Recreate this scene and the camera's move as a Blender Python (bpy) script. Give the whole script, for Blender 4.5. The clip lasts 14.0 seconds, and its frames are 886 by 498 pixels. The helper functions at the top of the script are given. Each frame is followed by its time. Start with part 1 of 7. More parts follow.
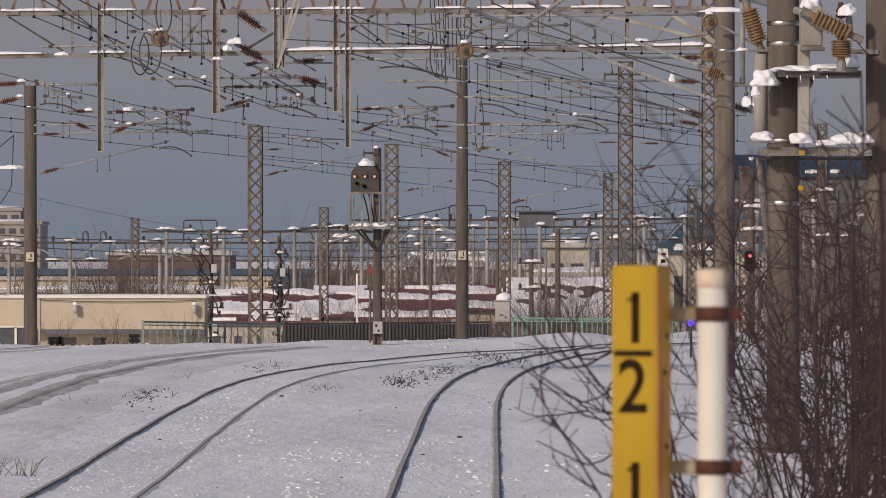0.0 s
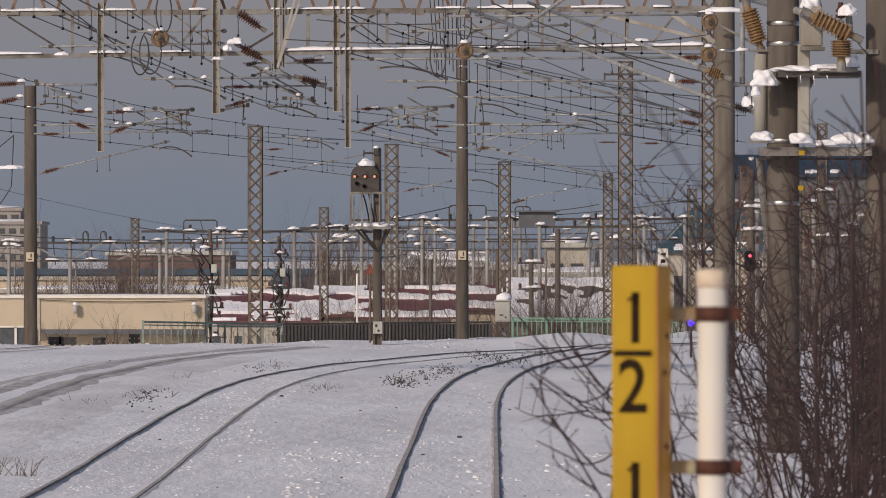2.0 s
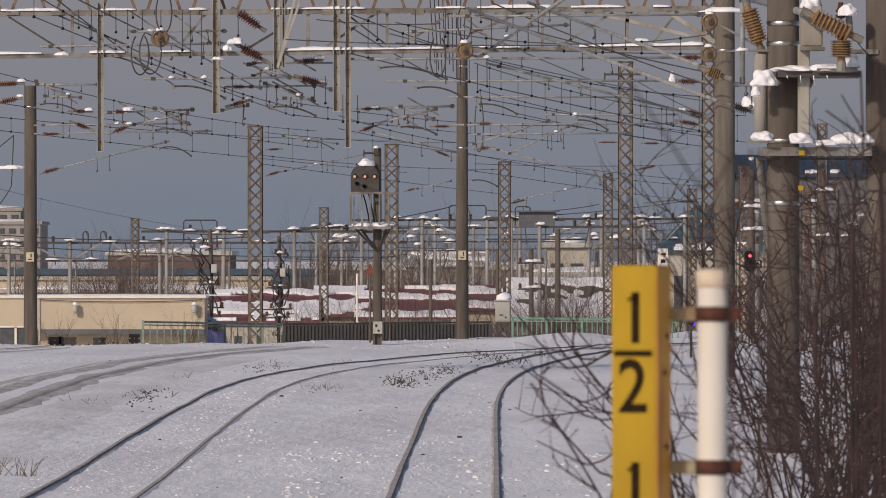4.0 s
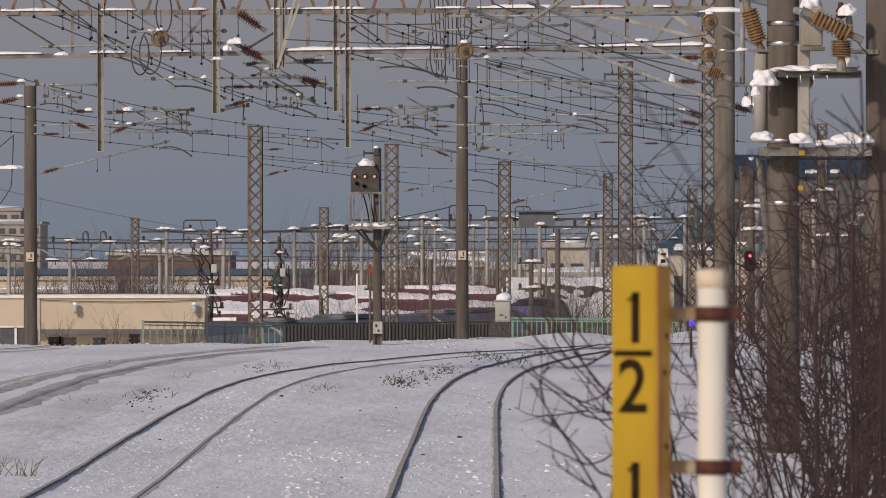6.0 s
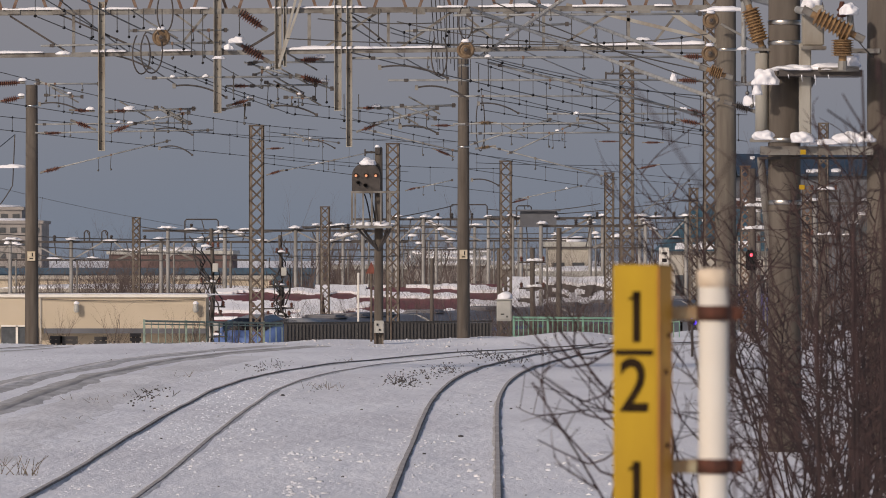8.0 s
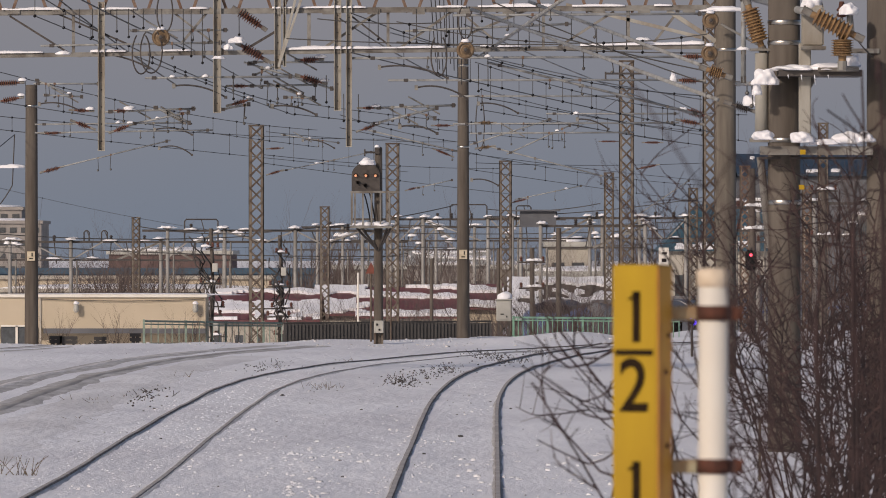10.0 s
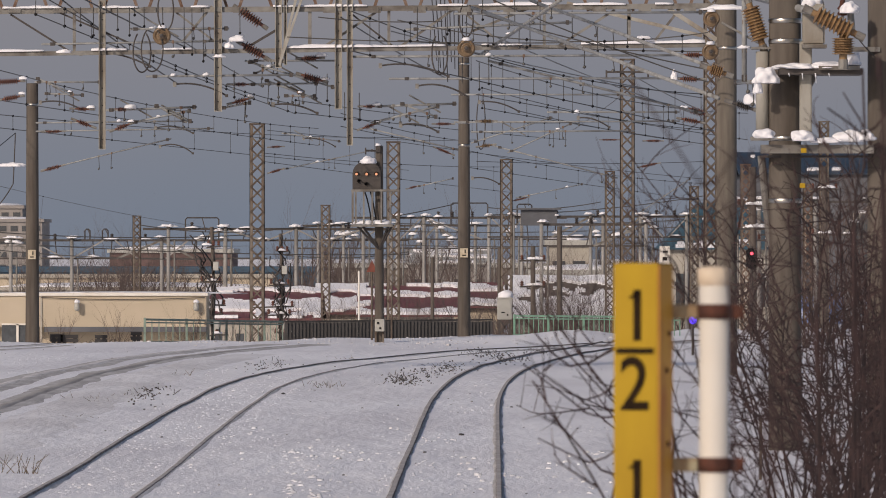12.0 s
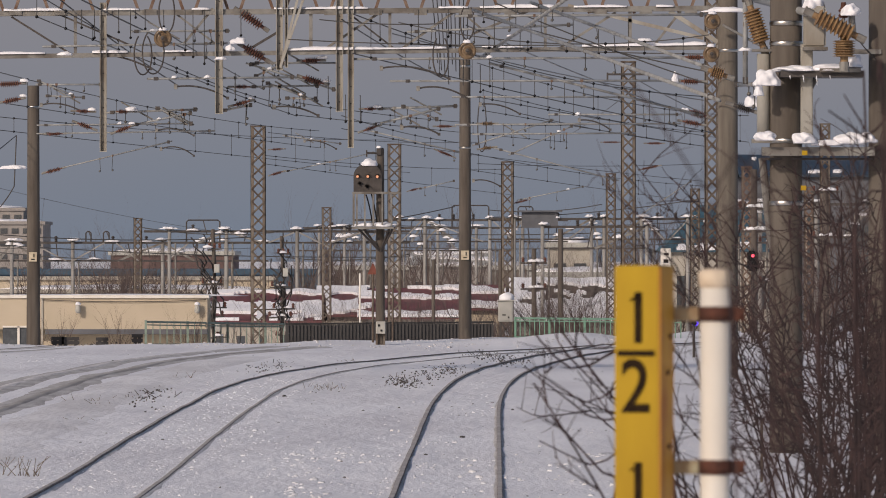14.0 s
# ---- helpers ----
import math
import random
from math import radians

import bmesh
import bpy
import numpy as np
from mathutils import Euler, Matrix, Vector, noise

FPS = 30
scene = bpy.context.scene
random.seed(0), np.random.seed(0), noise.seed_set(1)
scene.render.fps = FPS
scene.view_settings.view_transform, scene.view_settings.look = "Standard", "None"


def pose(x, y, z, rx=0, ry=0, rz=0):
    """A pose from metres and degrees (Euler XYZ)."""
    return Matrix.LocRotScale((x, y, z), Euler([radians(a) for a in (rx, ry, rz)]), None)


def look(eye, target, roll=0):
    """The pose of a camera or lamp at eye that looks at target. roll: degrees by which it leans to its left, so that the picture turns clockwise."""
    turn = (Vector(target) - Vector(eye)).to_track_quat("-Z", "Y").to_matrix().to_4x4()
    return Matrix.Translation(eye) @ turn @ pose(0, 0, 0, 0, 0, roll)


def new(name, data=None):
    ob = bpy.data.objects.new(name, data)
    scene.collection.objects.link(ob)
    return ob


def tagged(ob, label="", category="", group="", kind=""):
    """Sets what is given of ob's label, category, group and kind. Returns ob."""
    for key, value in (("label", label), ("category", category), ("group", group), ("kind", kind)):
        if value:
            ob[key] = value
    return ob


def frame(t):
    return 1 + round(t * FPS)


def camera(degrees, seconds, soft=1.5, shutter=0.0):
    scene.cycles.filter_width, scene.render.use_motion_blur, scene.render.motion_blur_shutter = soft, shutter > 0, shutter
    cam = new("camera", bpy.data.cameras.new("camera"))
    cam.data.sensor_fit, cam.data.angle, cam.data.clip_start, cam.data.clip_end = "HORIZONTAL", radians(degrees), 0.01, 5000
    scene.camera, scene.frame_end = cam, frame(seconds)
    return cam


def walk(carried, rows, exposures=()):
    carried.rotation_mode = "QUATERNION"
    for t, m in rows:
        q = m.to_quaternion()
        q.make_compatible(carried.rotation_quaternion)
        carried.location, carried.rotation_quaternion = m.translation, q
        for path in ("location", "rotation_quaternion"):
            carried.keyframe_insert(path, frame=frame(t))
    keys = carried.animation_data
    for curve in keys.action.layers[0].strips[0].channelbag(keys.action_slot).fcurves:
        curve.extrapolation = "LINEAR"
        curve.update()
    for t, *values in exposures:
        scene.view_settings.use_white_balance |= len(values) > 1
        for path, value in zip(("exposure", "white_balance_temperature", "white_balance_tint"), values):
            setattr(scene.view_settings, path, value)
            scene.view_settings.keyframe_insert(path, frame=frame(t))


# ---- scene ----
cam = camera(8.154, 14.0, soft=0.95, shutter=0.5)
# a long lens held almost still: slight drift only
EYE = (0, 0, 2.63)
DRIFT = ((0, 0, 0), (6.6, 0, 0), (7.0, 2.6, -1.5), (7.6, 2.5, -1.5), (8.0, 2.2, -1.5), (10.5, 1.7, -1.5), (11.1, 2.0, -1.5),
         (11.5, 2.6, -3), (12, 3.2, -4.3), (12.5, 4.8, -3), (13, 3.5, -1.6), (13.5, 7.3, -2.8), (14, 5, -0.1))
walk(cam, [(t, look(EYE, (-dx / 11, 1000, 2.63 + (-1 + dy) / 11))) for t, dx, dy in DRIFT], exposures=((0, -0.05, 6620, 17), (14, -0.05, 6620, 17)))
cam.data.dof.use_dof = True
cam.data.dof.focus_distance = 165
cam.data.dof.aperture_fstop = 17

# ---------------------------------------------------------------- light
world = bpy.data.worlds.new("winter_sky")
scene.world = world
world.use_nodes = True
wn = world.node_tree.nodes
sky = wn.new("ShaderNodeTexSky")
sky.sky_type, sky.sun_disc = "NISHITA", False
sky.sun_elevation, sky.sun_rotation = radians(27), radians(215)
sky.air_density, sky.dust_density, sky.ozone_density = 1.0, 2.5, 1.5
world.node_tree.links.new(sky.outputs[0], wn["Background"].inputs[0])
wn["Background"].inputs[1].default_value = 0.075
sun_data = bpy.data.lights.new("sun", "SUN")
sun_data.energy, sun_data.angle, sun_data.color = 2.2, radians(1.2), (1.0, 0.9, 0.76)
sun = new("sun", sun_data)
SUN_FROM = Vector((math.sin(radians(215)) * math.cos(radians(27)), math.cos(radians(215)) * math.cos(radians(27)), math.sin(radians(27))))
sun.matrix_world = look(SUN_FROM * 300, (0, 0, 0))


# ---------------------------------------------------------------- materials
def mat(name, color, rough=0.7, metal=0.0, color2=None, scale=8.0, bump=0.15, bump_scale=40.0, emit=0.0, spec=0.4, stretch=None, ramp=(0.38, 0.66), random_by=0.0, bump_dist=0.02, bump_rough=0.5):
    m = bpy.data.materials.new(name)
    m.use_nodes = True
    nt = m.node_tree
    b = nt.nodes["Principled BSDF"]
    b.inputs["Roughness"].default_value = rough
    b.inputs["Metallic"].default_value = metal
    b.inputs["Specular IOR Level"].default_value = spec
    tc = nt.nodes.new("ShaderNodeTexCoord")
    mp = nt.nodes.new("ShaderNodeMapping")
    nt.links.new(tc.outputs["Object"], mp.inputs[0])
    if stretch:
        mp.inputs["Scale"].default_value = stretch
    ns = nt.nodes.new("ShaderNodeTexNoise")
    ns.inputs["Scale"].default_value, ns.inputs["Detail"].default_value = scale, 6
    nt.links.new(mp.outputs[0], ns.inputs["Vector"])
    rp = nt.nodes.new("ShaderNodeValToRGB")
    c2 = color2 or tuple(c * 0.72 for c in color)
    rp.color_ramp.elements[0].position, rp.color_ramp.elements[1].position = ramp
    rp.color_ramp.elements[0].color, rp.color_ramp.elements[1].color = (*c2, 1), (*color, 1)
    nt.links.new(ns.outputs[0], rp.inputs[0])
    out = rp.outputs[0]
    if random_by:
        oi = nt.nodes.new("ShaderNodeObjectInfo")
        hs = nt.nodes.new("ShaderNodeHueSaturation")
        mr = nt.nodes.new("ShaderNodeMapRange")
        mr.inputs["To Min"].default_value, mr.inputs["To Max"].default_value = 1 - random_by, 1 + random_by
        nt.links.new(oi.outputs["Random"], mr.inputs[0])
        nt.links.new(mr.outputs[0], hs.inputs["Value"])
        nt.links.new(out, hs.inputs["Color"])
        out = hs.outputs[0]
    nt.links.new(out, b.inputs["Base Color"])
    if bump:
        n2 = nt.nodes.new("ShaderNodeTexNoise")
        n2.inputs["Scale"].default_value, n2.inputs["Detail"].default_value = bump_scale, 6
        n2.inputs["Roughness"].default_value = bump_rough
        nt.links.new(mp.outputs[0], n2.inputs["Vector"])
        bp = nt.nodes.new("ShaderNodeBump")
        bp.inputs["Strength"].default_value, bp.inputs["Distance"].default_value = bump, bump_dist
        nt.links.new(n2.outputs[0], bp.inputs["Height"])
        nt.links.new(bp.outputs[0], b.inputs["Normal"])
    if emit:
        b.inputs["Emission Color"].default_value = (*color, 1)
        b.inputs["Emission Strength"].default_value = emit
    return m


SNOW = mat("packed_snow", (0.82, 0.83, 0.87), 0.75, color2=(0.69, 0.69, 0.73), scale=0.35, bump=0.55, bump_scale=1.6, ramp=(0.3, 0.6), bump_dist=0.17, stretch=(1, 0.26, 1), bump_rough=0.68)
SNOWCAP = mat("snow_cap", (0.86, 0.86, 0.88), 0.8, color2=(0.8, 0.8, 0.84), scale=3, bump=0.3, bump_scale=9)
CONCRETE = mat("pole_concrete", (0.165, 0.145, 0.12), 0.85, color2=(0.088, 0.074, 0.06), scale=5, stretch=(1, 1, 0.12), bump=0.25, bump_scale=25, ramp=(0.34, 0.66))
CONCRETE_DARK = mat("dark_concrete", (0.128, 0.110, 0.092), 0.85, color2=(0.070, 0.057, 0.047), scale=5, stretch=(1, 1, 0.12), bump=0.25, bump_scale=25, ramp=(0.34, 0.66))
STEEL = mat("weathered_galvanised_steel", (0.235, 0.228, 0.21), 0.65, 0.1, color2=(0.125, 0.11, 0.095), scale=3, ramp=(0.36, 0.62))
PALESTEEL = mat("pale_galvanised_pipe", (0.32, 0.31, 0.295), 0.6, 0.1, color2=(0.21, 0.20, 0.185), scale=1.5, stretch=(1, 1, 0.4))
ARM = mat("dull_grey_tube", (0.325, 0.335, 0.335), 0.6, 0.1, color2=(0.205, 0.205, 0.20), scale=3)
# weathered legs, coloured paler than the lacing to read as sunlit edges
LEG = mat("lit_weathered_mast_leg", (0.205, 0.178, 0.148), 0.75, 0.05, color2=(0.125, 0.095, 0.072), scale=2.2, stretch=(1, 1, 0.4))
CREAM = mat("cream_painted_steel", (0.335, 0.322, 0.285), 0.65, color2=(0.205, 0.172, 0.135), scale=2.4, stretch=(1, 1, 0.35), ramp=(0.34, 0.56))
RUSTY = mat("rust_streaked_steel", (0.15, 0.125, 0.10), 0.8, 0.05, color2=(0.085, 0.062, 0.048), scale=3, ramp=(0.42, 0.62))
POSTDARK = mat("sooty_post_concrete", (0.13, 0.112, 0.095), 0.85, color2=(0.075, 0.062, 0.054), scale=2.5, stretch=(1, 1, 0.3))
BRIGHTBAND = mat("bright_clamp_band", (0.55, 0.53, 0.50), 0.28, 1.0, color2=(0.40, 0.38, 0.35), scale=6)
RUSTED = mat("red_rusted_steel", (0.21, 0.15, 0.115), 0.8, 0.05, color2=(0.13, 0.075, 0.052), scale=5)
DARKSTEEL = mat("dark_steel", (0.085, 0.075, 0.07), 0.6, 0.3, scale=5)
WIRE = mat("wire_metal", (0.11, 0.105, 0.10), 0.55, 0.5, scale=1)
WIRE_PALE = mat("pale_wire", (0.30, 0.29, 0.28), 0.5, 0.5, scale=1)
BROWN = mat("brown_porcelain", (0.16, 0.072, 0.05), 0.28, color2=(0.11, 0.05, 0.036), scale=6, bump=0)
GLAZE = mat("ochre_glaze", (0.31, 0.20, 0.10), 0.25, color2=(0.20, 0.12, 0.06), scale=9, bump=0)
AMBER = mat("amber_porcelain", (0.20, 0.14, 0.085), 0.3, color2=(0.125, 0.082, 0.048), scale=6, bump=0)
RAIL = mat("rail_steel", (0.30, 0.27, 0.25), 0.8, 0.0, color2=(0.19, 0.16, 0.145), scale=2, spec=0.06)
RAILTOP = mat("worn_railhead", (0.46, 0.44, 0.435), 0.8, 0.0, color2=(0.35, 0.33, 0.325), scale=2, spec=0.06)
SLUSH = mat("dirty_snow", (0.70, 0.69, 0.70), 0.8, color2=(0.52, 0.505, 0.505), scale=1.6, bump=0.6, bump_scale=6, bump_dist=0.08, stretch=(1.6, 0.5, 1))
GREYSLUSH = mat("grey_slush", (0.56, 0.55, 0.55), 0.8, color2=(0.37, 0.36, 0.36), scale=1.6, bump=0.5, bump_scale=6, bump_dist=0.06, stretch=(1.6, 0.4, 1))
RUTSLUSH = mat("dark_slush", (0.45, 0.435, 0.425), 0.85, color2=(0.30, 0.285, 0.275), scale=1.2, bump=0.5, bump_scale=6, bump_dist=0.05, stretch=(1.6, 0.25, 1))
DIRTYSNOW = mat("dull_snow", (0.79, 0.795, 0.825), 0.8, color2=(0.645, 0.64, 0.66), scale=0.6, bump=0.55, bump_scale=1.6, bump_dist=0.17, stretch=(1, 0.26, 1), bump_rough=0.68)
SLATE = mat("slate_grey_board", (0.13, 0.135, 0.15), 0.7, scale=1)
YELLOW = mat("yellow_paint", (0.43, 0.275, 0.014), 0.6, spec=0.2, color2=(0.35, 0.21, 0.012), scale=7, stretch=(1, 1, 0.3), bump=0.08)
# rust-stained side of the post, with light on it added to the colour
ORANGE = mat("lit_rust_stained_yellow_paint", (0.56, 0.29, 0.035), 0.6, color2=(0.42, 0.15, 0.022), scale=11, stretch=(1, 1, 0.3), ramp=(0.34, 0.5))
BLACK = mat("black_paint", (0.014, 0.014, 0.015), 0.85, bump=0, spec=0.15)
WHITE = mat("white_paint", (0.76, 0.735, 0.675), 0.45, color2=(0.70, 0.655, 0.585), scale=3, bump=0.05)
CLAMP = mat("brown_rusty_band", (0.11, 0.036, 0.02), 0.8, 0.0, color2=(0.06, 0.024, 0.016), scale=25)
BRONZE = mat("tarnished_bracket", (0.40, 0.36, 0.24), 0.55, 0.4, color2=(0.30, 0.20, 0.11), scale=20)
TAN = mat("tan_wall_panel", (0.53, 0.45, 0.34), 0.75, color2=(0.46, 0.39, 0.29), scale=0.6, bump=0.1)
GREYGLASS = mat("window_glass", (0.08, 0.09, 0.10), 0.12, bump=0, spec=0.6)
GREENP = mat("green_rail_paint", (0.18, 0.34, 0.25), 0.55, color2=(0.12, 0.24, 0.18), scale=2)
PALEGREEN = mat("weathered_green_paint", (0.235, 0.305, 0.25), 0.6, color2=(0.165, 0.215, 0.18), scale=3)
ENAMEL = mat("aged_enamel", (0.60, 0.53, 0.40), 0.5, color2=(0.48, 0.40, 0.28), scale=9)
FADEDBLACK = mat("faded_black_paint", (0.030, 0.018, 0.008), 0.9, color2=(0.016, 0.010, 0.006), scale=20, bump=0, spec=0.1)
CAPBEIGE = mat("weathered_beige_cap", (0.66, 0.55, 0.42), 0.6, color2=(0.55, 0.43, 0.31), scale=14)
FENCEDARK = mat("dark_fence_board", (0.066, 0.063, 0.062), 0.85, color2=(0.046, 0.043, 0.042), scale=1.2, random_by=0.1)
REDROOF = mat("red_roof_metal", (0.17, 0.055, 0.06), 0.6, color2=(0.12, 0.045, 0.05), scale=1.2)
PURPLE = mat("violet_train_paint", (0.21, 0.195, 0.46), 0.4, color2=(0.19, 0.175, 0.42), scale=0.6, bump=0)
BLUEP = mat("blue_train_paint", (0.16, 0.25, 0.52), 0.35, scale=0.6, bump=0)
STAINLESS = mat("brushed_stainless_side", (0.44, 0.425, 0.41), 0.55, 0.0, color2=(0.37, 0.36, 0.35), scale=1.0, stretch=(0.2, 0.2, 4), bump=0.05)
TRAINROOF = mat("train_roof_grey", (0.17, 0.17, 0.185), 0.5, color2=(0.125, 0.125, 0.138), scale=0.8, stretch=(0.2, 1, 1))
DARKGLASS = mat("dark_tinted_glass", (0.012, 0.013, 0.016), 0.08, bump=0, spec=0.6)
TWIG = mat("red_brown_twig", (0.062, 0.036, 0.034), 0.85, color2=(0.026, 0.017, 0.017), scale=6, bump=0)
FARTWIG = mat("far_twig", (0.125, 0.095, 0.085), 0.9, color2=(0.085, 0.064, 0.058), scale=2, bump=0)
STRAW = mat("dry_grass", (0.17, 0.135, 0.10), 0.9, scale=4, bump=0)
BLUEROOF = mat("blue_roof_metal", (0.045, 0.095, 0.145), 0.5, scale=1.0)
TEALROOF = mat("teal_roof_metal", (0.05, 0.11, 0.15), 0.5, scale=1.5)
NAVYROOF = mat("navy_roof_metal", (0.032, 0.055, 0.085), 0.5, scale=1.0)
OFFWHITE = mat("off_white_render", (0.46, 0.425, 0.365), 0.8, color2=(0.39, 0.36, 0.31), scale=1)
# cream greyed by distance haze that is mixed into the wall colour
DULLWALL = mat("hazed_cream_render", (0.31, 0.285, 0.265), 0.85, color2=(0.25, 0.23, 0.215), scale=0.5)
GREYCAB = mat("grey_cabinet_paint", (0.45, 0.445, 0.41), 0.5, color2=(0.36, 0.355, 0.325), scale=2)
LAMPO = mat("orange_signal_light", (1.0, 0.46, 0.24), 0.3, emit=0.75, bump=0)
LAMPR = mat("red_signal_light", (1.0, 0.08, 0.12), 0.3, emit=3.0, bump=0)
LAMPB = mat("blue_signal_light", (0.12, 0.06, 1.0), 0.3, emit=1.6, bump=0)


# ---------------------------------------------------------------- mesh helpers
def part(name, bm, material, parent=None, label="", smooth=False):
    me = bpy.data.meshes.new(name)
    if smooth:
        for f in bm.faces:
            f.smooth = True
    bm.to_mesh(me)
    bm.free()
    me.materials.append(material)
    ob = new(name, me)
    if parent:
        ob.parent = parent
    return tagged(ob, label)


def empty(name, at, label, category, group="", kind=""):
    e = new(name)
    e.location = at
    return tagged(e, label, category, group, kind)


def box(bm, c, s, m=None):
    r = bmesh.ops.create_cube(bm, size=1, matrix=(m or Matrix()) @ Matrix.LocRotScale(c, None, s))
    return r["verts"]


def bar(bm, a, b, w, d=None):
    """A rectangular bar from a to b."""
    a, b = Vector(a), Vector(b)
    v = b - a
    q = v.to_track_quat("Z", "Y")
    bmesh.ops.create_cube(bm, size=1, matrix=Matrix.LocRotScale((a + b) / 2, q, (w, d or w, v.length)))


def rod(bm, a, b, r, r2=None, n=8):
    a, b = Vector(a), Vector(b)
    v = b - a
    bmesh.ops.create_cone(bm, cap_ends=True, segments=n, radius1=r, radius2=r if r2 is None else r2, depth=v.length,
                          matrix=Matrix.LocRotScale((a + b) / 2, v.to_track_quat("Z", "Y"), None))


def lathe(bm, prof, m, n=16):
    """Revolve (radius, z) pairs about local z."""
    rings = []
    for r, z in prof:
        rings.append([bm.verts.new(m @ Vector((r * math.cos(2 * math.pi * k / n), r * math.sin(2 * math.pi * k / n), z))) for k in range(n)])
    for p, q in zip(rings, rings[1:]):
        for k in range(n):
            bm.faces.new((p[k], p[(k + 1) % n], q[(k + 1) % n], q[k]))
    bm.faces.new(rings[0][::-1])
    bm.faces.new(rings[-1])


def tube(bm, pts, r, n=5):
    pts = [Vector(p) for p in pts]
    prev = None
    for i, p in enumerate(pts):
        d = (pts[min(i + 1, len(pts) - 1)] - pts[max(i - 1, 0)]).normalized()
        q = d.to_track_quat("Z", "Y")
        ring = [bm.verts.new(p + q @ Vector((r * math.cos(2 * math.pi * k / n), r * math.sin(2 * math.pi * k / n), 0))) for k in range(n)]
        if prev:
            for k in range(n):
                bm.faces.new((prev[k], prev[(k + 1) % n], ring[(k + 1) % n], ring[k]))
        prev = ring


def sagged(a, b, sag, n=14):
    a, b = Vector(a), Vector(b)
    return [a.lerp(b, i / n) - Vector((0, 0, sag * 4 * (i / n) * (1 - i / n))) for i in range(n + 1)]


def blob(bm, c, s, seed=0, rough=0.25, sub=2):
    """A lump of snow, flat underneath."""
    r = bmesh.ops.create_icosphere(bm, subdivisions=sub, radius=1)
    for v in r["verts"]:
        k = 1 + rough * noise.noise(v.co * 1.7 + Vector((seed, 0, 0)))
        p = v.co * k
        v.co = Vector((c[0] + p.x * s[0], c[1] + p.y * s[1], c[2] + max(p.z, -0.25) * s[2]))


# ---------------------------------------------------------------- ground
def ground_z(x, y):
    """Flat track bed on an embankment that falls to the street beyond."""
    edge = 176 + (0.6 * x if x < 0 else 0.25 * x)
    t = min(max((y - edge) / 26.0, 0), 1)
    z = -0.75 * t * t * (3 - 2 * t)
    far = (x + 6.8) * -0.956 + (y - 245) * 0.293
    t = min(max((far + 15) / 8.0, 0), 1)
    z -= 3.5 * t * t * (3 - 2 * t)
    if y < 400:
        amp = 0.03 if y < edge - 6 else 0.12
        z += amp * noise.noise(Vector((x * 0.35, y * 0.1, 0))) + 0.012 * noise.noise(Vector((x * 1.3, y * 0.3, 4)))
        z += 0.28 * math.exp(-((y - edge + 5) / 5) ** 2) * math.exp(-((x - 3.2) / 1.9) ** 2)
    return z


def build_ground():
    xs = [-2500, -900, -300, -120, -60, -40] + [-30 + 0.5 * i for i in range(44)] + [-8 + 0.14 * i for i in range(100)] + [6 + 0.5 * i for i in range(49)] + [40, 60, 120, 300, 900, 2500]
    ys = [-60, -20, 0, 20, 40, 50] + [56 + 0.35 * i for i in range(171)] + [116 + 1.0 * i for i in range(140)] + [270, 290, 320, 360, 420, 500, 700, 1000, 1600, 2600, 4200]
    bm = bmesh.new()
    
    def drift(x, y):
        if not (55 < y < 120 and -9 < x < 7):
            return 0
        patch = 0.5 + 0.9 * noise.noise(Vector((x * 0.5, y * 0.09, 7)))
        return max(patch, 0.1) * (0.018 * noise.noise(Vector((x * 1.6, y * 0.55, 1))) + 0.014 * noise.noise(Vector((x * 3.4, y * 1.25, 2))))

    rows = [[bm.verts.new((x, y, ground_z(x, y) + drift(x, y))) for x in xs] for y in ys]
    for a, b in zip(rows, rows[1:]):
        for i in range(len(xs) - 1):
            bm.faces.new((a[i], a[i + 1], b[i + 1], b[i]))
    return tagged(part("ground", bm, SNOW, smooth=True), "snow-covered railway embankment and yard ground", "ground", kind="structure")


build_ground()


# ---------------------------------------------------------------- tracks
def line_a(d):
    return 0.008 * (d - 65) + (9e-6 * (d - 90) ** 3 if d > 90 else 0)


def line_b(d):
    return -3.78 + (2.05e-7 * (min(d, 165) - 85) ** 4 if d > 85 else 0) + max(d - 165, 0) * 0.42


def line_c(d):
    return -7.78 + (1.5e-7 * (d - 95) ** 4 if d > 95 else 0)


def line_d(d):
    return -13.8 + (1.5e-7 * (d - 95) ** 4 if d > 95 else 0)


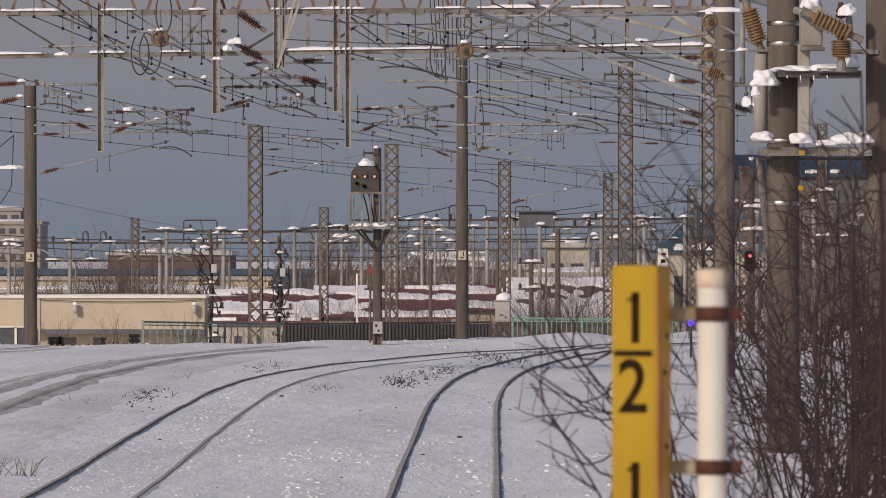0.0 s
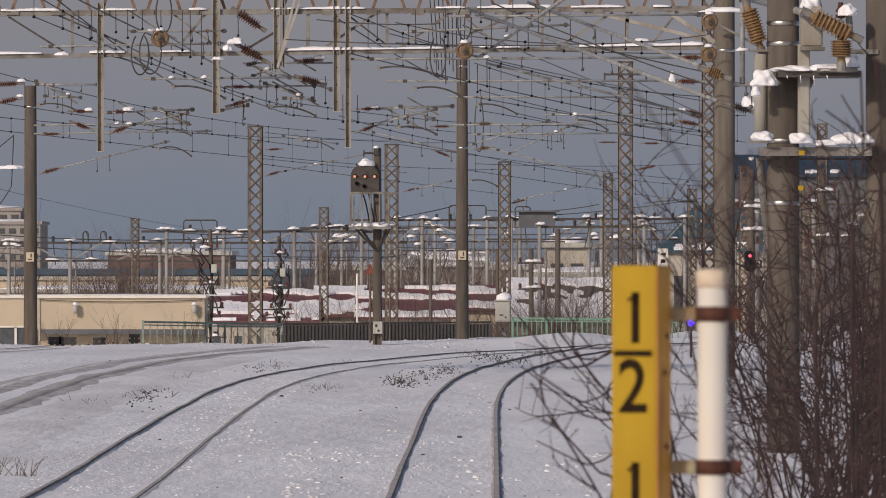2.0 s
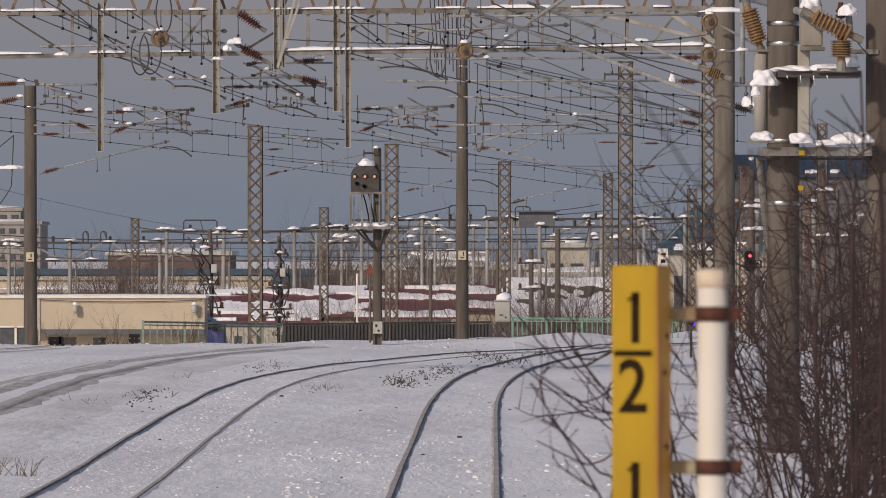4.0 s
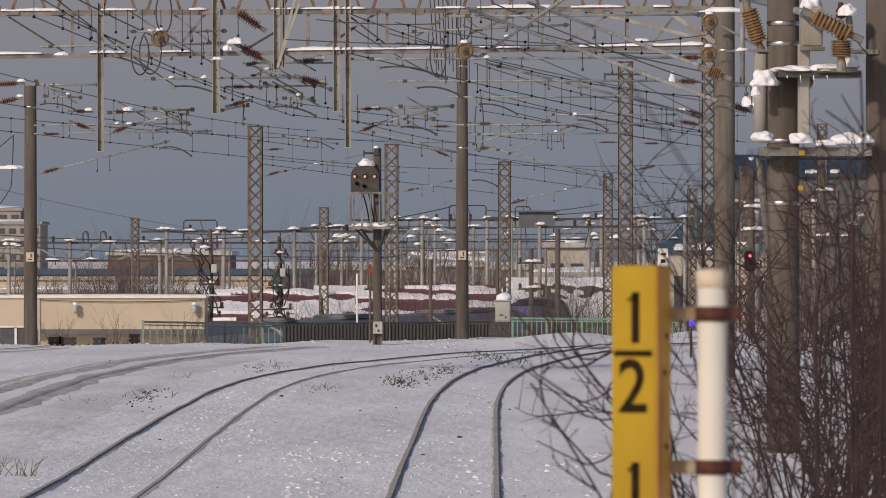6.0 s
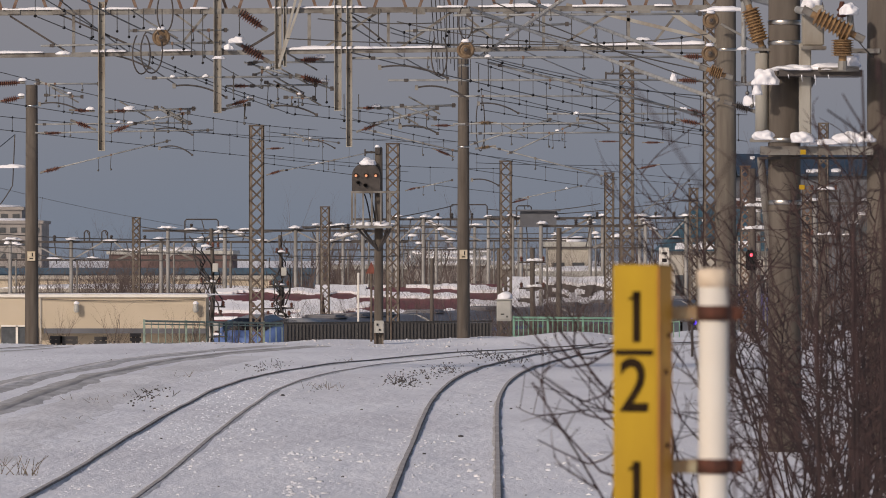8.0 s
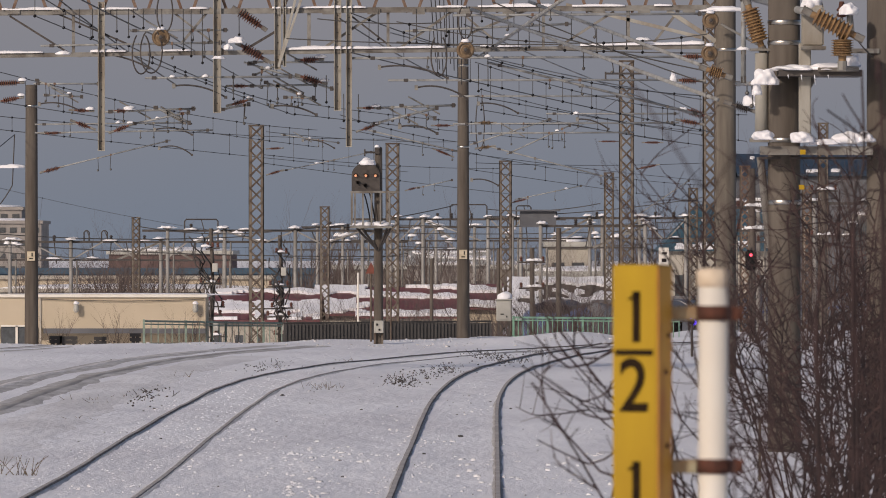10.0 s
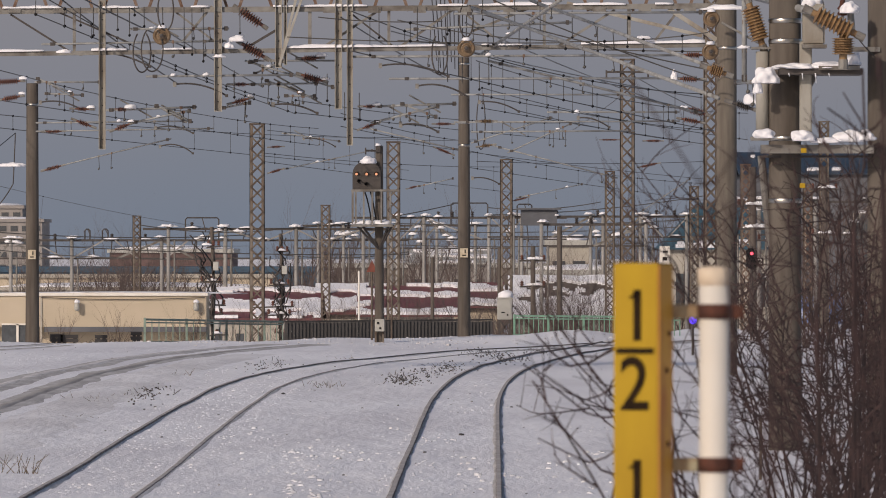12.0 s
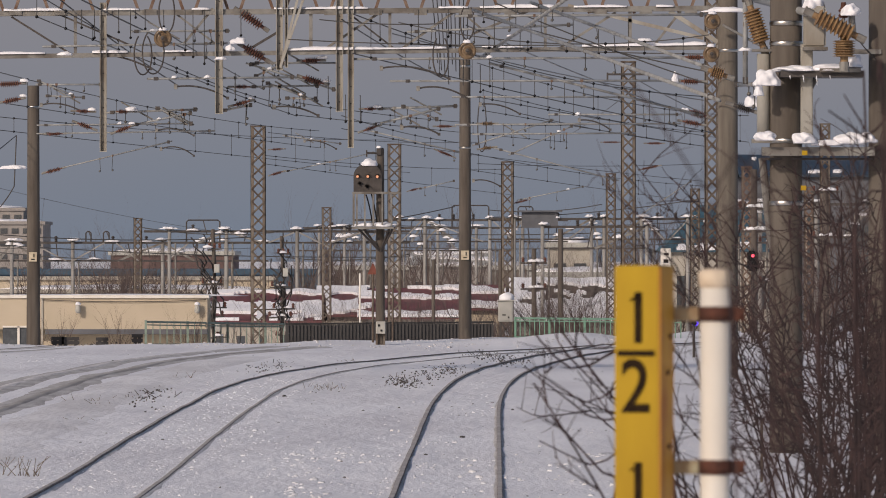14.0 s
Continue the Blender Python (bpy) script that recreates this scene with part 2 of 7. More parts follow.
def track(fn, d0, d1, label, wide=0.09, ballast=None, sunk=(0.006, 0.006)):
    e = empty("railway_track", (0, 0, 0), label, "railway track", "tracks of the yard", "structure")
    ds = [d0 + (d1 - d0) * i / 220 for i in range(221)]
    mid = []
    for d in ds:
        h = fn(d + 0.1) - fn(d - 0.1)
        nrm = Vector((0.2, -h, 0)).normalized()
        mid.append((Vector((fn(d), d, ground_z(fn(d), d))), nrm))
    for side in (-1, 1):
        for nm, prof, m in (("rail", ((-0.07, -0.10), (-0.02, -0.06), (-0.02, 0.0), (-0.030, 0.012), (-0.030, 0.045), (0.030, 0.045), (0.030, 0.012), (0.02, 0.0), (0.02, -0.06), (0.07, -0.10)), RAIL),
                            ("railhead", ((-0.026, 0.04), (-0.024, 0.05), (0.024, 0.05), (0.026, 0.04)), RAILTOP)):
            bm = bmesh.new()
            prev = None
            for p, nrm in mid:
                c = p + nrm * (0.566 * side)
                ring = [bm.verts.new(c + nrm * u + Vector((0, 0, w - sunk[side > 0]))) for u, w in prof]
                if prev:
                    for k in range(len(ring) - 1):
                        bm.faces.new((prev[k], ring[k], ring[k + 1], prev[k + 1]))
                prev = ring
            part(nm, bm, m, e)
    # trodden slush beside each rail
    bm = bmesh.new()
    for side in (-1, 1):
        prev = None
        for i, (p, nrm) in enumerate(mid):
            c = p + nrm * (0.566 * side)
            w = wide + 0.35 * wide * noise.noise(Vector((i * 0.12, side * 5, 0)))
            ring = [bm.verts.new(c + nrm * u * w + Vector((0, 0, z))) for u, z in ((-1.7, -0.03), (-0.8, 0.014), (0.8, 0.014), (1.7, -0.03))]
            if prev:
                for k in range(3):
                    bm.faces.new((prev[k], ring[k], ring[k + 1], prev[k + 1]))
            prev = ring
    part("slush", bm, ballast or SLUSH, e, "grey dirty snow along the rails", True)
    return e


track(line_a, 40, 166, "curved rusty railway track half buried in snow", 0.055, GREYSLUSH)
track(line_b, 40, 200, "long curving railway track in packed snow", 0.06, None, (0.01, 0.026))
track(line_c, 40, 166, "outer railway track with grey slush along its rails", 0.34, GREYSLUSH, (0.045, 0.045))


def rut(fn, off, w, d0, d1, material, lift, label, seed):
    """A trodden strip of dirty snow along a line, with a ragged edge."""
    bm = bmesh.new()
    prev = None
    for i in range(161):
        d = d0 + (d1 - d0) * i / 160
        x = fn(d) + off
        a, b = (w * (0.85 + 0.3 * noise.noise(Vector((i * f, seed, k)))) for k, f in ((0, 0.09), (9, 0.13)))
        ring = [bm.verts.new((x + u, d, ground_z(x + u, d) + z)) for u, z in ((-a * 1.1, -0.02), (-a * 0.6, lift), (0, lift * 1.1), (b * 0.6, lift), (b * 1.1, -0.02))]
        if prev:
            for k in range(4):
                bm.faces.new((prev[k], ring[k], ring[k + 1], prev[k + 1]))
        prev = ring
    return tagged(part("slush_rut", bm, material, smooth=True), label, "slush", "strips of dirty snow", "stuff")


rut(line_c, 0.566, 0.17, 58, 160, RUTSLUSH, 0.03, "dark grey slush rut along a buried rail", 3)
rut(line_c, -0.566, 0.2, 58, 160, SLUSH, 0.028, "faint grey slush rut along a buried rail", 4)
rut(line_c, 1.75, 0.95, 58, 150, DIRTYSNOW, 0.012, "wide strip of dirty trodden snow beside the outer track", 5)
track(line_d, 60, 166, "far siding track mostly covered by snow", 0.2, None, (0.026, 0.03))


# ---------------------------------------------------------------- backdrop sky
def cloud_bank():
    bm = bmesh.new()
    rows = []
    for k in range(13):
        z = -40 + 640 * (k / 12)
        rows.append([bm.verts.new((3200 * math.sin(a), 3200 * math.cos(a), z)) for a in [radians(-24 + 3 * i) for i in range(17)]])
    for a, b in zip(rows, rows[1:]):
        for i in range(16):
            bm.faces.new((a[i], a[i + 1], b[i + 1], b[i]))
    m = bpy.data.materials.new("snow_cloud_bank")
    m.use_nodes = True
    nt = m.node_tree
    nt.nodes.remove(nt.nodes["Principled BSDF"])
    em = nt.nodes.new("ShaderNodeEmission")
    tc = nt.nodes.new("ShaderNodeTexCoord")
    sp = nt.nodes.new("ShaderNodeSeparateXYZ")
    ns = nt.nodes.new("ShaderNodeTexNoise")
    ns.inputs["Scale"].default_value, ns.inputs["Detail"].default_value = 0.006, 3
    mr = nt.nodes.new("ShaderNodeMapRange")
    mr.inputs["From Min"].default_value, mr.inputs["From Max"].default_value = 0, 135
    ad = nt.nodes.new("ShaderNodeMath")
    ad.operation = "MULTIPLY_ADD"
    ad.inputs[1].default_value, ad.inputs[2].default_value = 0.5, -0.25
    a2 = nt.nodes.new("ShaderNodeMath")
    rp = nt.nodes.new("ShaderNodeValToRGB")
    rp.color_ramp.elements[0].color = (0.176, 0.216, 0.268, 1)
    rp.color_ramp.elements[1].color = (0.240, 0.246, 0.266, 1)
    nt.links.new(tc.outputs["Object"], sp.inputs[0])
    nt.links.new(tc.outputs["Object"], ns.inputs["Vector"])
    nt.links.new(sp.outputs["Z"], mr.inputs[0])
    nt.links.new(ns.outputs[0], ad.inputs[0])
    nt.links.new(ad.outputs[0], a2.inputs[0])
    nt.links.new(mr.outputs[0], a2.inputs[1])
    nt.links.new(a2.outputs[0], rp.inputs[0])
    nt.links.new(rp.outputs[0], em.inputs[0])
    nt.links.new(em.outputs[0], nt.nodes["Material Output"].inputs[0])
    return tagged(part("backdrop", bm, m), "slate-grey snow cloud bank behind the yard", "sky", kind="structure")


cloud_bank()


# ---------------------------------------------------------------- poles, masts, gantries
SUPPORTS = []


def concrete_pole(x, y, top, r0, r1, label, material=CONCRETE, bands=(), plate=None):
    g = ground_z(x, y)
    e = empty("catenary_pole", (x, y, g), label, "utility pole", "concrete poles")
    SUPPORTS.append(e)
    bm = bmesh.new()
    lathe(bm, [(r0, -0.4), (r0, 0.0), (r1, top - g - 0.03), (r1 * 0.9, top - g)], Matrix(), 20)
    part("shaft", bm, material, e, smooth=True)
    for z in bands:
        t = (z - g) / (top - g)
        r = r0 + (r1 - r0) * t + 0.006
        bm = bmesh.new()
        lathe(bm, [(r, z - g - 0.03), (r + 0.006, z - g - 0.02), (r + 0.006, z - g + 0.02), (r, z - g + 0.03)], Matrix(), 20)
        part("steel_band", bm, BRIGHTBAND, e, "shiny galvanised steel clamp band", True)
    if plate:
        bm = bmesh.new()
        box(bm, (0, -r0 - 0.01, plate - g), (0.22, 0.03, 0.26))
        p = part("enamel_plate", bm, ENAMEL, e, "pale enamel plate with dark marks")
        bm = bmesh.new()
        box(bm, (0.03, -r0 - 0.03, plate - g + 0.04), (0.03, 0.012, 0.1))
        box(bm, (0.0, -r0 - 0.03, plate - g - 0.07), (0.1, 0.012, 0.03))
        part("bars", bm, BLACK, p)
    return e


def lattice_mast(x, y, top, w, label, base=None, material=RUSTY, cap=True, pitch=None):
    g = ground_z(x, y) if base is None else base
    h = top - g
    e = empty("lattice_mast", (x, y, g), label, "lattice mast", "steel lattice masts")
    SUPPORTS.append(e)
    for sx in (-1, 1):
        for sy in (-1, 1):
            bm = bmesh.new()
            t = w * 0.2
            box(bm, (sx * (w / 2 - t / 2), sy * (w / 2 - 0.01), h / 2 - 0.3), (t, 0.02, h + 0.6))
            box(bm, (sx * (w / 2 - 0.01), sy * (w / 2 - t / 2), h / 2 - 0.3), (0.02, t, h + 0.6))
            part("corner_angle", bm, LEG, e)
    n = max(4, int(round(h / (pitch or w * 0.85))))
    for sy in (-1, 1):
        bm = bmesh.new()
        for i in range(n):
            z0, z1 = h * i / n, h * (i + 1) / n
            a = w / 2 - 0.04
            bar(bm, (-a, sy * w / 2, z0), (a, sy * w / 2, z1), 0.05, 0.05)
            bar(bm, (a, sy * (w / 2 - 0.02), z0), (-a, sy * (w / 2 - 0.02), z1), 0.05, 0.05)
        tagged(part("lacing", bm, material, e), kind="stuff")
    for sx in (-1, 1):
        bm = bmesh.new()
        for i in range(n):
            z0, z1 = h * i / n, h * (i + 1) / n
            a = (w / 2 - 0.04) * (1 if i % 2 else -1)
            bar(bm, (sx * w / 2, -a, z0), (sx * w / 2, a, z1), 0.012, 0.05)
        tagged(part("lacing", bm, material, e), kind="stuff")
    if cap:
        bm = bmesh.new()
        box(bm, (0, 0, h), (w + 0.03, w + 0.03, 0.05))
        part("cap_plate", bm, material, e)
    return e


def insulator(name, a, b, r, material, discs=None, label="ribbed brown porcelain insulator", ends=0.06, core=0.45):
    """A stack of ribbed sheds from a to b."""
    a, b = Vector(a), Vector(b)
    L = (b - a).length
    m = Matrix.LocRotScale(a, (b - a).to_track_quat("Z", "Y"), None)
    n = discs or max(4, int(L / (r * 0.75)))
    prof = [(r * 0.35, 0), (r * 0.35, ends)]
    step = (L - 2 * ends) / n
    for i in range(n):
        z = ends + i * step
        prof += [(r * core, z), (r, z + step * 0.35), (r, z + step * 0.5), (r * core, z + step * 0.75)]
    prof += [(r * 0.35, L - ends), (r * 0.35, L)]
    bm = bmesh.new()
    lathe(bm, prof, m, 12)
    return bm


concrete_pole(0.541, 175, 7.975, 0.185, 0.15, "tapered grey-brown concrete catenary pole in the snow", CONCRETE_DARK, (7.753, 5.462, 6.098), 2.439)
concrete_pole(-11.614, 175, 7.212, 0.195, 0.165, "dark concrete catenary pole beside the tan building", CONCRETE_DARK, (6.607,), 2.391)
lattice_mast(-6.58, 218, 6.911, 0.52, "rust-stained steel lattice mast by the green railing")
lattice_mast(-1.903, 230, 6.477, 0.50, "rusty lattice mast behind the shunting signal")
lattice_mast(2.477, 250, 6.107, 0.50, "weathered lattice mast behind the equipment box")
lattice_mast(6.313, 215, 9.08, 0.50, "tall dark lattice mast with a small crossarm")
lattice_mast(7.698, 290, 6.11, 0.46, "slim distant lattice mast")
lattice_mast(-5.755, 300, 4.594, 0.46, "short distant lattice mast with a cap")
lattice_mast(-14.864, 300, 4.075, 0.40, "dark distant lattice mast above the snowy roofs")
lattice_mast(7.707, 180, 10.157, 0.42, "rusty lattice mast behind the gantry leg")
lattice_mast(12.027, 300, 5.494, 0.46, "distant lattice mast half hidden by branches")
concrete_pole(5.761, 127, 8.172, 0.21, 0.20, "grey concrete gantry leg", CONCRETE, (6.671,))
concrete_pole(4.378, 80, 6.266, 0.215, 0.205, "thick concrete pole carrying the switch platform", CONCRETE_DARK, (5.525, 5.263, 4.012, 3.212))
concrete_pole(5.644, 80, 6.266, 0.21, 0.20, "smooth grey concrete pole behind bare branches", CONCRETE_DARK)


# ---------------------------------------------------------------- catenary gantry over the yard
def snow_strip(name, a, b, w, h, parent, seed=0, gaps=0.45):
    """Broken ridges of snow lying along a beam from a to b."""
    a, b = Vector(a), Vector(b)
    L = (b - a).length
    n = max(3, int(L / 0.12))
    bm = prev = None

    def close():
        if len(bm.verts) < 8:
            bm.free()
            return
        bm.faces.new(prev[::-1])
        ob = part(name, bm, SNOWCAP, parent, "strip of white snow lying on the beam", smooth=True)
        ob.matrix_parent_inverse = Matrix.Translation(-parent.location)

    for i in range(n + 1):
        p = a.lerp(b, i / n)
        k = noise.noise(Vector((i * 0.14 + seed * 7.3, seed, 0.5))) * 0.8 + 0.25 * noise.noise(Vector((i * 0.45, seed, 2.5))) + 0.5
        if k < gaps or i in (0, n):
            if prev:
                close()
            prev = None
            continue
        hh = h * (0.55 + 0.8 * (k - gaps)) * (1 + 0.3 * noise.noise(Vector((i * 0.6, seed, 3))))
        section = ((-0.5, -0.02), (-0.42, 0.6), (0, 1.0), (0.42, 0.6), (0.5, -0.02))
        if prev is None:
            bm = bmesh.new()
        ring = [bm.verts.new(p + Vector((0, u * w, z * hh))) for u, z in section]
        if prev:
            for q in range(4):
                bm.faces.new((prev[q], ring[q], ring[q + 1], prev[q + 1]))
        else:
            bm.faces.new(ring)
        prev = ring


gantry = empty("catenary_gantry", (5.761, 127, 7.456), "steel truss gantry with snow lying on its chords", "gantry")


def gpart(name, bm, material, label="", smooth=False):
    ob = part(name, bm, material, gantry, label, smooth)
    ob.matrix_parent_inverse = Matrix.Translation(-gantry.location)
    return ob


def chord(a, b, w=0.11):
    bm = bmesh.new()
    bar(bm, a, b, 0.07, w)
    return gpart("chord", bm, STEEL)


chord((-9.744, 127, 7.421), (5.669, 127, 7.537), 0.11)
chord((-9.836, 128.2, 7.467), (5.722, 128.2, 7.583), 0.11)
chord((-9.744, 127, 8.426), (5.669, 127, 8.518), 0.12)
chord((-9.744, 127, 6.544), (5.669, 127, 6.74), 0.09)
for a, b, sd in (((-9.513, 127, 7.479), (5.496, 127, 7.571), 1), ((-9.513, 127, 6.59), (5.438, 127, 6.786), 2)):
    snow_strip("snow_ridge", a, b, 0.16, 0.065, gantry, sd, 0.40)
# bolted splice plates and web members
for i in range(17):
    x0 = -9.744 + i * 0.92
    bm = bmesh.new()
    bar(bm, (x0, 127, 7.433), (x0 + 0.34, 127, 8.449), 0.05, 0.06)
    gpart("diagonal", bm, RUSTED)
    bm = bmesh.new()
    bar(bm, (x0 + 0.72, 127.06, 7.433), (x0 + 0.36, 127.06, 8.449), 0.05, 0.06)
    gpart("diagonal", bm, RUSTED)
    bm = bmesh.new()
    box(bm, (x0 + 0.03, 126.94, 7.456 - 0.0003 * i), (0.26, 0.015, 0.12))
    for q in range(4):
        rod(bm, (x0 - 0.06 + q * 0.06, 126.925, 7.456), (x0 - 0.06 + q * 0.06, 126.94, 7.456), 0.012, n=6)
    gpart("splice_plate", bm, STEEL)


def strut(a, b, w=0.05, material=STEEL, name="web_strut"):
    bm = bmesh.new()
    bar(bm, (a[0], a[1] + 0.047, a[2]), (b[0], b[1] + 0.047, b[2]), w, w)
    return gpart(name, bm, material)


strut((-7.574, 127, 7.41), (-7.574, 127, 6.579), 0.06)
strut((-2.759, 127, 7.433), (-2.759, 127, 6.602), 0.07)
strut((-1.143, 127, 7.456), (-1.143, 127, 6.625), 0.06)
strut((2.032, 127, 7.479), (2.032, 127, 6.671), 0.06)
strut((3.764, 127, 7.502), (3.764, 127, 6.694), 0.07)
strut((-2.609, 127, 6.613), (-1.339, 127, 7.456), 0.05)
strut((-0.993, 127, 6.648), (0.162, 127, 7.456), 0.05)
strut((-1.893, 127, 7.364), (-0.97, 127, 6.648), 0.035, DARKSTEEL)
strut((0.554, 127, 7.017), (1.859, 127, 7.548), 0.05)
strut((2.321, 127, 6.717), (3.475, 127, 7.456), 0.05)
strut((-5.38, 127, 6.786), (-4.757, 127, 7.537), 0.05)
strut((-5.588, 127, 7.479), (-4.491, 127, 6.648), 0.04)
strut((-8.878, 127, 7.364), (-7.643, 127, 6.59), 0.04, DARKSTEEL)
strut((-7.955, 127, 7.433), (-6.454, 127, 6.786), 0.035, DARKSTEEL)
strut((-3.972, 127, 6.729), (-3.394, 127, 7.075), 0.05, DARKSTEEL)
strut((4.572, 127, 7.479), (5.553, 127, 6.844), 0.09, CREAM)
strut((2.494, 127, 7.595), (5.265, 127, 6.925), 0.07, CREAM)
strut((4.226, 127, 6.74), (4.803, 127, 7.479), 0.05)
strut((0.993, 127, 6.902), (0.185, 127, 7.571), 0.04)


def drop_post(x, y0, y1, w, label, struts=()):
    e = empty("drop_post", (x, 126.94, y1), label, "drop post", "posts hanging from the gantry")
    h = y0 - y1
    for nm, c, sz in (("web", (0, 0.05, h / 2), (w * 0.96, 0.014, h)), ("flange", (-w / 2 + 0.008, 0, h / 2), (0.016, 0.1, h)), ("flange", (w / 2 - 0.008, 0, h / 2), (0.016, 0.1, h)), ("end_plate", (0, 0, 0.006), (w * 1.04, 0.11, 0.014))):
        bm = bmesh.new()
        box(bm, c, sz)
        part(nm, bm, CREAM, e)
    for i in range(int(h / 0.35)):
        bm = bmesh.new()
        rod(bm, (0, 0.035, 0.2 + i * 0.35), (0, 0.044, 0.2 + i * 0.35), 0.016, n=6)
        part("bolt", bm, DARKSTEEL, e)
    for k, (z, dx) in enumerate(struts):
        bm = bmesh.new()
        bar(bm, (0.02, -0.06, z), (dx, -0.06 - 0.01 * k, h), 0.05, 0.05)
        part("brace", bm, CREAM, e)
    return e


drop_post(-6.997, 7.652, 4.604, 0.14, "cream channel-steel post hanging low from the gantry")
drop_post(-4.63, 7.941, 5.378, 0.16, "cream steel drop post with snow on its bracket")
drop_post(-2.171, 7.941, 5.424, 0.15, "cream steel drop post with bolt holes")
drop_post(-1.94, 7.768, 4.685, 0.125, "longer cream steel drop post")
drop_post(-3.394, 8.056, 6.267, 0.14, "short cream drop post with slanting braces", ((0.05, 0.45), (0.08, 0.6)))
drop_post(-3.256, 8.056, 6.325, 0.07, "thin cream drop post beside a braced one")


# ---------------------------------------------------------------- insulators and arms
def carrier(p):
    """The gantry, pole or mast that carries a fitting at p."""
    if 119 < p[1] < 152:
        return gantry
    return min(SUPPORTS, key=lambda o: abs(o.location.x - p[0]) + 0.6 * abs(o.location.y - p[1]))


def ins(a, b, r, material=BROWN, snow=0.0, label="ribbed brown porcelain insulator", discs=None, core=0.45):
    o = Vector(a)
    sup = carrier(a)
    bm = insulator("insulator", (0, 0, 0), Vector(b) - o, r, material, discs, core=core)
    e = part("insulator", bm, material, sup, label)
    e.location = o - sup.location
    d = (Vector(b) - o).normalized()
    for p, q in ((-0.12 * d, Vector((0, 0, 0))), (Vector(b) - o, Vector(b) - o + 0.12 * d)):
        bm = bmesh.new()
        rod(bm, p, q, r * 0.42, n=8)
        part("end_cap", bm, STEEL, e)
    if snow:
        bm = bmesh.new()
        m = Vector(b) - o
        blob(bm, (m.x * 1.12, m.y, m.z * 1.12 + r * 0.6), (snow, snow * 0.7, snow * 0.55), seed=a[0])
        part("snow_cap", bm, SNOWCAP, e, "clump of fresh snow", smooth=True)
    return e


R = 0.055
ins((-10.8, 150, 6.585), (-10.241, 150, 6.612), 0.08, snow=0.12)
ins((-10.691, 150, 6.162), (-10.255, 150, 6.244), 0.08, snow=0.1)
ins((-7.61, 128, 5.458), (-7.319, 128, 5.446), R, snow=0.1)
ins((-6.796, 128, 5.446), (-6.505, 128, 5.446), R, snow=0.14)
ins((-7.587, 128, 5.213), (-7.284, 128, 5.097), R + 0.01)
ins((-6.796, 128, 5.027), (-6.493, 128, 5.143), R + 0.01, snow=0.08)
ins((-10.911, 170, 5.752), (-10.478, 170, 5.767), R)
ins((-10.942, 170, 4.701), (-10.494, 170, 4.825), R + 0.01)
ins((-4.226, 127, 7.479), (-3.718, 127, 7.133), 0.11, label="string of brown disc insulators on a slanting rod", discs=9)
ins((-4.145, 127, 6.763), (-3.683, 127, 6.486), 0.11, snow=0.0, label="string of brown disc insulators with snow at its end", discs=8)
ins((-4.375, 128, 5.958), (-4.038, 128, 5.958), R)
ins((-4.375, 128, 5.574), (-4.038, 128, 5.667), R + 0.01, snow=0.07)
ins((-2.956, 128, 6.493), (-2.583, 128, 6.505), R + 0.02, snow=0.12)
ins((-2.956, 128, 6.156), (-2.513, 128, 6.028), R + 0.03, snow=0.1)
ins((-6.18, 220, 6.13), (-5.78, 220, 6.15), R)
ins((-6.18, 220, 5.23), (-5.78, 220, 5.35), R + 0.01)
ins((-1.676, 128, 5.504), (-1.431, 128, 5.504), R, snow=0.1)
ins((-1.699, 128, 5.05), (-1.431, 128, 5.143), R, snow=0.06)
ins((-0.256, 176, 6.086), (0.176, 176, 6.086), R)
ins((-0.224, 176, 5.398), (0.176, 176, 5.238), R)
ins((0.965, 174, 6.126), (1.36, 174, 6.126), R + 0.01, AMBER, label="pale amber rod insulator")
ins((0.981, 174, 5.414), (1.329, 174, 5.461), R + 0.01, AMBER, label="pale amber rod insulator")
ins((4.884, 127, 6.532), (5.265, 127, 6.532), 0.075)
ins((4.803, 127, 6.047), (5.219, 127, 6.036), 0.075, snow=0.0, label="brown rod insulator with a snow hood")
ins((5.485, 140, 5.723), (5.867, 140, 5.595), 0.10, discs=8)
ins((5.333, 140, 5.494), (5.753, 140, 5.417), 0.07)
ins((6.958, 215, 6.265), (7.466, 215, 6.265), R)
ins((7.329, 290, 7.586), (8.067, 290, 7.586), R)
ins((6.763, 215, 5.366), (7.349, 215, 5.484), R)
ins((2.75, 250, 4.448), (3.318, 250, 4.585), R)
ins((-1.338, 230, 4.763), (-1.025, 230, 4.846), R)
ins((4.218, 100, 5.503), (4.527, 100, 5.394), 0.115, GLAZE, discs=6, core=0.68, label="amber ribbed strain insulator frosted with snow")
ins((3.913, 80, 5.757), (4.087, 80, 5.219), 0.125, GLAZE, discs=11, core=0.74, label="leaning amber post insulator with many sheds")
ins((4.66, 78.9, 5.60), (5.22, 78.9, 5.32), 0.125, GLAZE, discs=9, core=0.68, label="amber strain insulator at the end of a tube")
ins((5.06, 78.95, 5.0), (5.06, 78.95, 5.34), 0.145, GLAZE, discs=7, core=0.74, snow=0.0, label="stout amber post insulator on the snowy platform")
ins((4.165, 90, 4.708), (4.467, 90, 4.61), 0.07, DARKSTEEL, discs=7, label="dark strain insulator under a snow clump")


